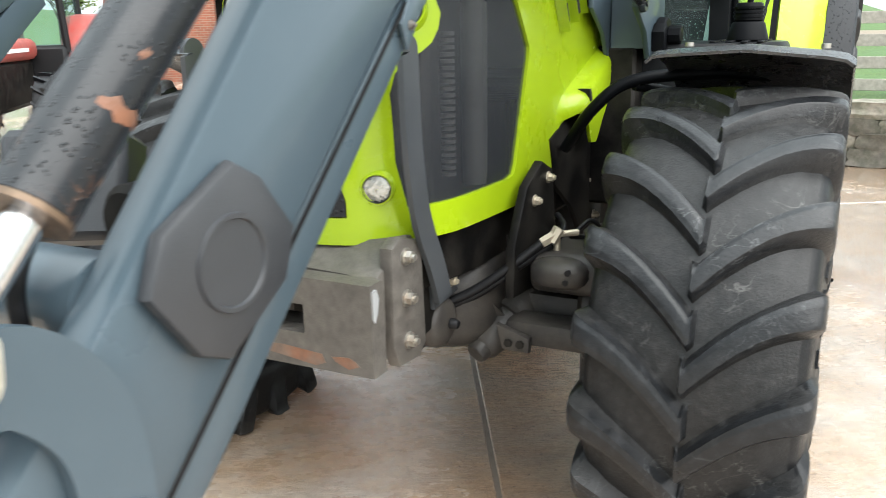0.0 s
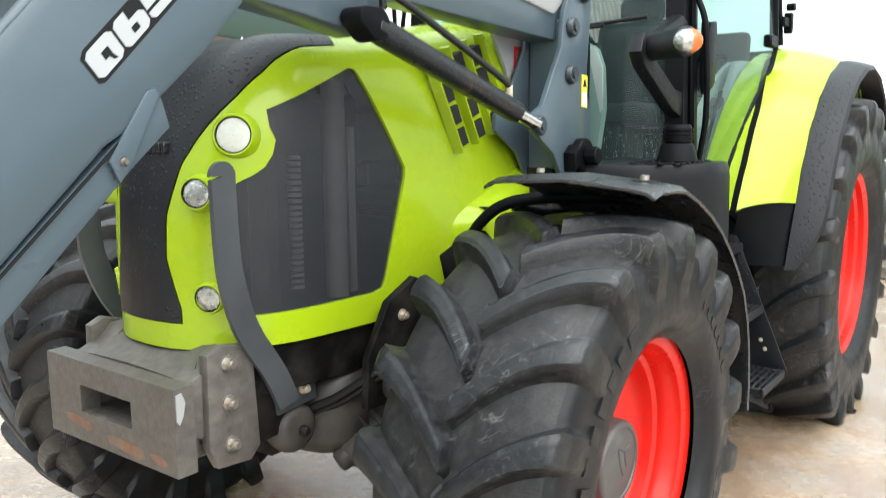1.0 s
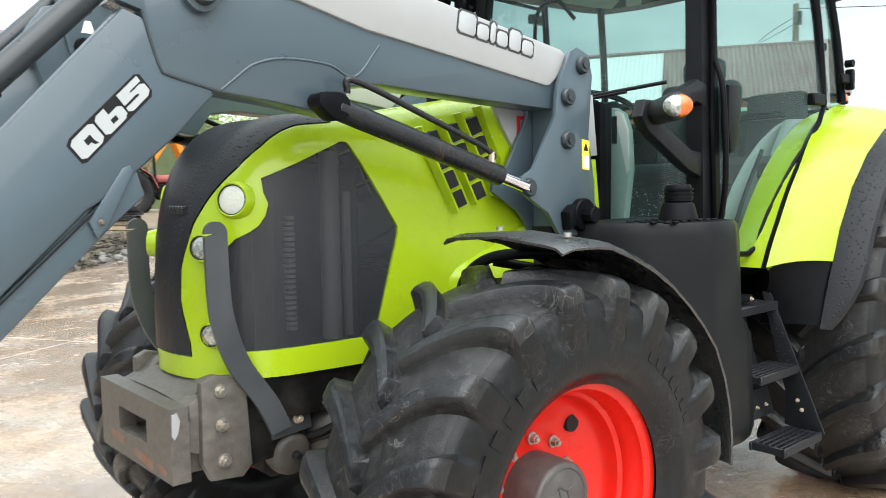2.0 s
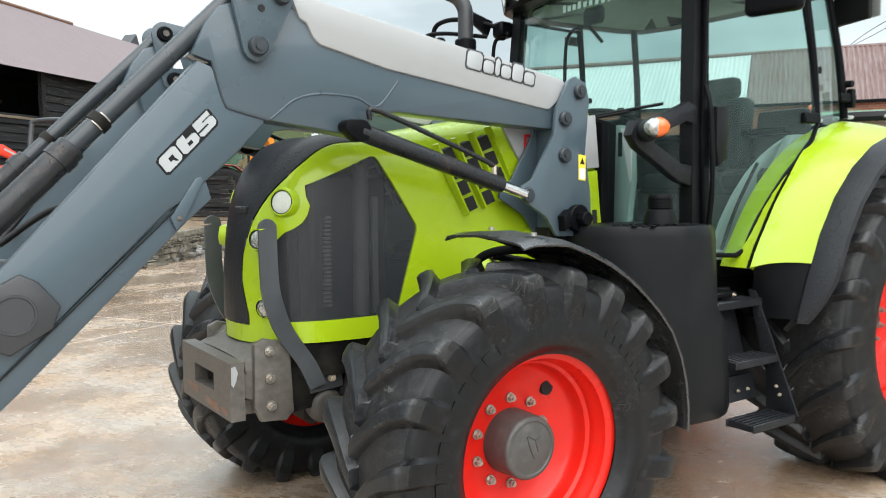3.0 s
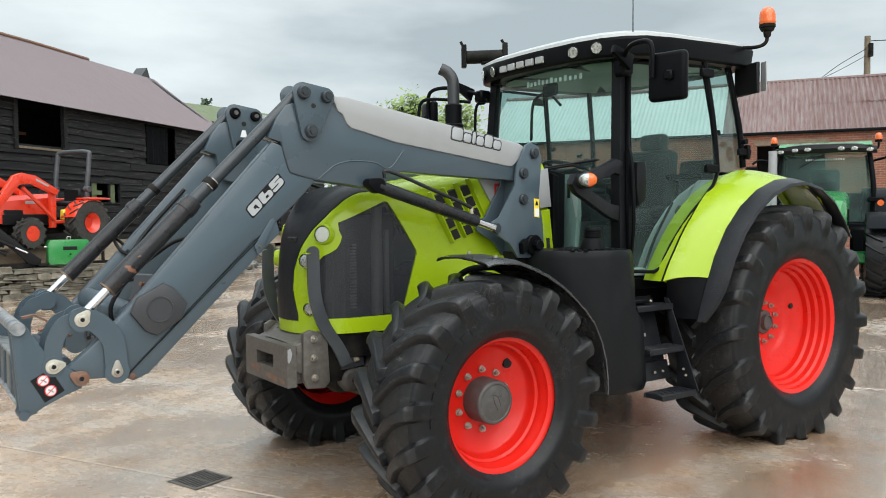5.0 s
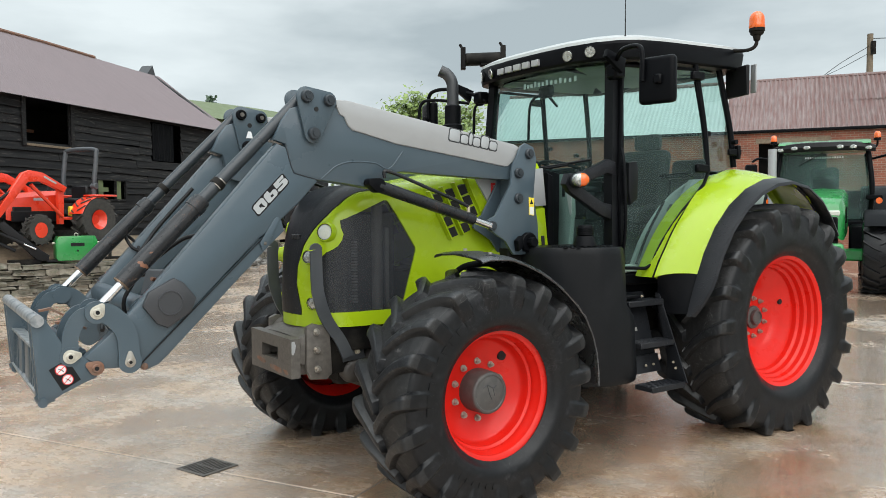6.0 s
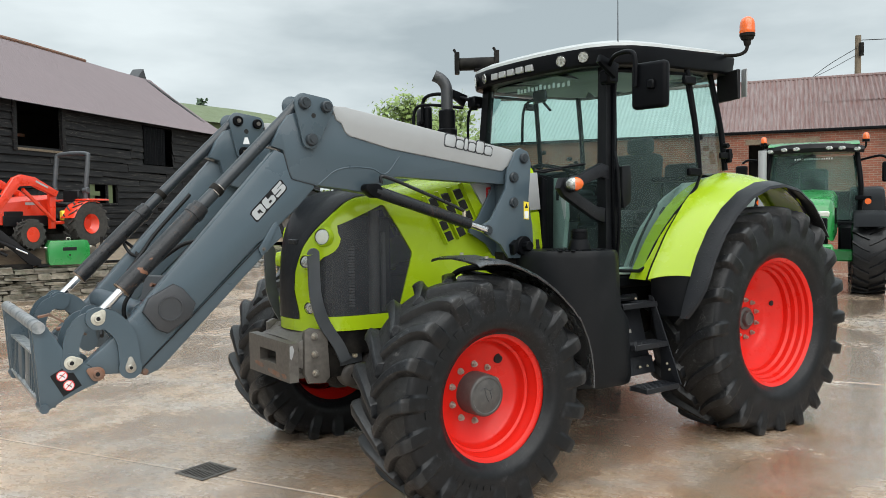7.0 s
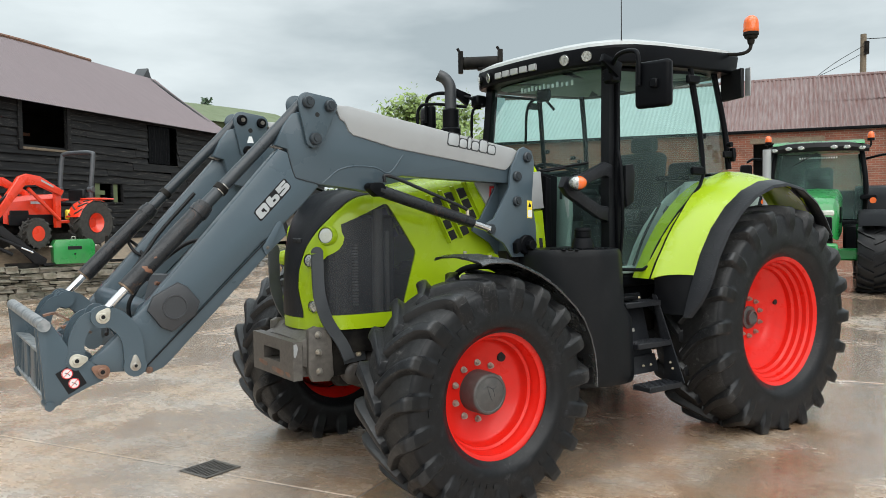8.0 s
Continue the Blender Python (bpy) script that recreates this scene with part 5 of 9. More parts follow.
for s in (-1, 1):
    line = [(81, 0.807, 0.0), (85, 0.812, 0), (92, 0.808, 0), (100, 0.797, 0), (108, 0.788, 0), (117, 0.785, 0), (126, 0.788, 0), (135, 0.795, 0), (143, 0.808, 0), (151, 0.825, 0), (160, 0.832, 0), (168, 0.834, 0), (176, 0.834, 0), (183, 0.836, 0)]
    bm = arc_guard((0, 0, 0.65), line, s * 0.76, s * 1.285, 0.02, 0.008, 0.012)
    # the outer edge lies further forward, and the front lip droops a little towards it
    for v in bm.verts:
        f = (abs(v.co.y) - 0.76) / 0.525
        if v.co.x < 0.05:
            v.co.x += 0.038 * f
            v.co.z -= 0.016 * f * f
        v.co.x -= 0.068 * f
        v.co.z += 0.008 * f
    guard = part("mudguard", bm, WETBLACK, tractor, "wet black plastic front mudguard")
    bm = bmesh.new()
    hose(bm, [(0.24, s * 0.42, 1.12), (0.17, s * 0.54, 1.27), (0.20, s * 0.66, 1.355), (0.28, s * 0.90, 1.375), (0.34, s * 1.05, 1.365)], 0.020)
    hose(bm, [(0.20, s * 0.66, 1.34), (0.38, s * 0.80, 1.29), (0.55, s * 0.95, 1.18)], 0.018)
    part("guard_stay", bm, BLACK, guard, "black tube stay")
    bm = box(bmesh.new(), (0.60, s * 1.185 - 0.012, 0.90), (0.69, s * 1.185 + 0.012, 0.945), 0.004, Matrix.Rotation(radians(10), 4, "Y"))
    part("guard_bracket", bm, RUSTY, guard)
    for x, y, z in ((-0.045, 1.21, 1.458), (0.045, 0.85, 1.463)):
        bm = rod(bmesh.new(), (x, s * y, z), (x, s * y, z + 0.012), 0.012, seg=12)
        part("guard_screw", bm, BOLT, guard)

# ---- fuel tank ----
for s in (-1,):
    bm = bmesh.new()
    yo = s * 1.05
    plan_low = [(0.72, 0.50), (0.72, 0.80), (0.80, 0.90), (0.96, 1.025), (1.05, 1.052), (1.22, 1.055), (1.29, 1.04), (1.335, 0.99), (1.345, 0.92), (1.345, 0.50)]
    plan_top = [(0.72, 0.50), (0.72, 0.80), (0.80, 0.90), (0.96, 1.022), (1.04, 1.048), (1.17, 1.05), (1.235, 1.03), (1.28, 0.96), (1.30, 0.90), (1.30, 0.50)]
    rows = []
    for z, p, grow in ((0.52, plan_low, 0.93), (0.535, plan_low, 0.965), (0.58, plan_low, 1.0), (0.975, plan_low, 1.0), (1.06, plan_top, 1.0), (1.40, plan_top, 1.0), (1.437, plan_top, 0.985), (1.453, plan_top, 0.955), (1.455, plan_top, 0.90)):
        rows.append([(1.03 + (x - 1.03) * grow, s * (0.75 + (y - 0.75) * grow), z) for x, y in p])
    rows = [r + r[:1] for r in rows]
    rows.append([(1.03, s * 0.75, 1.456)] * len(rows[0]))
    rows.insert(0, [(1.03, s * 0.75, 0.52)] * len(rows[0]))
    sheet(bm, rows)
    bmesh.ops.remove_doubles(bm, verts=bm.verts, dist=1e-5)
    bmesh.ops.triangulate(bm, faces=[f for f in bm.faces if len(f.verts) > 4])
    for v in bm.verts:
        f = (1.455 - v.co.z) / 0.93
        v.co.x += 0.07 * f
    tank = part("fuel_tank", bm, TANKBLACK, tractor, "black plastic fuel tank")
    bm = rod(bmesh.new(), (1.00, s * 0.90, 1.455), (1.00, s * 0.90, 1.53), 0.078, 0.062, 32, 0.008)
    rod(bm, (1.00, s * 0.90, 1.53), (1.00, s * 0.90, 1.60), 0.055, 0.05, 32, 0.006)
    for k in range(3):
        rod(bm, (1.00, s * 0.90, 1.545 + 0.016 * k), (1.00, s * 0.90, 1.553 + 0.016 * k), 0.058, seg=32)
    part("filler_cap", bm, BLACK, tank, "black screw filler cap")
    bm = bmesh.new()
    for i in range(7):
        for j in range(4):
            box(bm, (0.80 + 0.055 * i + 0.01 * (j % 2), s * (0.80 + 0.055 * j) - 0.012, 1.452), (0.83 + 0.055 * i + 0.01 * (j % 2), s * (0.80 + 0.055 * j) + 0.012, 1.462), 0.004)
    pattern = part("tread_pattern", bm, BLACK, tank)
    pattern["kind"] = "stuff"

# ---- steps ----
for s in (-1,):
    # side plate that leans out towards the bottom
    bm = prism(bmesh.new(), [(s * 0.925, 1.10), (s * 0.885, 1.10), (s * 1.00, 0.66), (s * 1.00, 0.50), (s * 1.15, 0.475), (s * 1.18, 0.49)], 1.712, 1.722, 0.002, "x")
    ladder = part("step_frame", bm, FLARE, tractor, "black cab access steps")
    for front, z, x0, x1, deep in ((0.955, 1.050, 1.37, 1.735, 0.14), (1.065, 0.775, 1.37, 1.715, 0.15), (1.175, 0.492, 1.36, 1.700, 0.16)):
        bm = bmesh.new()
        box(bm, (x0, s * front, z - 0.030), (x1, s * (front - 0.014), z + 0.010), 0.004)
        box(bm, (x0, s * (front - deep), z - 0.030), (x1, s * (front - deep + 0.012), z + 0.006), 0.003)
        for k in range(2):
            x = (x0 + 0.006, x1 - 0.018)[k]
            box(bm, (x, s * front, z - 0.028), (x + 0.012, s * (front - deep), z + 0.006), 0.003)
        for k in range(1, 6):
            y = s * (front - deep * k / 6)
            box(bm, (x0 + 0.012, y - 0.006, z - 0.018), (x1 - 0.012, y + 0.006, z + 0.010), 0.002)
        for k in range(1, 4):
            x = x0 + (x1 - x0) * k / 4
            box(bm, (x - 0.006, s * (front - 0.01), z - 0.020), (x + 0.006, s * (front - deep), z + 0.0075))
        part("step", bm, FLARE, ladder, "open black grid step")
    bm = prism(bmesh.new(), [(s * 0.775, 1.10), (s * 0.755, 1.10), (s * 0.905, 0.55), (s * 0.925, 0.55)], 1.37, 1.712, 0.003, "x")
    part("step_back", bm, FLARE, ladder, "sloping back plate")
    bm = prism(bmesh.new(), [(s * 0.918, 0.665), (s * 0.905, 0.665), (s * 0.94, 0.545), (s * 0.953, 0.545)], 1.38, 1.71, 0.003, "x")
    part("step_back", bm, FLARE, ladder)
    bm = box(bmesh.new(), (1.36, -0.93, 1.075), (1.56, -0.80, 1.105), 0.008)
    part("step_bracket", bm, BLACK, ladder)
    for p, d in (((1.50, -0.905, 0.735), (0, -1, 0)), ((1.62, -0.955, 0.60), (0, -1, 0)), ((1.54, -0.955, 0.60), (0, -1, 0)), ((1.723, -1.03, 0.60), (1, 0, 0)), ((1.711, -1.06, 0.62), (-1, 0, 0)), ((1.711, -1.08, 0.58), (-1, 0, 0)), ((1.52, -0.933, 1.09), (0, -1, 0))):
        piece("step_bolt", BOLT_PALE, towards(p, d) @ Matrix.Scale(0.5, 4), ladder)
    bm = hose(bmesh.new(), [(1.43, -0.845, 1.0), (1.43, -0.87, 0.95), (1.44, -0.86, 0.90)], 0.006, 6)
    part("step_chain", bm, BOLT, ladder, "short zinc chain")
    bm = box(bmesh.new(), (1.50, -0.868, 0.835), (1.55, -0.860, 0.86), 0.001, Matrix.Rotation(radians(-15), 4, "X"))
    part("step_plate", bm, BOLT, ladder)

# ---- rear mudguards ----
def along_line(table, a):
    for (a0, *v0), (a1, *v1) in zip(table, table[1:]):
        if a <= a1:
            f = max(0.0, (a - a0) / (a1 - a0))
            return [p + (q - p) * f for p, q in zip(v0, v1)]
    return list(table[-1][1:])


# angle from the front, inner y, inner radius, outer radius
GUARD = [(6, 0.86, 1.20, 1.05), (12, 0.90, 1.235, 1.035), (18, 0.944, 1.246, 1.028), (30, 0.945, 1.212, 1.032), (45, 0.935, 1.197, 1.05), (65, 0.875, 1.192, 1.075),
         (83, 0.81, 1.186, 1.09), (102, 0.79, 1.165, 1.075), (114, 0.78, 1.125, 1.035), (125, 0.78, 1.075, 0.985)]


def guard_point(a_in, a_out, f, s, lift=0.0):
    y_in, r_in, _ = along_line(GUARD, a_in)
    _, _, r_out = along_line(GUARD, a_out)
    q = radians(a_in + (a_out - a_in) * f)
    y = y_in + (1.145 - y_in) * f
    r = r_in + (r_out - r_in) * (0.35 * f + 0.65 * f * f) + lift
    return (2.82 - r * math.cos(q), s * y, 0.835 + r * math.sin(q))


for s in (-1, 1):
    rows = []
    for k in range(30):
        a = 18 + (125 - 18) * k / 29
        b = 23.2 + (125 - 23.2) * k / 29
        row = [guard_point(a, b, f / 8, s) for f in range(9)]
        p = row[0]
        rows.append([(p[0] + 0.05 * math.cos(radians(a)), p[1] - s * 0.02, p[2] - 0.05 * math.sin(radians(a)))] + row)
    rear = part("rear_mudguard", sheet(bmesh.new(), rows, 0.012), LIME, tractor, "glossy lime rear mudguard", 50)
    rows = []
    line = [(6, 1.128, 0.25), (9, 1.122, 0.5), (13, 1.115, 0.75), (18, 1.108, 0.95), (23, 1.103, 1), (32, 1.11, 1), (44, 1.125, 1), (56, 1.14, 1), (68, 1.155, 1), (80, 1.165, 1), (90, 1.165, 1), (102, 1.15, 1), (114, 1.11, 1), (125, 1.06, 1), (135, 1.02, 1)]
    for a, r, w in line:
        q = radians(a)
        rows.append([(2.82 - (r + dr) * math.cos(q), s * (1.128 + (y - 1.128) * w), 0.835 + (r + dr) * math.sin(q)) for y, dr in
                     ((1.128, -0.085), (1.14, -0.062), (1.18, -0.068), (1.23, -0.082), (1.265, -0.095), (1.275, -0.115))])
    part("mudguard_flare", sheet(bmesh.new(), rows, 0.010), FLARE, rear, "dark grey plastic flare")
    rows = []
    for a, b, lift in ((19.5, 24.5, -0.014), (16, 20, -0.07), (12, 15, -0.11), (9, 11, -0.12), (6, 7, -0.12)):
        rows.append([guard_point(a, b, f / 6, s, -0.012 + (lift + 0.012) * (1 - f / 6)) for f in range(7)])
    part("mudguard_front", sheet(bmesh.new(), rows, 0.012), BLACK, rear, "black lower mudguard")
    rows = []
    for k in range(14):
        p = Vector(guard_point(18 + 5.5 * k, 18 + 5.5 * k, 0, s, -0.02))
        rows.append([p, p - Vector((0, s * 0.035, 0))])
    part("guard_seal", sheet(bmesh.new(), rows, 0.006), BLACK, rear)
    rows = [[q, (q.x, s * 0.83, q.z), (q.x + 0.01, s * 0.745, q.z)] for _, q in rows]
    part("guard_trim", sheet(bmesh.new(), rows), LIME, rear, "lime inner edge of the guard")
    # inner wall of the wheel arch
    pts = [(2.82 - 1.15 * math.cos(radians(a)), 0.835 + 1.15 * math.sin(radians(a))) for a in range(23, 131, 9)]
    bm = prism(bmesh.new(), pts + [(2.82 + 0.4, 1.28), (2.82 - 0.5, 1.28)], s * 0.60, s * 0.625)
    part("arch_wall", bm, TRIM, rear, "pale inner arch panel")
    bm = prism(bmesh.new(), [(1.68, 0.95), (1.72, 1.278), (3.22, 1.278), (3.22, 0.95)], s * 0.60, s * 0.625)
    part("arch_skirt", bm, BLACK, rear, "black lower arch panel")

# ---- cab ----
cab = part("cab", box(bmesh.new(), (1.40, -0.70, 1.14), (2.75, 0.70, 1.24), 0.02), BLACK, tractor, "glazed cab with black frame")
A_T, A_B = (1.485, 0.680, 2.76), (1.415, 0.742, 1.28)
B_T, B_B = (2.185, 0.855, 2.78), (2.29, 0.895, 1.98)
C_T, C_B = (2.62, 0.74, 2.80), (2.74, 0.80, 2.03)


def sided(p, s):
    return (p[0], s * p[1], p[2])


for s in (-1, 1):
    bm = strip(bmesh.new(), [sided(A_B, s), (1.430, s * 0.722, 1.9), sided(A_T, s)], (1, 0, 0), 0.062, 0.082)
    post = part("corner_post", bm, TANKBLACK, cab, "black front cab post")
    bm = strip(bmesh.new(), [(1.468, s * 0.790, 1.30), (1.474, s * 0.768, 1.9), (1.515, s * 0.722, 2.74)], (1, 0, 0), 0.036, 0.042)
    part("door_post", bm, BLACK, cab)
    bm = hose(bmesh.new(), [sided(B_B, s), (2.25, s * 0.885, 2.35), sided(B_T, s)], 0.022)
    part("door_post", bm, BLACK, cab)
    bm = hose(bmesh.new(), [sided(C_B, s), (2.71, s * 0.78, 2.35), sided(C_T, s)], 0.024)
    part("corner_post", bm, BLACK, cab)
    # door: glass that follows the wheel arch, black frame round it
    edge = [(1.515, 2.73), (1.462, 1.9), (1.455, 1.34), (1.48, 1.285), (1.66, 1.275), (1.715, 1.30), (1.76, 1.375), (1.82, 1.465), (1.91, 1.575), (2.02, 1.69), (2.14, 1.79), (2.24, 1.89), (2.285, 1.99), (2.235, 2.4), (2.165, 2.745)]

    def door_y(x, z):
        t = (x - 1.46) / (2.24 - 1.46)
        front = 0.800 - 0.063 * max(0, (z - 1.3)) / 1.44
        back = 0.90 - 0.045 * max(0, (z - 1.98)) / 0.8
        return front + (back - front) * t + 0.02 * math.sin(math.pi * min(1, max(0, t)))

    bm = bmesh.new()
    vs = [bm.verts.new((x, s * door_y(x, z), z)) for x, z in edge]
    mid = bm.verts.new((1.88, s * (door_y(1.88, 2.1)), 2.1))
    for k in range(len(vs)):
        bm.faces.new((mid, vs[k], vs[(k + 1) % len(vs)]))
    pane = part("door_glass", bm, GLASS, cab, "greenish glass cab door", 60)
    pane.visible_shadow = False
    bm = hose(bmesh.new(), [(x, s * door_y(x, z), z) for x, z in edge + edge[:1]], 0.013, 8, False)
    door = part("door_frame", bm, BLACK, cab)
    for x, z in ((2.215, 2.005), (2.16, 2.69)):
        bm = box(bmesh.new(), (x - 0.07, s * 0.90 - 0.02, z - 0.03), (x + 0.06, s * 0.90 + 0.02, z + 0.03), 0.008)
        part("hinge", bm, BLACK, door)
    bm = prism(bmesh.new(), [(1.485, 2.035), (1.565, 2.045), (1.585, 1.975), (1.575, 1.775), (1.505, 1.735), (1.485, 1.835)], s * 0.80, s * 0.845, 0.01)
    part("door_handle", bm, TANKBLACK, door, "black door handle")
    # front side tube rail at the door
    bm = hose(bmesh.new(), [(1.465, s * 0.79, 2.14), (1.44, s * 0.84, 2.0), (1.44, s * 0.855, 1.65), (1.46, s * 0.82, 1.42)], 0.013)
    part("grab_rail", bm, BLACK, cab)
    # rear quarter glass
    bm = bmesh.new()
    sheet(bm, [[(2.31, s * 0.885, 2.0), (2.53, s * 0.835, 1.97), (2.73, s * 0.79, 2.04)], [(2.26, s * 0.875, 2.4), (2.48, s * 0.825, 2.4), (2.69, s * 0.77, 2.4)], [(2.20, s * 0.85, 2.77), (2.42, s * 0.80, 2.78), (2.62, s * 0.74, 2.79)]])
    pane = part("quarter_glass", bm, GLASS, cab, "greenish rear side glass")
    pane.visible_shadow = False
    for x, z in ((2.30, 2.27), (2.64, 2.22)):
        part("glass_knob", rod(bmesh.new(), (x, s * 0.86, z), (x, s * 0.90, z), 0.02, seg=14), BLACK, cab)
    bm = box(bmesh.new(), (2.60, s * 0.85 - 0.012, 2.12), (2.76, s * 0.85 + 0.012, 2.17), 0.006)
    box(bm, (2.70, s * 0.86 - 0.012, 2.09), (2.735, s * 0.86 + 0.03, 2.20), 0.006)
    part("rear_hinge", bm, BLACK, cab)

# windscreen: bowed glass from post to post
rows = []
for z in (1.33, 1.6, 1.9, 2.2, 2.5, 2.77):
    row = []
    for k in range(17):
        f = k / 8 - 1
        y = f * (0.722 - 0.065 * (z - 1.28) / 1.48)
        row.append((1.405 + 0.05 * (z - 1.3) - 0.15 * (1 - f * f), y, z))
    rows.append(row)
pane = part("windscreen", sheet(bmesh.new(), rows), SCREEN, cab, "rain-spotted bowed windscreen")
pane.visible_shadow = False
bm = sheet(bmesh.new(), [[(2.75, -0.80, 1.98), (2.80, 0, 1.98), (2.75, 0.80, 1.98)], [(2.63, -0.74, 2.78), (2.68, 0, 2.78), (2.63, 0.74, 2.78)]])
pane = part("rear_glass", bm, GLASS, cab)
pane.visible_shadow = False
bm = box(bmesh.new(), (2.70, -0.78, 1.24), (2.76, 0.78, 1.98), 0.01)
part("rear_wall", bm, BLACK, cab)
bm = hose(bmesh.new(), [(2.76, -0.79, 1.99), (2.82, 0, 1.99), (2.76, 0.79, 1.99)], 0.02)
part("rear_frame", bm, BLACK, cab)
# lower front bulkhead behind the bonnet
bm = prism(bmesh.new(), [(1.02, 1.15), (1.22, 1.15), (1.24, 1.97), (1.06, 2.0)], -0.40, 0.40, 0.01)
part("bulkhead", bm, BLACK, cab)
for s in (-1, 1):
    bm = prism(bmesh.new(), [(1.06, 1.97), (1.12, 1.95), (1.13, 1.30), (1.05, 1.25)], s * 0.38, s * 0.47, 0.02)
    part("bulkhead_side", bm, BLACK, cab)
# wiper with its drops' shade
bm = hose(bmesh.new(), [(1.24, 0.10, 1.985), (1.24, -0.12, 2.005), (1.275, -0.45, 2.03)], 0.008)
hose(bm, [(1.245, -0.15, 2.02), (1.34, -0.62, 2.06)], 0.009, 8, False)
part("wiper", bm, INK, cab, "black windscreen wiper")

# roof: black visor band with lamps, pale top
plan = [(1.235, 0.0), (1.24, 0.2), (1.262, 0.45), (1.32, 0.66), (1.42, 0.80), (1.56, 0.875), (1.8, 0.90), (2.6, 0.89), (2.80, 0.84), (2.88, 0.6), (2.90, 0.0)]
ring = [(x, -y) for x, y in plan] + [(x, y) for x, y in plan[-2:0:-1]]


def roof_level(scale, z, rise):
    return [(2.05 + (x - 2.05) * scale, y * scale, z + rise * (x - 1.2)) for x, y in ring]


bm = sheet(bmesh.new(), [r + r[:1] for r in (roof_level(0.80, 2.765, 0.02), roof_level(0.97, 2.755, 0.02), roof_level(0.985, 2.77, 0.02), roof_level(1.0, 2.862, 0.036), roof_level(0.99, 2.885, 0.036))])
bmesh.ops.remove_doubles(bm, verts=bm.verts, dist=1e-5)
roof = part("roof", bm, BLACK, cab, "black roof visor band", 30)
bm = bmesh.new()
levels = [roof_level(0.992, 2.882, 0.036), roof_level(0.985, 2.905, 0.034), roof_level(0.93, 2.932, 0.026), roof_level(0.75, 2.962, 0.015), roof_level(0.4, 2.975, 0.01), roof_level(0.01, 2.98, 0.0)]
sheet(bm, [r + r[:1] for r in levels])
bmesh.ops.remove_doubles(bm, verts=bm.verts, dist=1e-4)
part("roof_top", bm, ROOFTOP, roof, "pale grey roof top", 30)
bm = sheet(bmesh.new(), [[(2.05 + (x - 2.05) * 0.8, y * 0.8, 2.752 + 0.02 * (x - 1.2)) for x, y in (p, (2.05, 0))] for p in ring + ring[:1]])
part("headliner", bm, TRIM, roof)


def roof_lamp(p, d, r):
    d = Vector(d).normalized()
    p = Vector(p)
    lamp = part("work_lamp", rod(bmesh.new(), p - d * 0.05, p + d * 0.006, r * 1.15, seg=28, bevel=0.004), BLACK, roof)
    bm = rod(bmesh.new(), p + d * 0.004, p + d * 0.012, r, r * 0.9, 28)
    part("lamp_lens", bm, CLEARLAMP, lamp, "clear round lamp lens")


for s in (-1, 1):
    roof_lamp((1.268, s * 0.450, 2.816), (-0.95, s * 0.30, -0.15), 0.040)
    roof_lamp((1.315, s * 0.630, 2.822), (-0.86, s * 0.5, -0.12), 0.040)
# lettering on the visor: plain pale bars
bm = bmesh.new()
for k in range(5):
    y = 0.30 - 0.108 * k
    x = 1.226 + 0.19 * y * y
    box(bm, (x - 0.004, y - 0.038, 2.788), (x + 0.03, y + 0.038, 2.835), 0.003)
part("visor_mark", bm, SILVER, roof, "plain pale bars")
# dealer's strip inside the windscreen: plain pale bars
bm = bmesh.new()
for k in range(13):
    y = 0.12 - 0.043 * k
    f = y / 0.660
    x = 1.472 - 0.15 * (1 - f * f) + 0.018
    h = 0.030 if k % 3 else 0.040
    box(bm, (x, y - 0.013, 2.655), (x + 0.002, y + 0.013, 2.655 + h))
part("window_strip", bm, WHITE, cab, "pale plain bars on the windscreen")

# mirrors
for s in (-1, 1):
    bm = bmesh.new()
    hose(bm, [(1.42, s * 0.72, 2.63), (1.36, s * 0.82, 2.70), (1.22, s * 1.02, 2.76), (1.18, s * 1.20, 2.75), (1.17, s * 1.24, 2.66), (1.17, s * 1.24, 2.52)], 0.016)
    box(bm, (1.36, s * 0.78 - 0.05, 2.62), (1.47, s * 0.78 + 0.05, 2.72), 0.015)
    prism(bm, [(1.36, 2.64), (1.20, 2.74), (1.22, 2.79), (1.40, 2.74)], s * 0.86, s * 0.90, 0.008)
    arm = part("mirror_arm", bm, BLACK, cab, "black mirror arm")
    m = Matrix.Translation((1.235, s * 1.31, 2.525)) @ Matrix.Rotation(radians(s * -12), 4, "Z")
    bm = box(bmesh.new(), (-0.035, -0.125, -0.15), (0.035, 0.125, 0.15), 0.028, None, 3)
    bm.transform(m)
    head = part("mirror_head", bm, BLACK, arm, "black mirror housing")
    bm = box(bmesh.new(), (0.034, -0.095, -0.135), (0.038, 0.095, 0.135))
    bm.transform(m)
    bmesh.ops.translate(bm, verts=bm.verts, vec=(0, 0, 0))
    part("mirror_glass", bm, MIRROR, arm)
    bm = box(bmesh.new(), (-0.07, -0.055, -0.03), (-0.03, 0.0, 0.03), 0.01)
    bm.transform(m)
    part("mirror_clamp", bm, BLACK, arm)

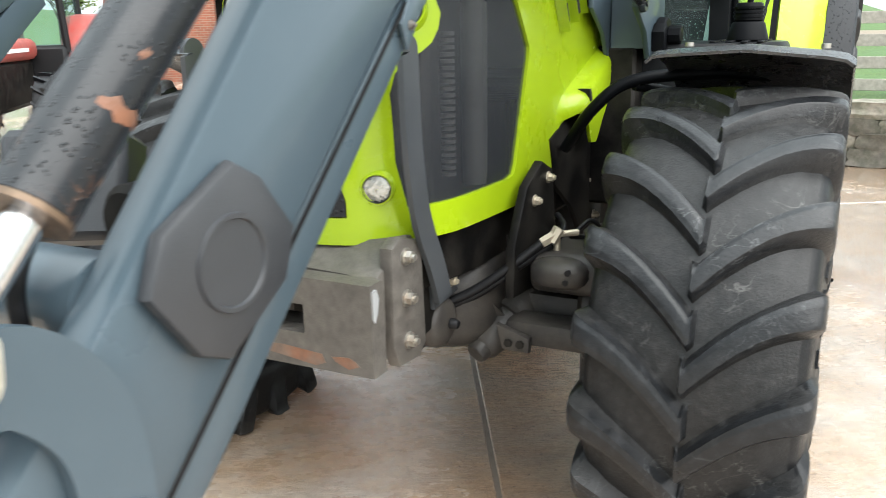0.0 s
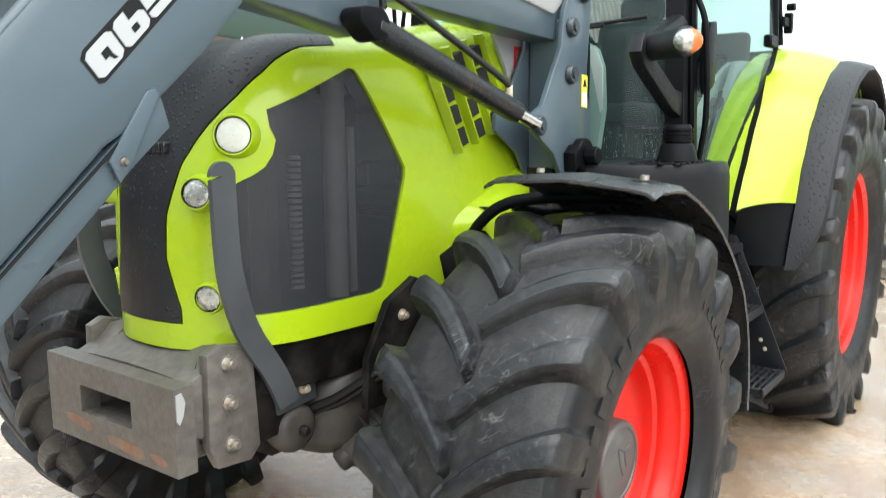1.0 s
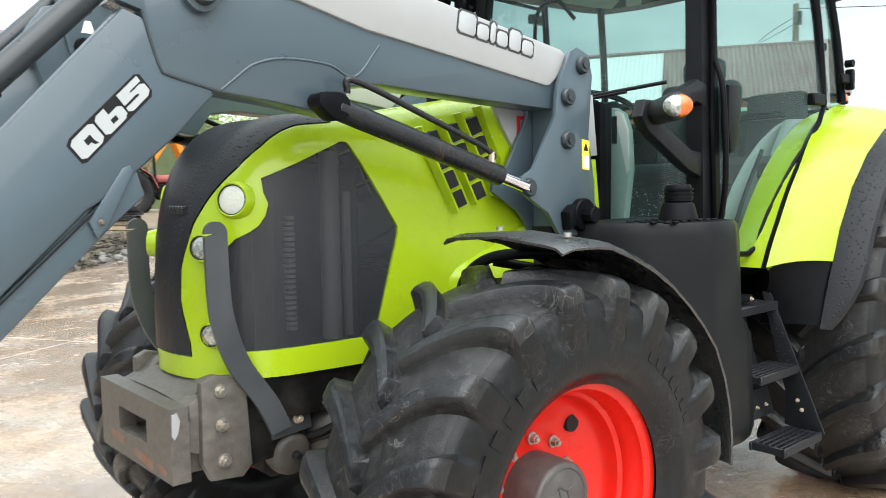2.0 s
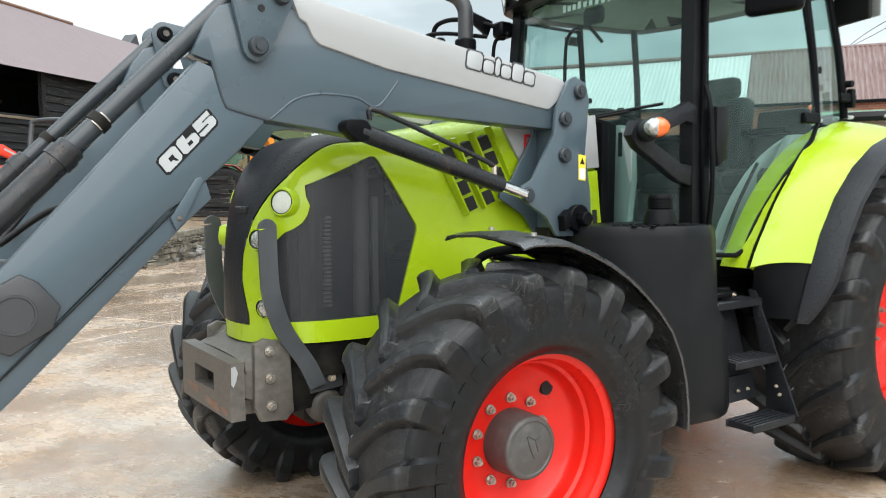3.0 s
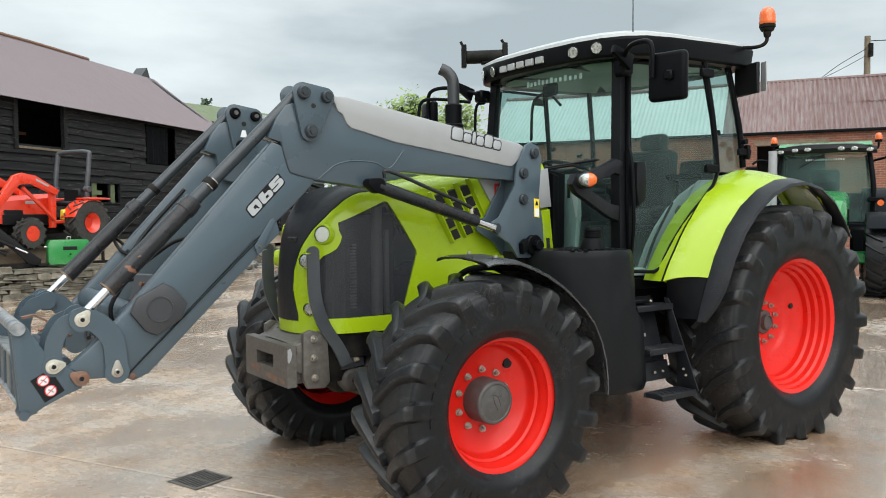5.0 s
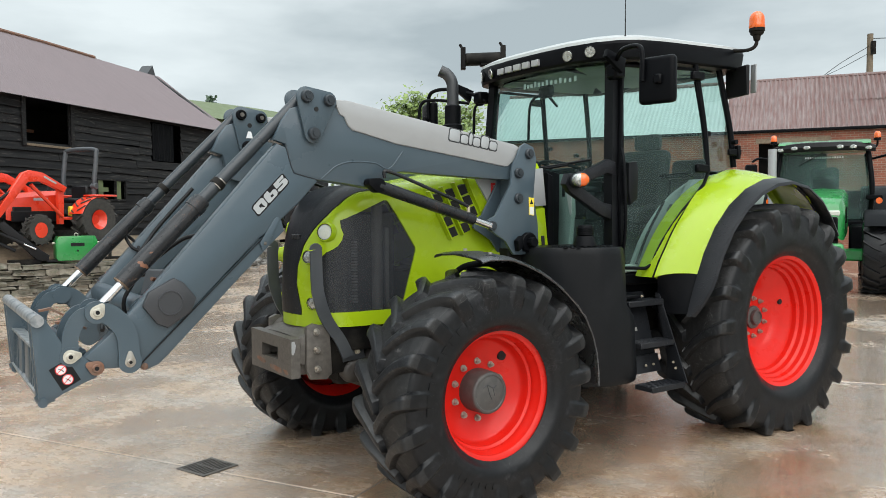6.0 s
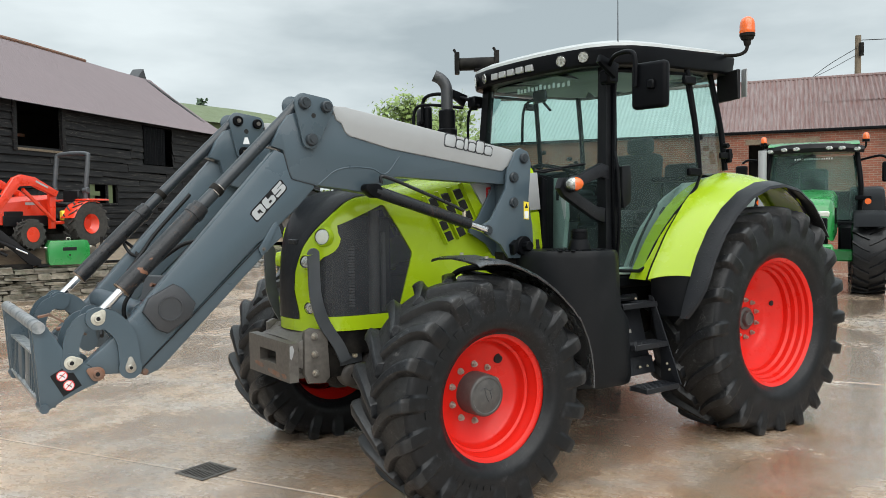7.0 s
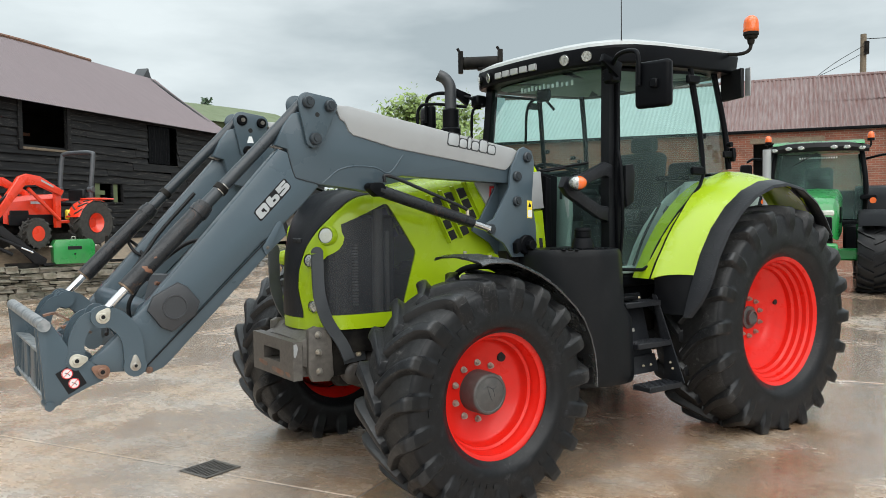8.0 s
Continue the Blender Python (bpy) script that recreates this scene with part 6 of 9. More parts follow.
# indicator lamps on their arms
for s in (-1, 1):
    bm = prism(bmesh.new(), [(1.44, 2.04), (1.37, 2.06), (1.10, 1.95), (0.98, 1.95), (0.95, 1.88), (1.0, 1.82), (1.30, 1.66), (1.40, 1.63), (1.45, 1.70), (1.40, 1.74), (1.32, 1.75), (1.12, 1.85), (1.18, 1.90), (1.36, 1.96), (1.44, 1.94)], s * 0.705, s * 0.765, 0.012)
    arm = part("lamp_arm", bm, FLARE, cab, "dark plastic lamp bracket")
    d = Vector((-0.62, s * 0.78, 0)).normalized()
    c = Vector((0.895, s * 0.965, 1.90))
    part("lamp_body", rod(bmesh.new(), c - d * 0.265, c + d * 0.002, 0.052, 0.054, 28, 0.012), FLARE, arm)
    for name, left, mtl, lab in (("position_lamp", True, CLEARLAMP, "clear lamp lens"), ("indicator", False, AMBER, "amber indicator lens")):
        bm = bmesh.new()
        bmesh.ops.create_uvsphere(bm, u_segments=28, v_segments=16, radius=1.0, matrix=Matrix.Translation(c) @ Matrix.Rotation(math.atan2(d.y, d.x), 4, "Z") @ Matrix.Diagonal((0.036, 0.058, 0.045, 1)))
        bmesh.ops.bisect_plane(bm, geom=bm.verts[:] + bm.edges[:] + bm.faces[:], plane_co=c + Vector((0.0, 0, 0)), plane_no=(0.78, s * 0.62, 0), clear_outer=left, clear_inner=not left)
        part(name, bm, mtl, arm, lab)

# beacon, aerial, rear panel, camera bracket on the far roof corner
bm = hose(bmesh.new(), [(2.60, -0.84, 2.93), (2.66, -0.96, 2.92), (2.69, -1.02, 2.95), (2.69, -1.03, 3.03)], 0.014)
beacon = part("beacon_stem", bm, CHASSIS, cab, "bent steel beacon stem")
bm = rod(bmesh.new(), (2.69, -1.03, 2.985), (2.69, -1.03, 3.03), 0.024, 0.030, 20, 0.004)
rod(bm, (2.69, -1.03, 3.028), (2.69, -1.03, 3.052), 0.046, 0.052, 28, 0.005)
rod(bm, (2.69, -1.03, 3.052), (2.69, -1.03, 3.080), 0.058, 0.058, 28, 0.005)
part("beacon_base", bm, CHASSIS, beacon, "dark stepped rubber beacon base")
bm = bmesh.new()
rows = []
for z, r in ((3.078, 0.056), (3.09, 0.061), (3.105, 0.058), (3.135, 0.058), (3.165, 0.054), (3.188, 0.043), (3.202, 0.026), (3.207, 0.010), (3.208, 0.001)):
    rows.append([(2.69 + r * math.cos(a), -1.03 + r * math.sin(a), z) for a in [2 * math.pi * k / 28 for k in range(29)]])
sheet(bm, rows)
bmesh.ops.remove_doubles(bm, verts=bm.verts, dist=1e-4)
part("beacon_lens", bm, AMBER, beacon, "orange beacon dome")
bm = rod(bmesh.new(), (1.50, -0.79, 2.86), (1.50, -0.79, 2.93), 0.018, 0.008, 12)
rod(bm, (1.50, -0.79, 2.93), (1.50, -0.79, 3.36), 0.004, 0.002, 8)
part("aerial", bm, INK, cab, "thin black roof aerial")
bm = box(bmesh.new(), (2.70, -0.99, 2.58), (2.73, -0.70, 2.81), 0.006, Matrix.Rotation(radians(-22), 4, "Z"))
part("rear_panel", bm, INK, cab, "black number panel under the roof")
bm = box(bmesh.new(), (2.745, -1.00, 2.60), (2.755, -0.93, 2.82), 0.003, Matrix.Rotation(radians(-22), 4, "Z"))
part("panel_edge", bm, SILVER, cab)
bm = rod(bmesh.new(), (1.40, 0.99, 3.03), (1.66, 0.81, 3.04), 0.056, seg=18, bevel=0.01)
for x, y, z in ((1.385, 1.0, 3.035), (1.675, 0.80, 3.05)):
    box(bm, (x - 0.022, y - 0.045, z - 0.09), (x + 0.022, y + 0.045, z + 0.10), 0.006, Matrix.Rotation(radians(-35), 4, "Z"))
    rod(bm, (x, y, z + 0.08), (x - 0.02, y + 0.02, z + 0.13), 0.012, seg=8)
box(bm, (1.50, 0.85, 2.97), (1.60, 0.93, 3.01), 0.008, Matrix.Rotation(radians(-35), 4, "Z"))
rod(bm, (1.60, 0.86, 3.0), (1.72, 0.80, 2.90), 0.016, seg=10)
part("far_lamp_bracket", bm, CHASSIS, cab, "dark folded bracket on the roof edge")

# exhaust at the far front post
bm = rod(bmesh.new(), (1.17, 0.86, 1.5), (1.17, 0.86, 2.44), 0.085, seg=28, bevel=0.012)
rod(bm, (1.17, 0.86, 2.43), (1.17, 0.86, 2.60), 0.070, seg=24, bevel=0.01)
exhaust = part("exhaust_silencer", bm, BLACK, tractor, "black exhaust with bent pipe")
bm = hose(bmesh.new(), [(1.17, 0.86, 2.42), (1.17, 0.86, 2.70), (1.165, 0.865, 2.80), (1.13, 0.89, 2.865), (1.08, 0.92, 2.895)], 0.050, 18)
part("exhaust_pipe", bm, GREYCAP, exhaust)
bm = hose(bmesh.new(), [(1.30, 0.80, 2.62), (1.10, 1.05, 2.66), (1.03, 1.15, 2.62), (1.02, 1.16, 2.40)], 0.014)
hose(bm, [(1.40, 0.76, 2.30), (1.38, 0.82, 2.0), (1.37, 0.82, 2.55), (1.42, 0.76, 2.62)], 0.012)
part("far_rail", bm, BLACK, tractor)

# ---- cab inside ----
seat = part("seat", box(bmesh.new(), (2.05, -0.32, 1.58), (2.52, 0.18, 1.72), 0.05, None, 3), SEATCLOTH, cab, "grey cloth driver's seat")
part("backrest", box(bmesh.new(), (2.44, -0.32, 1.68), (2.57, 0.18, 2.20), 0.05, Matrix.Rotation(radians(8), 4, "Y"), 3), SEATCLOTH, seat)
part("headrest", box(bmesh.new(), (2.52, -0.20, 2.20), (2.62, 0.06, 2.34), 0.04, None, 3), SEATCLOTH, seat)
part("seat_base", box(bmesh.new(), (2.0, -0.2, 1.24), (2.35, 0.16, 1.62), 0.03), BLACK, seat)
part("armrest", box(bmesh.new(), (1.90, 0.25, 1.80), (2.35, 0.36, 1.90), 0.03), BLACK, seat)
part("passenger_seat", box(bmesh.new(), (2.15, -0.72, 1.60), (2.62, -0.35, 1.74), 0.04), SEATCLOTH, cab)
bm = rod(bmesh.new(), (1.38, 0, 1.30), (1.58, 0, 1.92), 0.06, seg=16)
column = part("steering_column", bm, BLACK, cab)
d = Vector((0.32, 0, 0.95)).normalized()
_, u, v = axes(d)
c = Vector((1.64, 0, 2.02))
loop = [c + 0.195 * (math.cos(a) * u + math.sin(a) * v) for a in [2 * math.pi * k / 32 for k in range(33)]]
bm = hose(bmesh.new(), loop, 0.015, 8, False)
for k in range(3):
    a = 2 * math.pi * k / 3
    hose(bm, [c - d * 0.05, c + 0.19 * (math.cos(a) * u + math.sin(a) * v)], 0.012, 8, False)
part("steering_wheel", bm, BLACK, cab, "black steering wheel")
part("dashboard", prism(bmesh.new(), [(1.36, 1.30), (1.40, 2.0), (1.56, 2.03), (1.62, 1.95), (1.52, 1.30)], -0.20, 0.20, 0.02), BLACK, cab)
for s in (-1, 1):
    bm = prism(bmesh.new(), [(1.9, 1.24), (2.72, 1.24), (2.72, 1.95), (2.35, 1.93), (2.1, 1.62)], s * 0.66, s * 0.72, 0.02)
    part("side_trim", bm, TRIM, cab, "pale side trim")
    bm = box(bmesh.new(), (1.50, s * 0.70 - 0.015, 1.24), (2.0, s * 0.70 + 0.015, 1.30 if s < 0 else 1.62), 0.01)
    part("side_trim", bm, TRIM, cab)
    bm = hose(bmesh.new(), [(1.68, s * 0.74, 1.30), (1.80, s * 0.74, 1.52), (1.98, s * 0.74, 1.76)], 0.010)
    part("trim_edge", bm, BLACK, cab)
    bm = prism(bmesh.new(), [(s * 0.27, 1.25), (s * 0.43, 1.25), (s * 0.40, 1.45), (s * 0.43, 1.68), (s * 0.42, 1.86), (s * 0.39, 1.94), (s * 0.34, 1.97), (s * 0.27, 1.97)], 1.325, 1.375, 0.012, "x")
    part("vent_panel", bm, TRIM, cab, "pale vent panel")
    bm = box(bmesh.new(), (1.322, s * 0.345 - 0.015, 1.80), (1.328, s * 0.345 + 0.015, 1.93), 0.002)
    part("vent_slot", bm, INK, cab)
bm = box(bmesh.new(), (1.95, 0.22, 1.62), (2.40, 0.42, 1.86), 0.04)
part("side_console", bm, BLACK, cab, "dark control console")
bm = box(bmesh.new(), (1.78, 0.42, 1.92), (1.82, 0.66, 2.12), 0.015, Matrix.Rotation(radians(-25), 4, "Z"))
part("monitor", bm, INK, cab, "black monitor")
part("monitor_stem", rod(bmesh.new(), (1.82, 0.54, 1.70), (1.81, 0.54, 1.95), 0.015, seg=10), INK, cab)
part("passenger_back", box(bmesh.new(), (2.50, -0.70, 1.72), (2.58, -0.36, 2.10), 0.035, Matrix.Rotation(radians(6), 4, "Y"), 2), SEATCLOTH, cab)
part("rear_shelf", box(bmesh.new(), (2.45, -0.60, 1.95), (2.72, 0.60, 1.99), 0.01), BLACK, cab)
bm = hose(bmesh.new(), [(1.75, 0.55, 2.3), (1.78, 0.55, 2.62), (1.9, 0.5, 2.70), (2.0, 0.45, 2.6)], 0.012)
part("hand_rail", bm, BLACK, cab)
part("inside_mirror", box(bmesh.new(), (1.45, -0.08, 2.58), (1.48, 0.08, 2.68), 0.02), BLACK, cab)

# ---- front loader ----
loader = root("front_loader", (-1.0, 0, 0), "blue-grey front loader with bare tool carrier, fitted to the tractor", "loader")
LOCKPLATE = mat("pale_zinc_plate", (0.52, 0.50, 0.43), 0.4, dirt=(0.33, 0.30, 0.24), dirt_at=0.5, dirt_amount=0.6, scale=40, metal=0.3)


def disc_pin(p, s, r, material, parent, name="pivot_pin", h=0.03):
    bm = rod(bmesh.new(), (p[0], s * p[1], p[2]), (p[0], s * (p[1] + h), p[2]), r, r * 0.93, 24, 0.004)
    rod(bm, (p[0], s * (p[1] + h), p[2]), (p[0], s * (p[1] + h + 0.006), p[2]), r * 0.45, seg=12)
    return part(name, bm, material, parent)


for s in (-1, 1):
    yo, yi = s * 0.57, s * 0.500
    low = [(-1.038, 2.088), (-1.863, 1.178), (-1.985, 1.065), (-2.06, 1.0), (-1.97, 0.935), (-1.80, 0.925), (-1.745, 0.985), (-1.15, 1.562), (-1.10, 1.592), (-0.985, 1.690), (-0.90, 1.765), (-0.795, 1.876), (-0.80, 2.0)]
    arm = part("lower_arm", prism(bmesh.new(), low, yo, yi, 0.014), STEEL, loader, "blue-grey box-section loader arm")
    flange = [(-1.02, 1.67), (-1.00, 1.60), (-1.085, 1.525), (-1.66, 0.966), (-1.70, 0.93), (-1.765, 0.905), (-1.82, 0.925)]
    part("arm_flange", prism(bmesh.new(), flange, s * 0.562, s * 0.506, 0.004), STEEL, arm)
    # dark weld groove along the lower edge
    bm = strip(bmesh.new(), [(-1.070, s * 0.5705, 1.620), (-1.80, s * 0.5705, 0.936)], (0, s, 0), 0.004, 0.0055)
    part("groove", bm, INK, arm)
    bm = prism(bmesh.new(), [(-1.150, 1.535), (-1.130, 1.490), (-1.105, 1.520), (-1.030, 1.665), (-1.040, 1.680), (-1.060, 1.672)], s * 0.566, s * 0.576, 0.003)
    stop = part("stop_plate", bm, STEEL, arm)
    disc_pin((-1.120, 0.574, 1.533), s, 0.010, CAST, stop, "plate_bolt", 0.006)
    high = [(-1.06, 2.105), (-1.01, 2.215), (-0.955, 2.285), (-0.86, 2.315), (-0.68, 2.305), (0.70, 2.105), (0.66, 1.905), (-0.05, 1.935), (-0.22, 1.945), (-0.33, 1.93), (-0.40, 1.838), (-0.60, 1.866), (-0.785, 1.887), (-0.922, 1.920), (-0.945, 1.937), (-0.964, 1.990), (-0.990, 2.085)]
    upper = part("upper_arm", prism(bmesh.new(), high, s * 0.572, s * 0.453, 0.008), STEEL, loader, "blue-grey upper loader arm")
    # raised weld line of the knee
    bm = hose(bmesh.new(), [(-0.990, s * 0.571, 2.085), (-0.964, s * 0.571, 1.990), (-0.945, s * 0.571, 1.937), (-0.922, s * 0.571, 1.920), (-0.785, s * 0.571, 1.887)], 0.0035, 6)
    part("weld_line", bm, PINPAINT, upper)
    bm = hose(bmesh.new(), [(-0.775, s * 0.5715, 1.892), (-0.729, s * 0.572, 1.929), (-0.668, s * 0.572, 1.973), (-0.57, s * 0.572, 1.997), (-0.42, s * 0.572, 1.993), (-0.32, s * 0.572, 1.963), (-0.22, s * 0.572, 2.07)], 0.0045, 8)
    part("pressed_fold", bm, STEEL, upper)
    cover = [(-0.69, 2.352), (-0.60, 2.352), (0.66, 2.145), (0.725, 2.115), (0.70, 2.065), (0.65, 2.035), (0.60, 1.998), (0.575, 1.995), (-0.28, 2.113), (-0.50, 2.165), (-0.57, 2.18), (-0.60, 2.205), (-0.625, 2.255), (-0.655, 2.27)]
    part("arm_cover", prism(bmesh.new(), cover, s * 0.584, s * 0.44, 0.010), SILVER, upper, "silver-grey arm cover")
    # plain badge on the cover
    dirx = Vector((0.98, 0, -0.142)).normalized()
    dirz = Vector((0.142, 0, 0.98)).normalized()
    at = 0.0
    for wide, hgt in ((0.082, 0.076), (0.058, 0.054), (0.026, 0.076), (0.056, 0.054), (0.062, 0.076), (0.060, 0.054)):
        o = Vector((0.115, 0, 2.152)) + dirx * at
        at += wide + 0.008
        def block(grow, y, bev):
            q = [(-grow, 0.010 - grow), (0.010 - grow, -grow), (wide - 0.010 + grow, -grow), (wide + grow, 0.010 - grow), (wide + grow, hgt - 0.012 + grow), (wide - 0.012 + grow, hgt + grow), (0.012 - grow, hgt + grow), (-grow, hgt - 0.012 + grow)]
            q = [o + dirx * a + dirz * b for a, b in q]
            return prism(bmesh.new(), [(p.x, p.z) for p in q], s * 0.58, s * y, bev)
        part("badge_edge", block(0.007, 0.5855, 0.0), GREYCAP, upper)
        part("cover_mark", block(0.0, 0.589, 0.003), PALE, upper, "plain pale badge block")
    # number of the loader on the lower arm: broad slanted block figures on a black ground
    if s < 0:
        gu, gv = Vector((0.0595, 0, 0.0605)), Vector((-0.035, 0, 0.044))

        def figure(o, outline):
            return [(o.x + gu.x * a + gv.x * b, o.z + gu.z * a + gv.z * b) for a, b in outline]

        first = Vector((-1.153, 0, 1.688))
        ground = [(-0.09, 0.0), (0.05, -0.13), (2.95, -0.13), (3.09, 0.05), (3.09, 0.98), (2.93, 1.13), (0.10, 1.13), (-0.09, 0.98)]
        plate = part("number_ground", prism(bmesh.new(), figure(first, ground), -0.5695, -0.5708), INK, arm, "black ground of the number")
        for k, (outline, holes) in enumerate((
                ([(0.0, 0.14), (0.14, 0.0), (0.80, 0.0), (0.95, 0.14), (0.95, 0.86), (0.81, 1.0), (0.14, 1.0), (0.0, 0.86)], [[(0.40, 0.36), (0.54, 0.36), (0.60, 0.18), (0.72, 0.10), (0.66, 0.36), (0.66, 0.64), (0.40, 0.64)]]),
                ([(0.0, 0.14), (0.14, 0.0), (0.82, 0.0), (0.96, 0.14), (0.96, 0.52), (0.83, 0.66), (0.46, 0.66), (0.46, 1.0), (0.13, 1.0), (0.0, 0.86)], [[(0.40, 0.22), (0.63, 0.22), (0.63, 0.44), (0.40, 0.44)]]),
                ([(0.0, 0.30), (0.0, 0.13), (0.13, 0.0), (0.82, 0.0), (0.96, 0.14), (0.96, 0.50), (0.83, 0.64), (0.42, 0.64), (0.42, 0.72), (0.90, 0.72), (0.90, 1.0), (0.0, 1.0), (0.0, 0.42), (0.52, 0.42), (0.60, 0.38), (0.60, 0.30)], []))):
            o = first + Vector((0.0612, 0, 0.0628)) * k
            digit = part("lettering", prism(bmesh.new(), figure(o, outline), -0.5700, -0.5722), PALE, plate, "pale block figure of the number Q65")
            for hole in holes:
                part("figure_eye", prism(bmesh.new(), figure(o, hole), -0.5715, -0.5727), INK, plate)
    # moulded cap
    cap = [(-1.785, 1.235), (-1.755, 1.305), (-1.625, 1.372), (-1.575, 1.345), (-1.510, 1.262), (-1.535, 1.19), (-1.66, 1.115), (-1.715, 1.14)]
    bm = prism(bmesh.new(), cap, s * 0.57, s * 0.599, 0.012)
    hexcap = part("moulded_cap", bm, GREYCAP, arm, "grey moulded plastic cap")
    bm = bmesh.new()
    c = Vector((-1.645, 0, 1.244))
    rows = []
    for yy, rr in ((0.597, 0.066), (0.604, 0.064), (0.604, 0.058), (0.600, 0.056), (0.600, 0.001)):
        rows.append([(c.x + rr * math.cos(a), s * yy, c.z + rr * math.sin(a)) for a in [2 * math.pi * k / 36 for k in range(37)]])
    sheet(bm, rows)
    bmesh.ops.remove_doubles(bm, verts=bm.verts, dist=1e-4)
    part("cap_ring", bm, GREYCAP, hexcap)
    # knee plates and pins
    for ya, yb in ((0.585, 0.603), (0.425, 0.443)):
        bm = prism(bmesh.new(), round_hull([(-0.872, 2.352, 0.058), (-0.735, 2.338, 0.052), (-0.832, 2.146, 0.052)]), s * ya, s * yb, 0.004)
        knee = part("knee_plate", bm, STEEL, upper, "triangular knee plate")
    for x, z, r in ((-0.872, 2.352, 0.036), (-0.735, 2.338, 0.034), (-0.832, 2.146, 0.036)):
        disc_pin((x, 0.603, z), s, r, PINPAINT, knee)
        rodp = rod(bmesh.new(), (x, s * 0.425, z), (x, s * 0.40, z), r, r * 0.93, 24, 0.004)
        part("pivot_pin", rodp, BLACK, knee)
        part("pin_end", rod(bmesh.new(), (x, s * 0.40, z), (x, s * 0.392, z), r * 0.4, seg=12), CAST, knee)
    part("plate_hole", rod(bmesh.new(), (-0.812, s * 0.4255, 2.285), (-0.812, s * 0.4238, 2.285), 0.016, seg=14), DARKHOLE, knee)
    part("plate_hole", rod(bmesh.new(), (-0.812, s * 0.602, 2.285), (-0.812, s * 0.6042, 2.285), 0.014, seg=14), DARKHOLE, knee)
    part("plate_sticker", prism(bmesh.new(), [(-0.838, 2.20), (-0.79, 2.20), (-0.803, 2.245), (-0.824, 2.245)], s * 0.4255, s * 0.4238), WHITE, knee)
    # levelling cylinder on top of the arm
    top, foot = Vector((-0.872, s * 0.520, 2.352)), Vector((-1.998, s * 0.535, 1.222))
    along = (foot - top).normalized()
    length = (foot - top).length
    bm = rod(bmesh.new(), top, top + along * length * 0.53, 0.034, seg=24)
    level = part("levelling_tube", bm, PINPAINT, loader, "black levelling cylinder")
    bm = rod(bmesh.new(), top + along * length * 0.51, top + along * length * 0.885, 0.047, seg=28, bevel=0.004)
    rod(bm, top + along * length * 0.53, top + along * length * 0.555, 0.053, seg=28)
    part("cylinder_barrel", bm, CYLBLACK, level)
    part("piston_rod", rod(bmesh.new(), top + along * length * 0.88, foot, 0.022, seg=20), CHROME, level, "bright chrome piston rod")
    part("gland", rod(bmesh.new(), top + along * length * 0.8835, top + along * length * 0.8885, 0.0478, seg=28), GLAND, level)
    if s < 0:
        # scrapes through the paint of the barrel, down to rust
        e, nrm = Vector((0, s, 0)), along.cross(Vector((0, s, 0))).normalized()
        for f0, f1, a0, a1, seed in ((0.794, 0.808, -0.9, 0.6, 3), (0.752, 0.760, 0.1, 0.35, 8), (0.845, 0.852, -0.7, -0.5, 5)):
            rows = []
            for k in range(9):
                a = a0 + (a1 - a0) * k / 8
                wob = 0.006 * noise.noise(Vector((k * 0.9, seed, 0)))
                thin = 0.25 + 0.75 * math.sin(math.pi * (k + 0.5) / 9)
                mid = (f0 + f1) / 2 + wob + 0.006 * (k / 8 - 0.5)
                half_w = (f1 - f0) / 2 * thin * (1 + 0.5 * noise.noise(Vector((k * 1.7, seed, 4))))
                rows.append([top + along * length * (mid + q * half_w) + 0.0475 * (math.cos(a) * e + math.sin(a) * nrm) for q in (-1, 0, 1)])
            part("rust_scrape", sheet(bmesh.new(), rows), RUSTY, level, "bare rusty scrape")
    part("tube_clamp", rod(bmesh.new(), top + along * length * 0.425, top + along * length * 0.445, 0.040, seg=24), CHASSIS, level)
    bm = bmesh.new()
    q = top + along * length * 0.435
    e = Vector((0, s * 1, 0))
    nrm = along.cross(e).normalized()
    for w in (-0.02, 0.02):
        strip(bm, [q + along * w + e * 0.036 - nrm * 0.02, q + along * w + e * 0.043, q + along * w + e * 0.036 + nrm * 0.02], along, 0.004, 0.004)
    part("clamp_wire", bm, BOLT, level)
    part("rod_eye", rod(bmesh.new(), foot + Vector((0, -0.04, 0)), foot + Vector((0, 0.04, 0)), 0.045, seg=24, bevel=0.005), STEEL, level)
    # lower links
    for ya, yb in ((0.574, 0.592), (0.430, 0.448)):
        mid = spline([(-1.998, 0, 1.222), (-1.93, 0, 1.20), (-1.865, 0, 1.11), (-1.85, 0, 0.961)], 5)
        bm = strip(bmesh.new(), [(p.x, s * (ya + yb) / 2, p.z) for p in mid], (0, 1, 0), yb - ya, 0.10)
        for x, z in ((-1.998, 1.222), (-1.85, 0.961)):
            rod(bm, (x, s * (ya - 0.002), z), (x, s * (yb + 0.002), z), 0.056, seg=24)
        link = part("rear_link", bm, STEEL, loader, "curved steel link")
        mid = spline([(-1.998, 0, 1.222), (-2.07, 0, 1.20), (-2.115, 0, 1.12), (-2.121, 0, 1.014)], 5)
        bm = strip(bmesh.new(), [(p.x, s * ((ya + yb) / 2 - 0.022), p.z) for p in mid], (0, 1, 0), yb - ya, 0.075)
        for x, z in ((-1.998, 1.222), (-2.121, 1.014)):
            rod(bm, (x, s * (ya - 0.024), z), (x, s * (yb - 0.020), z), 0.048, seg=24)
        part("front_link", bm, STEEL, loader, "curved steel link")
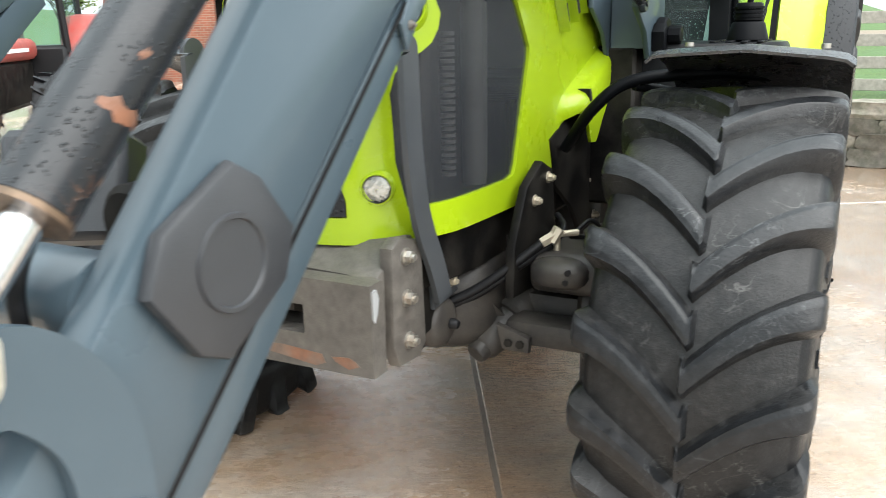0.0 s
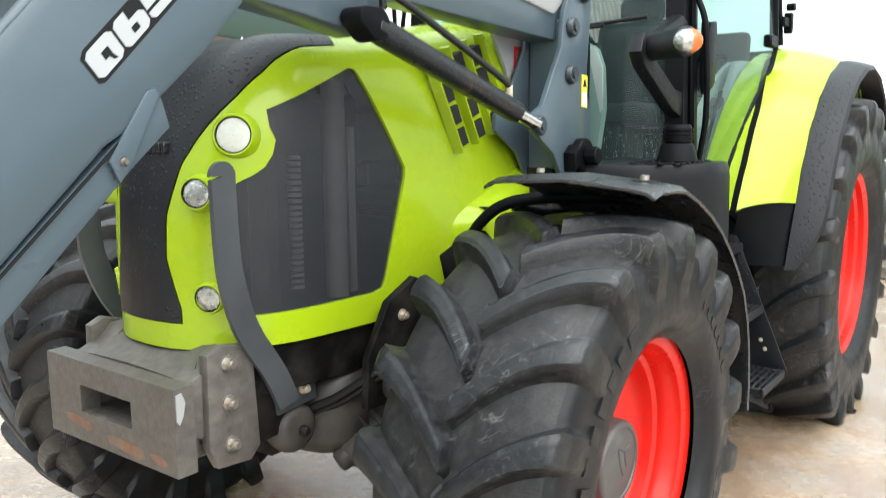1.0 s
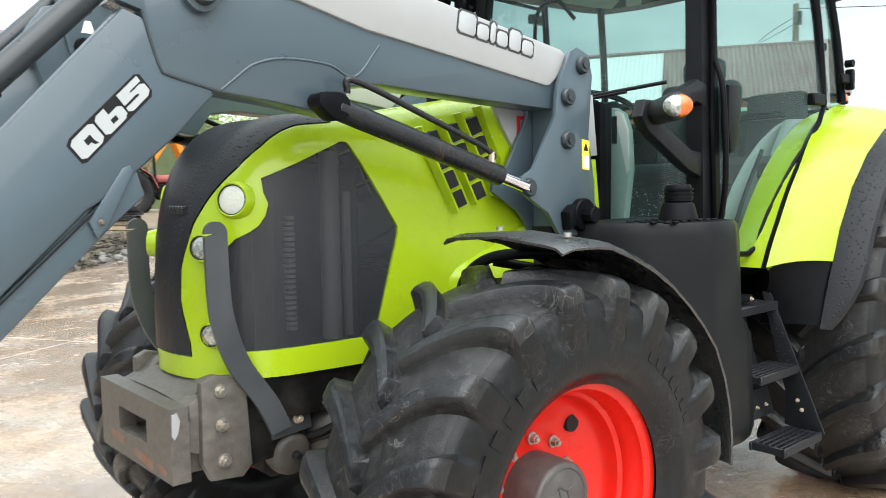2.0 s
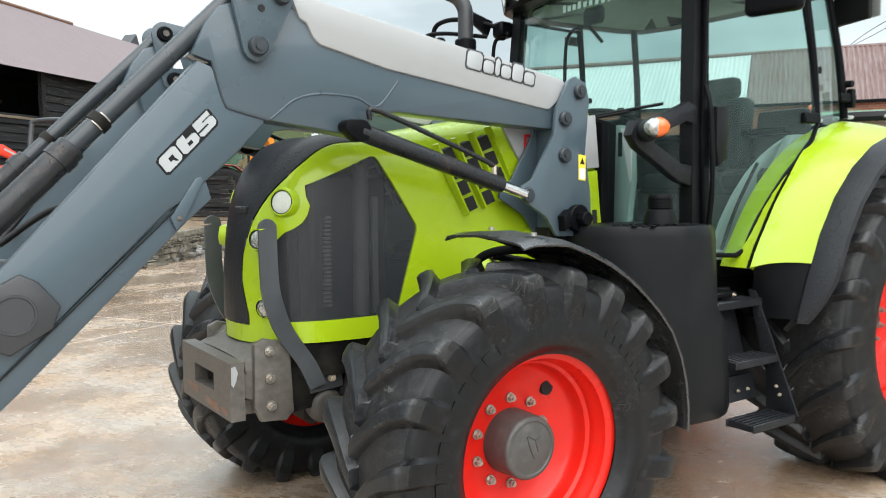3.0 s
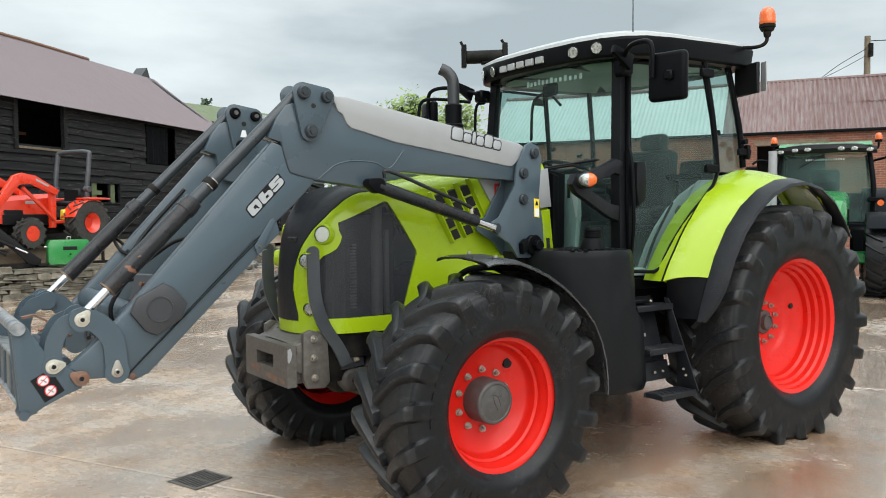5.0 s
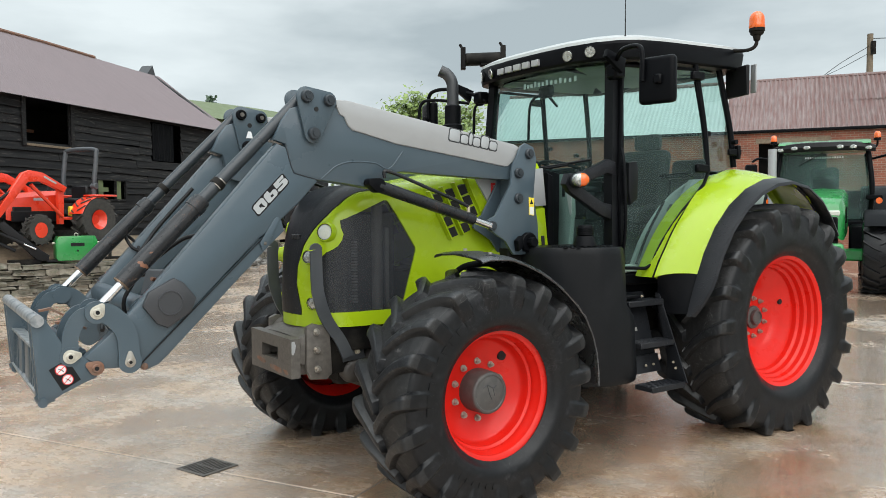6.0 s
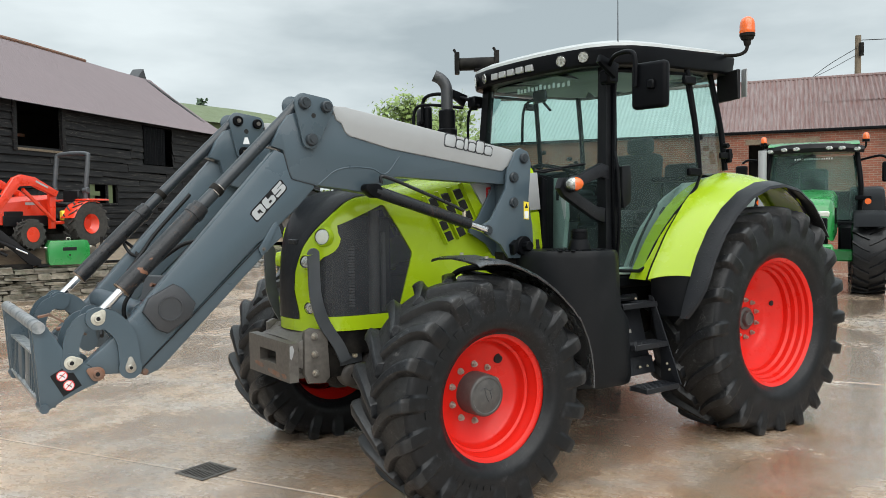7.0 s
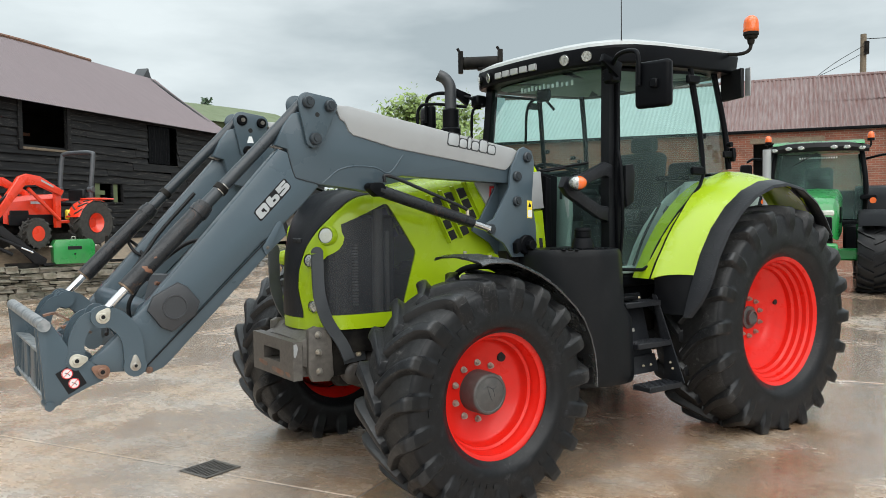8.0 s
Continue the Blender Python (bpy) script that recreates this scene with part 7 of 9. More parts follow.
    def eyed_pin(x, y, z, r, tip, material):
        """A lock plate with a drawn-out tab, a raised collar and a dark grease hole."""
        shape = round_hull([(x, z, r), (x + tip[0], z + tip[1], r * 0.42)])
        washer = part("lock_plate", prism(bmesh.new(), shape, s * y, s * (y + 0.006), 0.0015), material, link)
        part("link_pin", rod(bmesh.new(), (x, s * (y + 0.004), z), (x, s * (y + 0.012), z), r * 0.62, r * 0.55, 20, 0.002), material, link)
        part("grease_hole", rod(bmesh.new(), (x, s * (y + 0.008), z), (x, s * (y + 0.0135), z), r * 0.30, seg=14), INK, link)

    eyed_pin(-1.998, 0.592, 1.222, 0.034, (0.022, 0.03), LOCKPLATE)
    eyed_pin(-2.121, 0.572, 1.014, 0.034, (0.038, 0.005), LOCKPLATE)
    eyed_pin(-1.85, 0.592, 0.961, 0.027, (0.0, 0.045), BOLT)
    eyed_pin(-2.005, 0.572, 0.945, 0.036, (-0.035, 0.02), RUSTY)
    disc_pin((-1.775, 0.562, 0.925), s, 0.018, RUSTY, link, "link_pin", 0.008)
    # lift cylinder
    a, b = Vector((-0.43, s * 0.615, 1.858)), Vector((0.433, s * 0.615, 1.600))
    al = (b - a).normalized()
    ln = (b - a).length
    bm = rod(bmesh.new(), a, a + al * ln * 0.83, 0.037, seg=28, bevel=0.006)
    lift = part("lift_cylinder", bm, CYLBLACK, loader, "black lift cylinder")
    part("lift_rod", rod(bmesh.new(), a + al * ln * 0.82, b, 0.024, seg=20), CHROME, lift)
    bm = hose(bmesh.new(), [a + Vector((0.05, 0, 0.045)), a + Vector((0.07, s * 0.01, 0.085)), a + al * ln * 0.40 + Vector((0, s * 0.01, 0.095)), a + al * ln * 0.76 + Vector((0, 0, 0.075)), a + al * ln * 0.78 + Vector((0, 0, 0.04))], 0.011)
    part("oil_pipe", bm, CYLBLACK, lift)
    bm = rod(bmesh.new(), a + al * ln * 0.78 + Vector((0, 0, 0.03)), a + al * ln * 0.78 + Vector((0, 0, 0.075)), 0.012, seg=8)
    part("pipe_fitting", bm, BRASS, lift)
    bm = prism(bmesh.new(), round_hull([(-0.43, 1.858, 0.043), (-0.475, 1.873, 0.026)]), s * 0.575, s * 0.650, 0.006)
    part("lift_eye", bm, BLACK, lift)
    # mounting console on the tractor
    shape = [(0.69, 2.135), (0.73, 2.155), (0.80, 2.13), (0.825, 2.05), (0.80, 1.80), (0.835, 1.62), (0.845, 1.43), (0.80, 1.40), (0.62, 1.405), (0.55, 1.50), (0.40, 1.585), (0.405, 1.64), (0.47, 1.67), (0.60, 1.88), (0.615, 2.0)]
    for ya, yb in ((0.59, 0.612), (0.44, 0.458)):
        console = part("console", prism(bmesh.new(), shape, s * ya, s * yb, 0.004), STEEL, loader, "blue-grey mounting console plate")
    bm = box(bmesh.new(), (0.625, min(s * 0.46, s * 0.59), 1.44), (0.645, max(s * 0.46, s * 0.59), 1.98), 0.004)
    part("console_web", bm, STEEL, loader)
    bm = box(bmesh.new(), (0.62, min(s * 0.36, s * 0.56), 0.85), (0.82, max(s * 0.36, s * 0.56), 1.45), 0.012)
    part("console_leg", bm, CHASSIS, loader)
    bm = prism(bmesh.new(), [(0.15, 1.16), (0.62, 1.34), (0.80, 1.34), (0.80, 0.70), (0.58, 0.70), (0.40, 0.88), (0.20, 1.0)], s * 0.38, s * 0.40, 0.004)
    part("mounting_frame", bm, CHASSIS, loader)
    for k in range(3):
        piece("plate_bolt", BOLT_PALE, towards((0.637 + 0.022 * k, s * 0.40, 0.942 - 0.075 * k), (0, s, 0)), console)
    for x, z, r in ((0.755, 2.085, 0.036), (0.663, 1.953, 0.036), (0.661, 1.784, 0.036), (0.433, 1.600, 0.036)):
        disc_pin((x, 0.612, z), s, r, PINPAINT, console, h=0.022)
    bm = rod(bmesh.new(), (0.735, s * 0.612, 1.487), (0.735, s * 0.650, 1.487), 0.066, seg=28, bevel=0.006)
    rod(bm, (0.735, s * 0.65, 1.487), (0.735, s * 0.70, 1.487), 0.034, seg=8, bevel=0.004)
    part("lock_knob", bm, BLACK, console, "black console lock")
    bm = prism(bmesh.new(), [(0.62, 1.50), (0.66, 1.53), (0.665, 1.45), (0.63, 1.43)], s * 0.612, s * 0.66, 0.005)
    part("lock_block", bm, BLACK, console)
    if s < 0:
        bm = prism(bmesh.new(), [(0.755, 1.79), (0.80, 1.785), (0.80, 1.665), (0.755, 1.67)], -0.612, -0.6145)
        sticker = part("warning_sticker", bm, YELLOW, console, "yellow and white warning sticker")
        bm = prism(bmesh.new(), [(0.760, 1.725), (0.795, 1.722), (0.795, 1.672), (0.760, 1.675)], -0.6145, -0.6155)
        part("sticker_panel", bm, WHITE, sticker)
        bm = prism(bmesh.new(), [(0.763, 1.745), (0.793, 1.743), (0.778, 1.777)], -0.6145, -0.6155)
        part("sticker_sign", bm, INK, sticker)
    # tool carrier side
    side_shape = [(-2.290, 1.205), (-2.262, 1.232), (-2.232, 1.215), (-2.15, 1.075), (-2.09, 1.03), (-2.03, 0.98), (-2.0, 0.90), (-2.07, 0.875), (-2.16, 0.835), (-2.235, 0.79), (-2.262, 0.80)]
    carrier_side = part("carrier_side", prism(bmesh.new(), side_shape, s * 0.568, s * 0.548, 0.004), STEEL, loader, "scuffed tool carrier side plate")
    part("carrier_side", prism(bmesh.new(), side_shape, s * 0.472, s * 0.452, 0.004), STEEL, loader)
    if s < 0:
        for x, z in ((-2.165, 0.955), (-2.135, 0.905)):
            bm = rod(bmesh.new(), (x, -0.568, z), (x, -0.5705, z), 0.026, seg=24)
            mark = part("safety_sticker", bm, WHITE, carrier_side, "round red and white safety sticker")
            bm = bmesh.new()
            hose(bm, [(x + 0.024 * math.cos(a), -0.571, z + 0.024 * math.sin(a)) for a in [2 * math.pi * k / 20 for k in range(21)]], 0.0022, 5, False)
            hose(bm, [(x - 0.016, -0.571, z - 0.016), (x + 0.016, -0.571, z + 0.016)], 0.002, 5, False)
            part("sticker_ring", bm, REDMARK, mark)
            bm = hose(bmesh.new(), [(x - 0.010, -0.571, z + 0.006), (x + 0.004, -0.571, z - 0.001), (x + 0.012, -0.571, z - 0.010)], 0.002, 5, False)
            part("sticker_sign", bm, INK, mark)
        bm = box(bmesh.new(), (-2.195, -0.5695, 0.868), (-2.10, -0.5685, 0.99), 0, Matrix.Rotation(radians(-28), 4, "Y"))
        part("sticker_ground", bm, INK, carrier_side)
# cross tubes and carrier bars
bm = rod(bmesh.new(), (-1.76, -0.505, 1.215), (-1.76, 0.505, 1.215), 0.060, seg=36)
part("cross_tube", bm, STEEL, loader, "round blue-grey cross tube")
bm = rod(bmesh.new(), (-2.262, -0.585, 1.20), (-2.262, 0.585, 1.20), 0.030, seg=24)
part("carrier_bar", bm, WORN, loader, "worn bare steel carrier top bar")
for y0, y1 in ((-0.545, -0.475), (0.475, 0.545)):
    bm = prism(bmesh.new(), [(-2.225, 0.90), (-2.205, 0.90), (-2.190, 0.80), (-2.21, 0.80)], y0, y1, 0.003)
    part("carrier_hook", bm, STEEL, loader)
# stepped flange over a row of upright ribs, and the lower lip
bm = prism(bmesh.new(), [(-2.262, 1.048), (-2.262, 1.036), (-2.195, 1.024), (-2.195, 1.036)], -0.455, 0.455, 0.002)
grid = part("carrier_flange", bm, WORN, loader, "scraped carrier flange")
bm = prism(bmesh.new(), [(-2.270, 0.845), (-2.252, 0.85), (-2.225, 0.795), (-2.245, 0.79)], -0.455, 0.455, 0.003)
part("carrier_lip", bm, WORN, grid)
RIB = [(-2.258, 1.036), (-2.205, 1.026), (-2.20, 0.93), (-2.232, 0.82), (-2.262, 0.84)]
for y in (-0.40, -0.345, -0.29, -0.235, 0.235, 0.29, 0.345, 0.40):
    part("carrier_rib", prism(bmesh.new(), RIB, y - 0.007, y + 0.007), STEEL, grid)
for y0, y1 in ((-0.20, -0.06), (0.06, 0.20)):
    part("carrier_plate", prism(bmesh.new(), [(-2.258, 1.036), (-2.246, 1.036), (-2.244, 0.84), (-2.258, 0.84)], y0, y1, 0.002), STEEL, grid)
bm = rod(bmesh.new(), (-2.248, -0.582, 0.806), (-2.248, -0.45, 0.806), 0.022, seg=20)
part("lower_pin", bm, STEEL, loader)
bm = rod(bmesh.new(), (-2.248, 0.45, 0.806), (-2.248, 0.582, 0.806), 0.022, seg=20)
part("lower_pin", bm, STEEL, loader)
bm = rod(bmesh.new(), (-2.06, -0.46, 1.0), (-2.06, 0.46, 1.0), 0.035, seg=20)
part("carrier_shaft", bm, STEEL, loader)
for y in (-0.30, 0.30):
    bm = strip(bmesh.new(), [(-2.0, y, 1.11), (-2.08, y, 1.16), (-2.14, y, 1.15)], (0, 1, 0), 0.05, 0.012)
    part("spring_strap", bm, RUSTY, loader, "rusty strap")
# hydraulic block and hoses between the arms
bm = hose(bmesh.new(), [(-1.80, -0.465, 1.34), (-1.838, -0.455, 1.27), (-1.838, -0.445, 1.20), (-1.80, -0.43, 1.10), (-1.74, -0.42, 1.02)], 0.011)
part("oil_hose", bm, RUBBER, loader, "black rubber oil hose")
bm = box(bmesh.new(), (-1.66, -0.37, 1.23), (-1.56, -0.19, 1.39), 0.012, Matrix.Rotation(radians(28), 4, "Z") @ Matrix.Rotation(radians(20), 4, "Y"))
cover = part("valve_cover", bm, GREYCAP, loader, "dark grey valve cover plate")
bm = rod(bmesh.new(), (-1.648, -0.325, 1.345), (-1.672, -0.34, 1.353), 0.011, seg=8)
part("cover_bolt", bm, RUSTY, cover)
bm = rod(bmesh.new(), (-1.66, -0.43, 1.285), (-1.60, -0.43, 1.285), 0.05, seg=24, bevel=0.01)
part("valve_body", bm, CHASSIS, loader, "dark valve body")
bm = bmesh.new()
hose(bm, [(-1.65, -0.30, 1.45), (-1.50, -0.33, 1.56), (-1.35, -0.43, 1.62), (-1.15, -0.44, 1.85)], 0.012)
hose(bm, [(-1.66, 0.30, 1.35), (-1.52, 0.40, 1.50), (-1.42, 0.44, 1.62), (-1.2, 0.44, 1.86)], 0.012)
hose(bm, [(-1.62, -0.05, 1.36), (-1.74, 0.10, 1.30), (-1.82, 0.12, 1.12), (-1.86, 0.0, 1.05)], 0.012)
part("loader_hose", bm, INK, loader, "black hydraulic hoses")
bm = hose(bmesh.new(), [(-1.42, 0.555, 1.80), (-1.50, 0.60, 1.69), (-1.60, 0.58, 1.62), (-1.58, 0.50, 1.50), (-1.50, 0.47, 1.45)], 0.010)
hose(bm, [(-1.75, 0.55, 1.52), (-1.64, 0.60, 1.58), (-1.56, 0.55, 1.54), (-1.52, 0.48, 1.46)], 0.010)
part("level_hose", bm, INK, loader)
bm = rod(bmesh.new(), (-1.41, 0.56, 1.81), (-1.43, 0.565, 1.775), 0.016, seg=8)
part("hose_elbow", bm, BOLT, loader)
# scrapes of bare rust on the arms
bm = bmesh.new()
rod(bm, (-0.98, -0.50, 2.165), (-0.96, -0.50, 2.165), 0.01, seg=6)
part("grease_nipple", bm, BRASS, loader)


# ---- the low terrace wall of field stones, and the terrace behind it ----
WALL_LINE = [(-11.0, 13.35), (-0.87, 13.62), (1.55, 13.98), (2.6, 14.6), (5.2, 18.3), (8.6, 22.6)]
bm = bmesh.new()
front = [(x, y + 0.25) for x, y in WALL_LINE] + [(13.0, 27.0)]
rows = [[(x, y, 0.62) for x, y in front], [(x - 0.3, y + 1.0, 0.98) for x, y in front], [(x - 2.5, y + 4.5, 1.02) for x, y in front], [(x - 8, y + 14, 1.05) for x, y in front]]
sheet(bm, rows)
terrace = thing("terrace", bm, EARTH, "raised earth terrace behind the stone wall", "ground", kind="structure")

stone_wall = root("stone_wall", (0, 13.8, 0), "low dry stone retaining wall of mossy field stones", "wall", kind="structure")
STONES = []
for k in range(8):
    sb = bmesh.new()
    bmesh.ops.create_cube(sb, size=2.0)
    bmesh.ops.subdivide_edges(sb, edges=sb.edges[:], cuts=2, use_grid_fill=True)
    for v in sb.verts:
        edge_count = sum(abs(c) > 0.99 for c in v.co)
        v.co *= (1.0, 1.0, 0.98, 0.93)[edge_count]
        v.co += 0.26 * noise.noise_vector(v.co * 1.3 + Vector((k * 7.1, 3.3, k)))
    STONES.append(finish(sb, "stone", STONE, 24))
rng = random.Random(5)
bm_core = bmesh.new()
far_stones = bmesh.new()
count = 0
for (x0, y0), (x1, y1) in zip(WALL_LINE, WALL_LINE[1:]):
    a, b = Vector((x0, y0, 0)), Vector((x1, y1, 0))
    ln = (b - a).length
    d = (b - a).normalized()
    n = Vector((d.y, -d.x, 0))
    rot = Matrix.Rotation(math.atan2(d.y, d.x), 4, "Z")
    z = 0.0
    while z < 0.60:
        hgt = rng.choice((0.045, 0.06, 0.075, 0.10, 0.14))
        s = rng.uniform(0, 0.2)
        while s < ln:
            w = rng.uniform(0.14, 0.52)
            c = a + d * (s + w / 2) + n * rng.uniform(-0.045, 0.045)
            m = Matrix.Translation((c.x, c.y, z + hgt / 2)) @ rot @ Matrix.Rotation(rng.uniform(-0.05, 0.05), 4, "Y") @ Matrix.Diagonal((w * 0.50, 0.17, hgt * rng.uniform(0.40, 0.50), 1))
            if -1.8 < c.x < 4.2 and count < 300:
                piece("stone", STONES[rng.randrange(8)], m, stone_wall)
                count += 1
            else:
                me = STONES[rng.randrange(8)]
                off = len(far_stones.verts)
                vs = [far_stones.verts.new(m @ v.co) for v in me.vertices]
                for p in me.polygons:
                    far_stones.faces.new([vs[i] for i in p.vertices])
            s += w
        z += hgt
    box(bm_core, (0, 0.02, 0), (ln, 0.24, 0.58))
    vs = bm_core.verts[-8:]
    bmesh.ops.transform(bm_core, matrix=Matrix.Translation(a) @ rot, verts=vs)
# near-black core puts the shade of the gaps between stones into colour
core = part("wall_core", bm_core, mat("wall_core_dark", (0.022, 0.020, 0.016), 0.9, grain=0.4), stone_wall)
rest = part("stone_rest", far_stones, STONE, stone_wall)
rest["kind"] = "stuff"

# ---- the black timber barn ----
BO, BD, BN = Vector((-0.5, 16.9, 0)), Vector((0.753, 0.658, 0)).normalized(), Vector((-0.658, 0.753, 0)).normalized()
barn = root("barn", (0, 20, 1.0), "old black weatherboarded barn with a faded pink corrugated roof", "barn")
BM = Matrix(((BD.x, BN.x, 0, BO.x), (BD.y, BN.y, 0, BO.y), (0, 0, 1, 0), (0, 0, 0, 1)))


def barn_part(name, bm, material, label="", parent=None, smooth=40):
    bm.transform(BM)
    return part(name, bm, material, parent or barn, label, smooth)


END, START, EAVE, RIDGE, RUN = 10.4, -14.0, 4.66, 6.80, 2.95
# openings along the wall: (from, to, sill, head)
OPEN = [(0.65, 2.20, 3.42, 4.7), (5.85, 7.45, 3.30, 4.45), (3.25, 4.50, 2.05, 2.62)]
# near-black sheet set deep inside, for the unlit dark behind the openings
bm = bmesh.new()
prism(bm, [(END, EAVE), (START, EAVE), (START, 0.6), (END, 0.6)], 2.4, 2.5)
barn_part("wall_lining", bm, DARKHOLE)
bm = prism(bmesh.new(), [(0.0, 0.6), (5.9, 0.6), (5.9, EAVE), (2.95, RIDGE - 0.05), (0.0, EAVE)], END - 0.2, END, 0, "x")
barn_part("gable_wall", bm, BOARD)
bm = box(bmesh.new(), (START, 5.7, 0.6), (END, 5.9, EAVE))
barn_part("rear_wall", bm, BOARD)
BOARDS = {}
rng = random.Random(11)
z = 1.0
row = 0
while z < EAVE - 0.05:
    h = 0.205
    s = START + rng.uniform(0, 2)
    while s < END:
        ln = rng.uniform(2.2, 4.2)
        a, b = s, min(s + ln, END)
        spans = [(a, b)]
        for o0, o1, lo, hi in OPEN:
            if z + h * 0.6 > lo and z + h * 0.3 < hi:
                nxt = []
                for p, q in spans:
                    if q <= o0 or p >= o1:
                        nxt.append((p, q))
                    else:
                        if p < o0:
                            nxt.append((p, o0))
                        if q > o1:
                            nxt.append((o1, q))
                spans = nxt
        for p, q in spans:
            if q - p < 0.08:
                continue
            key = round(q - p, 1)
            if key not in BOARDS:
                pb = prism(bmesh.new(), [(-0.050, 0.0), (-0.018, 0.0), (0.012, h + 0.03), (0.0, h + 0.03)], 0, 1.0, 0, "x")
                BOARDS[key] = finish(pb, "plank", BOARD, 0)
            tilt = Matrix.Rotation(rng.gauss(0, 0.007) + (rng.uniform(-0.03, 0.03) if rng.random() < 0.06 else 0), 4, "Y") @ Matrix.Rotation(rng.uniform(-0.05, 0.07), 4, "X")
            piece("plank", BOARDS[key], BM @ Matrix.Translation((p, 0.12 + rng.uniform(-0.015, 0.008), z + rng.uniform(-0.022, 0.012))) @ tilt @ Matrix.Diagonal((q - p - 0.006, 1, 1, 1)), barn)
        s += ln
    z += h
    row += 1
for s in (0.58, 2.30, 10.35):
    barn_part("post", box(bmesh.new(), (s - 0.07, 0.04, 3.35 if s < 9 else 1.0), (s + 0.07, 0.16, EAVE), 0.01), BOARD)
# hay-door of corrugated sheet, half slid over its opening
bm = bmesh.new()
rows = [[(5.9 + 1.15 * k / 76, 0.09 + 0.016 * math.sin(k * 1.1), zz) for k in range(77)] for zz in (3.30, 4.46)]
sheet(bm, rows, 0.003)
barn_part("sliding_door", bm, BLACK, "dark corrugated sheet door")
# small window with green panes
bm = bmesh.new()
for x0, x1, z0, z1 in ((3.22, 4.53, 2.60, 2.64), (3.22, 4.53, 2.02, 2.07), (3.22, 3.26, 2.02, 2.64), (4.48, 4.53, 2.02, 2.64), (4.02, 4.06, 2.02, 2.64)):
    box(bm, (x0, 0.05, z0), (x1, 0.12, z1))
win = barn_part("window", bm, BOARD, "small window with green boards")
for lo, hi in (((3.26, 0.09, 2.07), (3.52, 0.11, 2.60)), ((4.06, 0.09, 2.07), (4.30, 0.11, 2.60)), ((3.26, 0.06, 2.28), (3.70, 0.085, 2.40))):
    barn_part("window_board", box(bmesh.new(), lo, hi), OLIVE, parent=win)
bm = box(bmesh.new(), (0.55, 0.05, 3.37), (2.35, 0.14, 3.43), 0.005)
barn_part("beam", bm, OLDWOOD)
bm = box(bmesh.new(), (0.65, 1.2, 3.85), (2.2, 1.25, 3.93))
box(bm, (1.55, 1.1, 3.3), (1.63, 1.18, 4.6))
barn_part("inside_frame", bm, RUSTY)
# roof: two slopes of corrugated sheet
def corrugated(bm, x0, x1, eave, ridge, pitch=0.085, amp=0.012, sag=0.05, overhang=0.3):
    """One slope: eave and ridge as (y, z)."""
    n = int((x1 - x0) / pitch * 4)
    rows = []
    for j in range(9):
        f = -overhang / 4 + (1 + overhang / 4) * j / 8
        row = []
        for k in range(n + 1):
            x = x0 + (x1 - x0) * k / n
            y = eave[0] + (ridge[0] - eave[0]) * f
            zz = eave[1] + (ridge[1] - eave[1]) * f + (0.025 if f < 0.48 else 0.0) + amp * math.sin(2 * math.pi * (x - x0) / pitch) - sag * math.sin(math.pi * max(0, f)) * (0.6 + 0.4 * math.sin(x * 0.7)) + 0.05 * math.sin(x * 0.45) * f
            row.append((x, y, zz))
        rows.append(row)
    return sheet(bm, rows)


def local_sheet(name, bm, material, label, parent, m):
    me = finish(bm, name, material, 60)
    return piece(name, me, m, parent, label)


local_sheet("roof", corrugated(bmesh.new(), START, END + 0.25, (0.0, EAVE), (RUN, RIDGE)), ROOFPINK, "faded pink corrugated sheet roof", barn, BM)
local_sheet("roof", corrugated(bmesh.new(), START, END + 0.25, (5.9, EAVE), (RUN, RIDGE)), ROOFPINK, "", barn, BM)
bm = hose(bmesh.new(), [(START + 3.0 * k, RUN, RIDGE + 0.02 + 0.05 * math.sin((START + 3 * k) * 0.45)) for k in range(8)], 0.06, 8)
barn_part("ridge_cap", bm, RUSTY)
bm = prism(bmesh.new(), [(9.9, 6.7), (10.5, 6.7), (10.3, 7.12)], RUN + 0.05, RUN + 0.5)
barn_part("roof_vent", bm, GREYCAP, "small corrugated peak")

# ---- the brick shed on the far side ----
QO, QD = Vector((24.0, 7.6, 0)), Vector((-0.53, 0.848, 0)).normalized()
QN = Vector((QD.y, -QD.x, 0))
QM = Matrix(((QD.x, QN.x, 0, QO.x), (QD.y, QN.y, 0, QO.y), (0, 0, 1, 0), (0, 0, 0, 1)))
shed = root("brick_shed", (24, 8, 0), "long red brick shed with a worn red corrugated roof", "shed")
QE, QR, QL = 4.28, 6.35, 14.6


def shed_wall(x0, x1, z0, z1, y0=0.0, y1=0.25):
    return piece("wall", finish(box(bmesh.new(), (x0, y0, z0), (x1, y1, z1)), "wall", BRICK, 0), QM, shed)


for x0, x1, z0, z1 in ((0.4, 2.6, 0, QE), (2.6, 4.7, 3.85, QE), (4.7, 9.2, 0, QE), (9.2, 11.2, 3.2, QE), (11.2, QL, 0, QE)):
    shed_wall(x0, x1, z0, z1)
shed_wall(0, QL, 0, QE, 5.75, 6.0)
gb = prism(bmesh.new(), [(0.25, 0), (5.75, 0), (5.75, QE), (3.0, QR - 0.05), (0.25, QE)], 0.4, 0.65, 0, "x")
piece("gable", finish(gb, "gable", BRICK, 0), QM, shed)
gb = prism(bmesh.new(), [(0.25, 0), (5.75, 0), (5.75, QE), (3.0, QR - 0.05), (0.25, QE)], QL - 0.25, QL, 0, "x")
piece("gable", finish(gb, "gable", BRICK, 0), QM, shed)
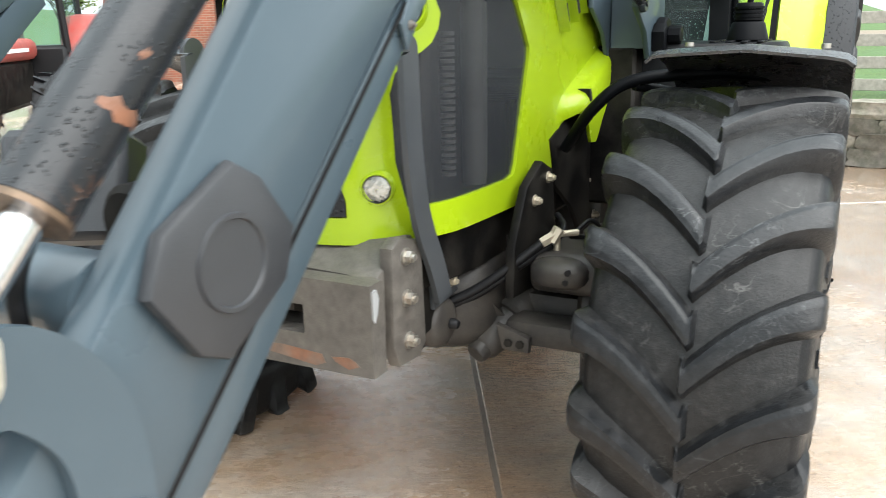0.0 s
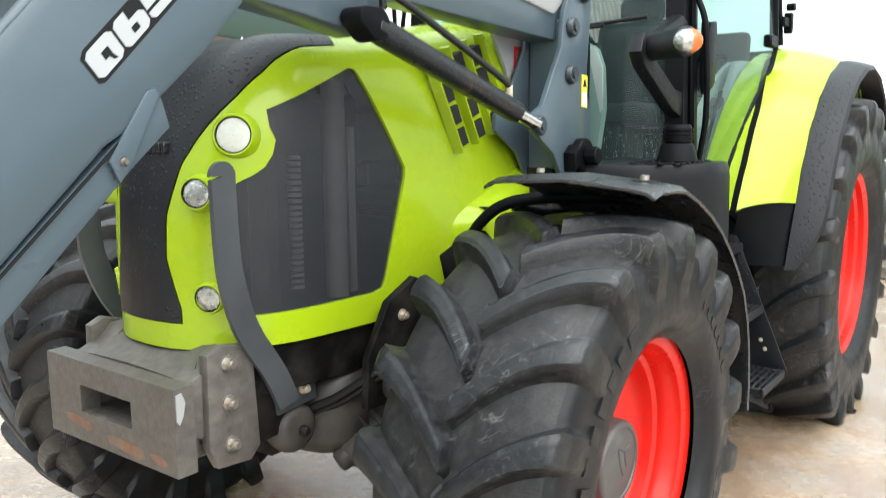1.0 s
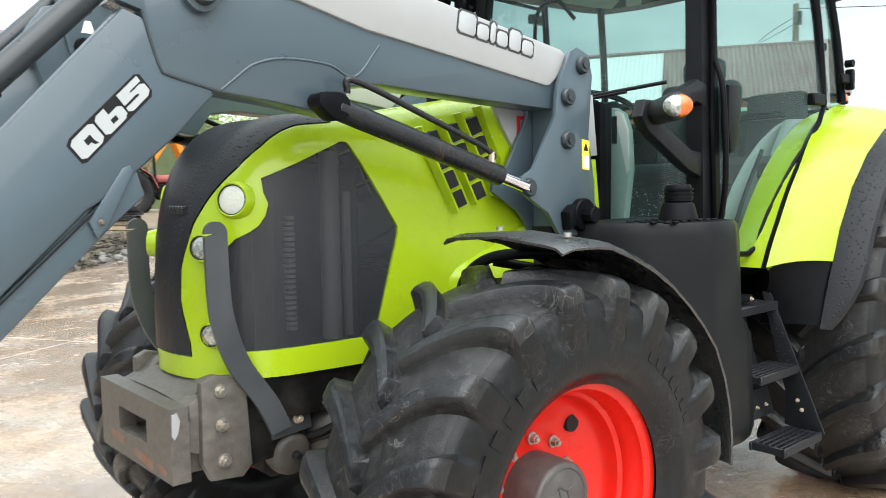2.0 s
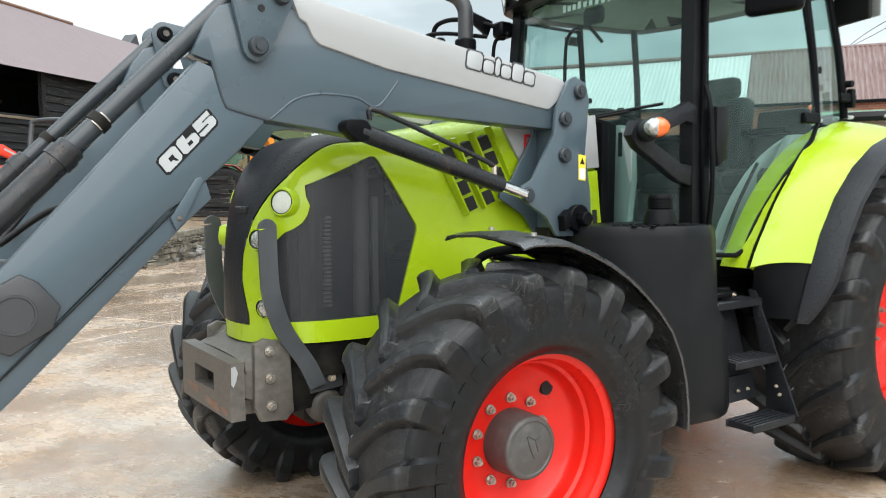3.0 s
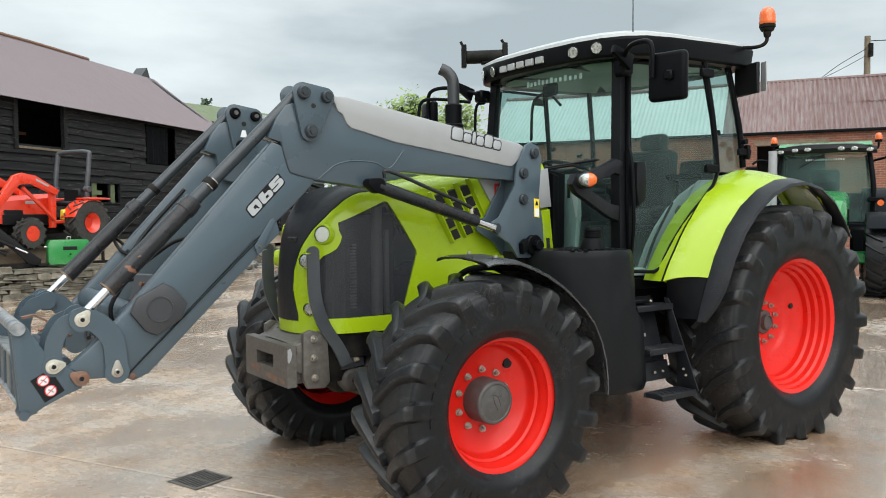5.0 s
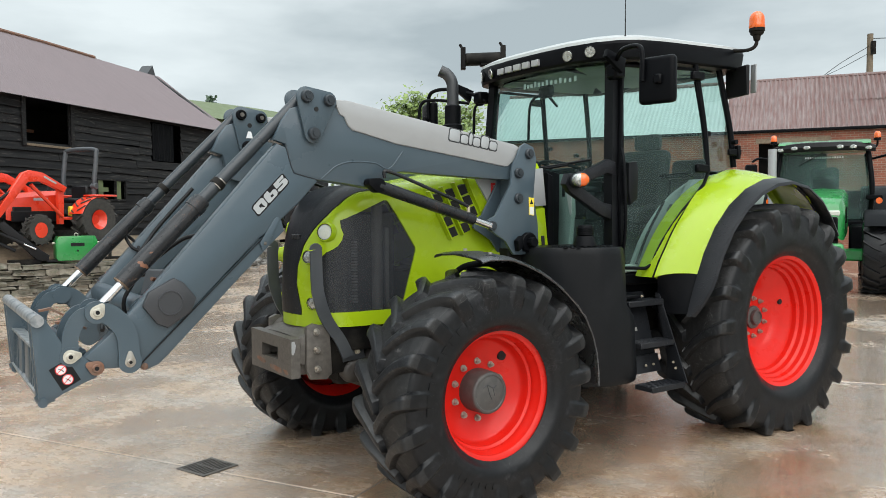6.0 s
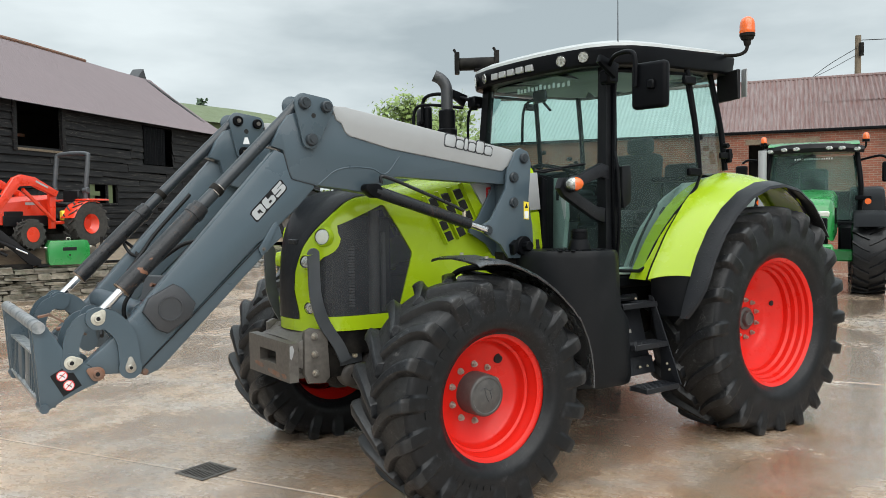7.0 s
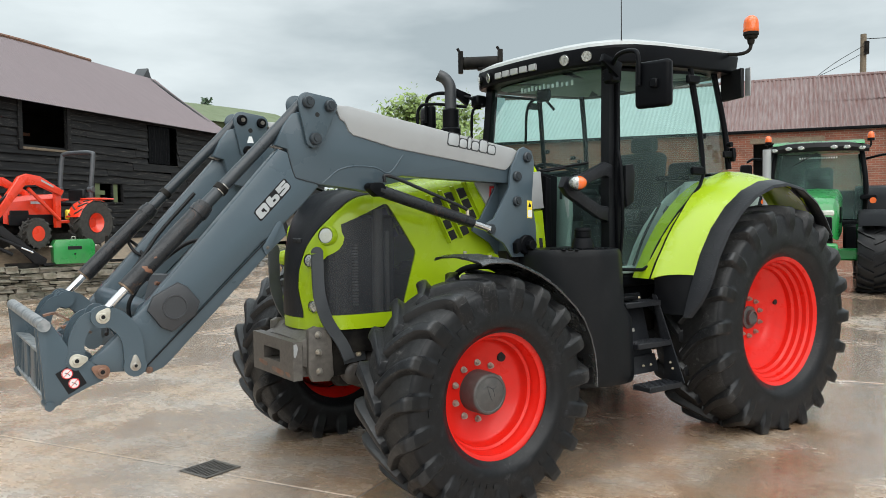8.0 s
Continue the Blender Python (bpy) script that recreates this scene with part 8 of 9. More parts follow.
# added black sheet: the doorways' inner shade as plain colour
gb = box(bmesh.new(), (0.3, 2.2, 0), (QL - 0.3, 2.3, QE))
piece("inside_wall", finish(gb, "inside_wall", DARKHOLE, 0), QM, shed)
gb = box(bmesh.new(), (2.5, -0.02, 3.85), (4.8, 0.1, 4.02), 0.01)
piece("lintel", finish(gb, "lintel", OLDWOOD, 0), QM, shed)
gb = box(bmesh.new(), (0.2, -0.16, QE - 0.08), (QL, -0.02, QE + 0.02), 0.02)
piece("gutter", finish(gb, "gutter", BLACK, 0), QM, shed)
local_sheet("roof", corrugated(bmesh.new(), 5.8, QL, (-0.05, QE + 0.005), (3.0, QR + 0.005), 0.15, 0.022, 0.02, 0.15), PALEROOF, "pale fibre sheet roof", shed, QM)
local_sheet("roof", corrugated(bmesh.new(), 0.15, 5.8, (-0.05, QE), (1.50, (QE + QR) / 2 + 0.017), 0.15, 0.034, 0.02, 0.15), ROOFRED, "worn red corrugated roof", shed, QM)
local_sheet("roof", corrugated(bmesh.new(), 0.15, 5.8, (1.475, (QE + QR) / 2 + 0.025), (3.0, QR + 0.025), 0.15, 0.034, 0.02, 0.10), ROOFRED, "", shed, QM)
local_sheet("roof", corrugated(bmesh.new(), 0.15, QL, (6.05, QE), (3.0, QR), 0.15, 0.022, 0.02, 0.15), ROOFRED, "", shed, QM)
gb = hose(bmesh.new(), [(0.1, 3.0, QR + 0.03), (QL, 3.0, QR + 0.03)], 0.08, 8, False)
piece("ridge_cap", finish(gb, "ridge_cap", ROOFRED), QM, shed)

# power pole and its wires
pole = root("power_pole", (32.05, 13.35, 0), "weathered wooden power pole carrying wires", "pole")
part("pole_shaft", rod(bmesh.new(), (32.05, 13.35, -0.05), (32.05, 13.35, 9.1), 0.16, 0.12, 14), OLDWOOD, pole)
bm = rod(bmesh.new(), (31.95, 13.15, 8.2), (31.95, 13.15, 8.75), 0.10, seg=12)
part("insulator", bm, CHASSIS, pole)
bm = bmesh.new()
hose(bm, [(32.05, 13.35, 8.9), (37, 8, 8.9), (48, -4, 9.4)], 0.018, 5)
hose(bm, [(32.05, 13.35, 8.6), (29.5, 13.2, 7.6), (26.5, 12.5, 6.5)], 0.014, 5)
hose(bm, [(32.05, 13.35, 8.3), (30, 14, 7.3), (28, 15.5, 6.3)], 0.012, 5)
part("wire", bm, INK, pole)


# ---- trees ----
def tree(at, height, spread, seed, material, label, leaves=6000, trunk=0.16):
    rnd = random.Random(seed)
    base = root("tree", at, label, "tree", "trees behind the yard")
    at = Vector(at)
    bm = bmesh.new()
    tips = []
    rod(bm, at - Vector((0, 0, 0.1)), at + Vector((0, 0, height * 0.45)), trunk, trunk * 0.6, 10)
    for k in range(16):
        a = k * 2.4
        z0 = height * rnd.uniform(0.25, 0.5)
        p0 = at + Vector((0, 0, z0))
        up = rnd.uniform(0.3, 0.55) * height
        rr = spread * rnd.uniform(0.35, 1.0)
        p1 = p0 + Vector((math.cos(a) * rr * 0.55, math.sin(a) * rr * 0.55, up * 0.5))
        p2 = p0 + Vector((math.cos(a) * rr, math.sin(a) * rr, up))
        hose(bm, [p0, p1, p2], trunk * 0.16, 5)
        tips += [p1.lerp(p2, t) for t in (0.2, 0.5, 0.8, 1.0, 1.1)]
    part("trunk", bm, BARK, base)
    bm = bmesh.new()
    for k in range(leaves):
        c = tips[rnd.randrange(len(tips))] + Vector((rnd.gauss(0, 1), rnd.gauss(0, 1), rnd.gauss(0, 0.8))) * spread * 0.17
        u = Vector((rnd.gauss(0, 1), rnd.gauss(0, 1), rnd.gauss(0, 1))).normalized()
        v = u.orthogonal().normalized()
        s = rnd.uniform(0.05, 0.12) * height / 7
        q = [bm.verts.new(c + u * s * 1.4), bm.verts.new(c + v * s), bm.verts.new(c - u * s * 1.4), bm.verts.new(c - v * s)]
        bm.faces.new(q)
    crown = part("crown", bm, material, base, smooth=0)
    crown["kind"] = "stuff"
    return base


tree((18.9, 29.7, 0), 7.3, 1.9, 1, LEAF, "light green young leafy tree behind the loader")
tree((21.3, 31.0, 0), 6.9, 2.5, 2, LEAF, "light green leafy tree behind the cab")
tree((25.0, 33.0, 0), 6.5, 2.9, 8, LEAF, "light green leafy tree beside the shed")
tree((20.6, 36.4, 0), 6.7, 3.4, 12, LEAF, "light green bushy tree beyond the yard")
tree((16.6, 55.0, 0), 10.2, 1.1, 3, LEAFDARK, "dark conifer standing behind the barn", 3000)

# far hedge and hill, ground cover to the horizon
bm = bmesh.new()
rnd = random.Random(9)
rows = []
for k in range(121):
    a = radians(-70 + 240 * k / 120)
    r0 = 150
    hh = 3.0 + 2.0 * math.sin(k * 0.35) + 1.3 * math.sin(k * 0.93)
    rows.append([(r0 * math.cos(a), r0 * math.sin(a), -0.1), (r0 * 1.1 * math.cos(a), r0 * 1.1 * math.sin(a), hh * 0.8), (r0 * 1.35 * math.cos(a), r0 * 1.35 * math.sin(a), hh * 1.6), (r0 * 1.9 * math.cos(a), r0 * 1.9 * math.sin(a), hh * 1.4)])
sheet(bm, rows)
thing("hill", bm, GRASS, "low green hills round the farm", "hill", kind="structure")

# olive shed roof behind the barn
olive = root("olive_shed", (14.5, 39, 0), "olive green metal shed roof beyond the barn", "shed")
om = Matrix.Translation((14.5, 39, 0)) @ Matrix.Rotation(radians(25), 4, "Z")
ob_ = box(bmesh.new(), (-4, 0, 0), (5, 8, 6.65))
piece("wall", finish(ob_, "wall", OLIVE, 0), om, olive)
local_sheet("roof", corrugated(bmesh.new(), -4.2, 6.4, (-0.2, 6.65), (4.0, 8.2), 0.2, 0.02, 0.0, 0.1), OLIVE, "olive sheet roof", olive, om)
local_sheet("roof", corrugated(bmesh.new(), -4.2, 6.4, (8.2, 6.65), (4.0, 8.2), 0.2, 0.02, 0.0, 0.1), OLIVE, "", olive, om)


# ---- other machines in the yard ----
def simple_wheel(parent, c, r, w, rim_r, rim_mat, side, lugs=18, tyre_mat=None):
    """A smaller wheel in local axes: axle along y."""
    bm = bmesh.new()
    turned(bm, [(w * 0.1, 0.02), (w * 0.1, rim_r * 0.5), (w * 0.3, rim_r * 0.8), (w * 0.42, rim_r * 0.95), (w * 0.46, rim_r)], c, 32, side)
    wheel = part("wheel", bm, rim_mat, parent)
    bm = bmesh.new()
    h = r - rim_r
    prof = [(-w * 0.42, rim_r), (-w * 0.5, rim_r + 0.4 * h), (-w * 0.47, rim_r + 0.8 * h), (-w * 0.38, r - 0.04), (0, r - 0.035)]
    turned(bm, prof + [(-y, q) for y, q in prof[-2::-1]], c, 40, 1)
    for row in (-1, 1):
        for k in range(lugs):
            a0 = 2 * math.pi * (k + (0.5 if row > 0 else 0)) / lugs
            st = []
            for yy, da in ((0.0, 0), (0.25, 0.10), (0.49, 0.24)):
                ring = []
                for rr, dw in ((r - 0.05, -0.035), (r, -0.025), (r, 0.025), (r - 0.05, 0.035)):
                    a = math.pi - (a0 + da + dw * 0.7 / r)
                    ring.append(bm.verts.new((c[0] + rr * math.cos(a), c[1] + row * w * yy, c[2] + rr * math.sin(a))))
                st.append(ring)
            for p, q in zip(st, st[1:]):
                for j in range(3):
                    bm.faces.new((p[j], p[j + 1], q[j + 1], q[j]))
            bm.faces.new(st[-1][::-1])
    part("tyre", bm, tyre_mat or RUBBER, wheel, smooth=35)
    return wheel


def place(thing_root, m):
    """Turns a thing that was built at the origin to its place."""
    thing_root.matrix_basis = m


# large green tractor behind: local x points to its rear, like the lime one
green = root("green_tractor", (0, 0, 0), "large green tractor facing the yard beside the brick shed", "tractor")
for s in (-1, 1):
    simple_wheel(green, (0, s * 0.98, 0.72), 0.72, 0.56, 0.40, mat("pale_yellow_rim", (0.6, 0.45, 0.05), 0.4), s, 20)
    simple_wheel(green, (2.9, s * 1.02, 0.95), 0.95, 0.68, 0.52, YELLOW, s, 22)
    bm = arc_guard((0, 0, 0.72), [(40, 0.84, 0), (60, 0.84, 0), (80, 0.84, 0), (100, 0.84, 0), (120, 0.84, 0), (140, 0.84, 0), (160, 0.84, 0)], s * 0.72, s * 1.26, 0.02, 0.01)
    part("mudguard", bm, BLACK, green)
    bm = arc_guard((2.9, 0, 0.95), [(10, 1.1, 0), (30, 1.1, 0), (50, 1.1, 0), (70, 1.1, 0), (90, 1.1, 0), (110, 1.1, 0), (130, 1.1, 0)], s * 0.70, s * 1.36, 0.05, 0.012)
    part("rear_mudguard", bm, BLACK, green)
bm = bmesh.new()
rows = []
for x, w, zt, zb in ((-0.75, 0.30, 1.45, 1.05), (-0.70, 0.36, 1.62, 1.0), (-0.5, 0.40, 1.76, 1.0), (0.2, 0.43, 1.86, 1.05), (1.3, 0.46, 1.98, 1.1)):
    rows.append([(x, -w, zb), (x, -w, zt - 0.15), (x, -w * 0.85, zt - 0.03), (x, 0, zt), (x, w * 0.85, zt - 0.03), (x, w, zt - 0.15), (x, w, zb)])
sheet(bm, rows)
hood = part("bonnet", bm, TARGREEN, green, "glossy green bonnet")
part("nose_grille", box(bmesh.new(), (-0.78, -0.30, 1.02), (-0.70, 0.30, 1.42), 0.02), BLACK, hood)
for s in (-1, 1):
    part("headlight", box(bmesh.new(), (-0.75, s * 0.22 - 0.11, 1.44), (-0.68, s * 0.22 + 0.11, 1.54), 0.02), LAMPGLASS, hood)
    part("hood_vent", box(bmesh.new(), (-0.1, s * 0.40 - 0.05, 1.30), (0.7, s * 0.40 + 0.05, 1.60), 0.01), BLACK, hood)
bm = box(bmesh.new(), (-0.7, -0.28, 0.50), (3.2, 0.28, 1.15), 0.04)
part("chassis", bm, CHASSIS, green)
part("axle", box(bmesh.new(), (-0.15, -0.75, 0.60), (0.15, 0.75, 0.82), 0.03), TARGREEN, green)
part("front_weight", box(bmesh.new(), (-1.05, -0.40, 0.55), (-0.70, 0.40, 0.95), 0.04), TARGREEN, green)
for s in (-1, 1):
    part("linkage_arm", box(bmesh.new(), (-1.25, s * 0.32 - 0.04, 0.50), (-0.5, s * 0.32 + 0.04, 0.62), 0.02), TARGREEN, green)
    part("tank", box(bmesh.new(), (0.95, s * 0.70 - 0.22, 0.55), (1.75, s * 0.70 + 0.22, 1.25), 0.05), BLACK, green)
cabg = part("cab", box(bmesh.new(), (1.35, -0.80, 1.20), (2.95, 0.80, 1.32), 0.02), BLACK, green, "glazed black cab")
for s in (-1, 1):
    for x0, x1 in ((1.40, 1.30), (2.85, 2.95)):
        part("cab_post", hose(bmesh.new(), [(x0, s * 0.85, 1.3), (x1, s * 0.88, 2.0), (x0, s * 0.80, 2.75)], 0.05), BLACK, cabg)
    bm = sheet(bmesh.new(), [[(1.42, s * 0.86, 1.32), (2.85, s * 0.86, 1.32)], [(1.42, s * 0.80, 2.72), (2.85, s * 0.80, 2.72)]])
    part("side_glass", bm, DRYGLASS, cabg).visible_shadow = False
    bm = bmesh.new()
    turned_dome = [[(1.75 + r * math.cos(a), s * 0.97 + r * math.sin(a), z) for a in [2 * math.pi * k / 20 for k in range(21)]] for z, r in ((2.99, 0.066), (3.05, 0.066), (3.10, 0.055), (3.125, 0.03), (3.13, 0.001))]
    part("beacon", sheet(bm, turned_dome), AMBER, cabg, "orange beacon")
    part("beacon_base", rod(bmesh.new(), (1.75, s * 0.97, 2.94), (1.75, s * 0.97, 2.995), 0.07, seg=18), BLACK, cabg)
    part("beacon_arm", hose(bmesh.new(), [(1.75, s * 0.80, 2.80), (1.75, s * 0.93, 2.81), (1.75, s * 0.97, 2.86), (1.75, s * 0.97, 2.95)], 0.02, 8), CHASSIS, cabg)
    part("mirror_arm", hose(bmesh.new(), [(1.40, s * 0.85, 2.55), (1.25, s * 1.2, 2.62), (1.2, s * 1.35, 2.55)], 0.025), BLACK, cabg)
    part("mirror_head", box(bmesh.new(), (1.14, s * 1.36 - 0.12, 2.10), (1.22, s * 1.36 + 0.12, 2.50), 0.03), BLACK, cabg)
    part("indicator", rod(bmesh.new(), (1.2, s * 1.0, 1.72), (1.1, s * 1.0, 1.72), 0.06, seg=16), AMBER, cabg)
    part("lamp_arm", box(bmesh.new(), (1.18, s * 0.92 - 0.15, 1.74), (1.30, s * 0.92 + 0.15, 1.84), 0.02), BLACK, cabg)
bm = sheet(bmesh.new(), [[(1.40, -0.86, 1.35), (1.18, 0, 1.35), (1.40, 0.86, 1.35)], [(1.42, -0.80, 2.72), (1.22, 0, 2.72), (1.42, 0.80, 2.72)]])
part("windscreen", bm, DRYGLASS, cabg).visible_shadow = False
bm = sheet(bmesh.new(), [[(2.9, -0.86, 1.35), (2.9, 0.86, 1.35)], [(2.85, -0.80, 2.72), (2.85, 0.80, 2.72)]])
part("rear_glass", bm, DRYGLASS, cabg).visible_shadow = False
bm = prism(bmesh.new(), [(1.16, 2.86), (1.22, 2.895), (1.6, 2.965), (2.8, 2.95), (3.0, 2.86), (3.0, 2.78)], -0.85, 0.85, 0.03)
roofg = part("roof", bm, TARGREEN, cabg, "green roof")
rows = []
for k in range(17):
    f = k / 8 - 1
    x, top, low = 1.05 + 0.16 * f * f, 2.89 - 0.075 * f ** 4, 2.72 - 0.03 * f ** 4
    rows.append([(x + 0.12, 0.93 * f, top + 0.02), (x + 0.02, 0.93 * f, top), (x - 0.01, 0.93 * f, (top + low) / 2), (x + 0.03, 0.93 * f, low), (x + 0.14, 0.93 * f, low + 0.02)])
part("visor", sheet(bmesh.new(), rows, 0.012), INK, roofg, "bowed black visor")
seatg = part("seat", box(bmesh.new(), (2.0, -0.30, 1.32), (2.5, 0.30, 1.85), 0.06), SEATCLOTH, cabg)
part("backrest", box(bmesh.new(), (2.42, -0.28, 1.80), (2.56, 0.28, 2.45), 0.06), SEATCLOTH, seatg)
part("dashboard", box(bmesh.new(), (1.36, -0.30, 1.32), (1.62, 0.30, 1.95), 0.05), BLACK, cabg)
part("rear_wall", box(bmesh.new(), (2.78, -0.78, 1.32), (2.84, 0.78, 1.95), 0.02), BLACK, cabg)
for k in range(6):
    y = (-0.80, -0.53, -0.30, 0.30, 0.53, 0.80)[k]
    x, z = 1.05 + 0.16 * (y / 0.93) ** 2, 2.795 - 0.05 * (y / 0.93) ** 4
    bm = rod(bmesh.new(), (0, 0, 0), (-0.022, 0, 0), 0.05, 0.042, seg=20, bevel=0.006)
    bm.transform(Matrix.Translation((x - 0.004, y, z)) @ Matrix.Diagonal((1, 1.35, 0.8, 1)))
    part("work_lamp", bm, CLEARLAMP, roofg)
bm = bmesh.new()
for k in range(16):
    box(bm, (1.235 + 0.1 * abs(k - 8) / 8 * 0.5, -0.36 + 0.045 * k, 2.58), (1.24 + 0.1 * abs(k - 8) / 8 * 0.5, -0.335 + 0.045 * k, 2.615))
part("window_strip", bm, WHITE, cabg, "pale plain bars on the windscreen")
part("exhaust", rod(bmesh.new(), (1.15, 0.95, 1.5), (1.15, 0.95, 2.80), 0.085, seg=18), SILVER, green, "bright upright exhaust")
part("seat", box(bmesh.new(), (2.1, -0.28, 1.5), (2.5, 0.28, 2.25), 0.06), SEATCLOTH, cabg)
part("dash", box(bmesh.new(), (1.45, -0.3, 1.4), (1.6, 0.3, 1.95), 0.04), BLACK, cabg)
part("wiper", hose(bmesh.new(), [(1.20, 0.0, 2.70), (1.20, 0.45, 2.45)], 0.012), INK, cabg)
place(green, Matrix.Translation((12.5, 4.12, 0)) @ Matrix.Rotation(math.atan2(0.447, 0.893) + radians(2), 4, "Z") @ Matrix.Scale(1.06, 4))

# small orange-red tractor with loader on the terrace: local x to its rear, origin under the rear axle
red = root("compact_tractor", (0, 0, 0), "small orange-red tractor with roll bar and loader, parked on the terrace", "tractor")
for s in (-1, 1):
    simple_wheel(red, (0, s * 0.52, 0.48), 0.48, 0.32, 0.20, REDPAINT, s, 16, OLDTYRE)
    simple_wheel(red, (-1.32, s * 0.46, 0.30), 0.30, 0.20, 0.145, REDPAINT, s, 14, OLDTYRE)
    bm = arc_guard((0, 0, 0.43), [(20, 0.50, 0), (40, 0.50, 0), (60, 0.51, 0), (80, 0.52, 0), (100, 0.53, 0), (115, 0.54, 0)], s * 0.32, s * 0.68, 0.01, 0.012)
    part("mudguard", bm, REDPAINT, red, "orange-red mudguard")
    part("mudguard_top", box(bmesh.new(), (-0.10, s * 0.52 - 0.19, 0.945), (0.46, s * 0.52 + 0.19, 0.985), 0.015), REDPAINT, red, "flat orange-red mudguard top")
    part("roll_bar_hinge", rod(bmesh.new(), (0.12, s * 0.36, 1.16), (0.12, s * 0.49, 1.16), 0.062, seg=16, bevel=0.01), DARKGREY, red, "bolted roll bar hinge")
    bm = prism(bmesh.new(), [(-0.80, 0.40), (-0.68, 0.40), (-0.66, 1.08), (-0.80, 1.12)], s * 0.36, s * 0.44, 0.01)
    part("loader_post", bm, REDPAINT, red)
    arm = [(-0.66, 1.12), (-0.72, 1.02), (-1.25, 1.22), (-1.55, 1.20), (-2.15, 0.55), (-2.28, 0.58), (-1.66, 1.36), (-1.50, 1.42), (-1.20, 1.38)]
    part("loader_arm", prism(bmesh.new(), arm, s * 0.42, s * 0.52, 0.01), REDPAINT, red, "orange-red loader arm")
    part("loader_cylinder", rod(bmesh.new(), (-0.75, s * 0.47, 0.55), (-1.45, s * 0.47, 1.15), 0.035, seg=12), REDPAINT, red)
    part("tilt_cylinder", rod(bmesh.new(), (-1.55, s * 0.47, 1.25), (-2.3, s * 0.47, 0.75), 0.03, seg=12), INK, red)
    part("loader_link", box(bmesh.new(), (-2.55, s * 0.47 - 0.03, 0.20), (-2.15, s * 0.47 + 0.03, 0.32), 0.01, Matrix.Rotation(radians(40), 4, "Y")), INK, red)
bm = hose(bmesh.new(), [(0.12, -0.42, 0.6), (0.12, -0.42, 1.15), (0.20, -0.42, 1.80), (0.22, -0.36, 1.91), (0.22, 0.0, 1.93), (0.22, 0.36, 1.91), (0.20, 0.42, 1.80), (0.12, 0.42, 1.15), (0.12, 0.42, 0.6)], 0.048)
part("roll_bar", bm, DARKGREY, red, "dark steel roll bar")
bm = bmesh.new()
rows = []
for x, w, zt, zb in ((-1.80, 0.22, 0.88, 0.50), (-1.72, 0.27, 0.97, 0.48), (-1.2, 0.29, 1.02, 0.48), (-0.62, 0.30, 1.06, 0.5)):
    rows.append([(x, -w, zb), (x, -w, zt - 0.08), (x, -w * 0.7, zt), (x, w * 0.7, zt), (x, w, zt - 0.08), (x, w, zb)])
sheet(bm, rows)
hood = part("bonnet", bm, REDPAINT, red, "orange-red bonnet")
part("nose_grille", box(bmesh.new(), (-1.84, -0.2, 0.52), (-1.76, 0.2, 0.86), 0.02), INK, hood)
for s in (-1, 1):
    part("hood_vent", box(bmesh.new(), (-1.70, s * 0.28 - 0.02, 0.50), (-1.30, s * 0.28 + 0.02, 0.74), 0.008), INK, hood)
for s in (-1, 1):
    part("hood_skirt", box(bmesh.new(), (-1.74, s * 0.29 - 0.015, 0.46), (-0.62, s * 0.29 + 0.015, 0.66), 0.01), INK, hood)
    part("hood_mark", box(bmesh.new(), (-1.25, s * 0.296 - 0.004, 0.86), (-0.92, s * 0.296 + 0.004, 0.91), 0.0), PALE, hood)
    part("arm_mark", prism(bmesh.new(), [(-1.20, 1.29), (-0.92, 1.17), (-0.91, 1.205), (-1.19, 1.325)], s * 0.519, s * 0.5225), PALE, red)
part("chassis", box(bmesh.new(), (-1.8, -0.18, 0.28), (0.2, 0.18, 0.55), 0.03), CHASSIS, red)
part("floor", box(bmesh.new(), (-0.65, -0.40, 0.48), (0.0, 0.40, 0.54), 0.01), REDPAINT, red)
part("seat", box(bmesh.new(), (-0.18, -0.22, 0.82), (0.18, 0.22, 0.92), 0.03), INK, red)
part("seat_back", box(bmesh.new(), (0.12, -0.22, 0.90), (0.20, 0.22, 1.18), 0.03), INK, red)
part("steering_wheel", hose(bmesh.new(), [(-0.48 + 0.14 * math.cos(a) * 0.8, 0.16 * math.sin(a), 1.15 + 0.10 * math.cos(a)) for a in [2 * math.pi * k / 16 for k in range(17)]], 0.014, 6, False), INK, red)
part("fuel_can", box(bmesh.new(), (-0.45, -0.38, 0.55), (-0.30, -0.28, 0.75), 0.02), YELLOW, red)
for s in (-1, 1):
    part("linkage", box(bmesh.new(), (0.3, s * 0.25 - 0.02, 0.35), (0.75, s * 0.25 + 0.02, 0.42), 0.008), CHASSIS, red)
place(red, Matrix.Translation((0.62, 15.2, 1.0)) @ Matrix.Rotation(radians(34), 4, "Z") @ Matrix.Scale(1.12, 4))

# implement frame lying behind the green box
frame_bar = thing("implement_frame", box(box(bmesh.new(), (0.82, 14.05, 0.66), (1.75, 14.13, 0.72), 0.01), (1.1, 14.05, 0.72), (1.16, 14.12, 1.25), 0.008), CHASSIS, "dark steel implement bar lying on the wall", "implement")

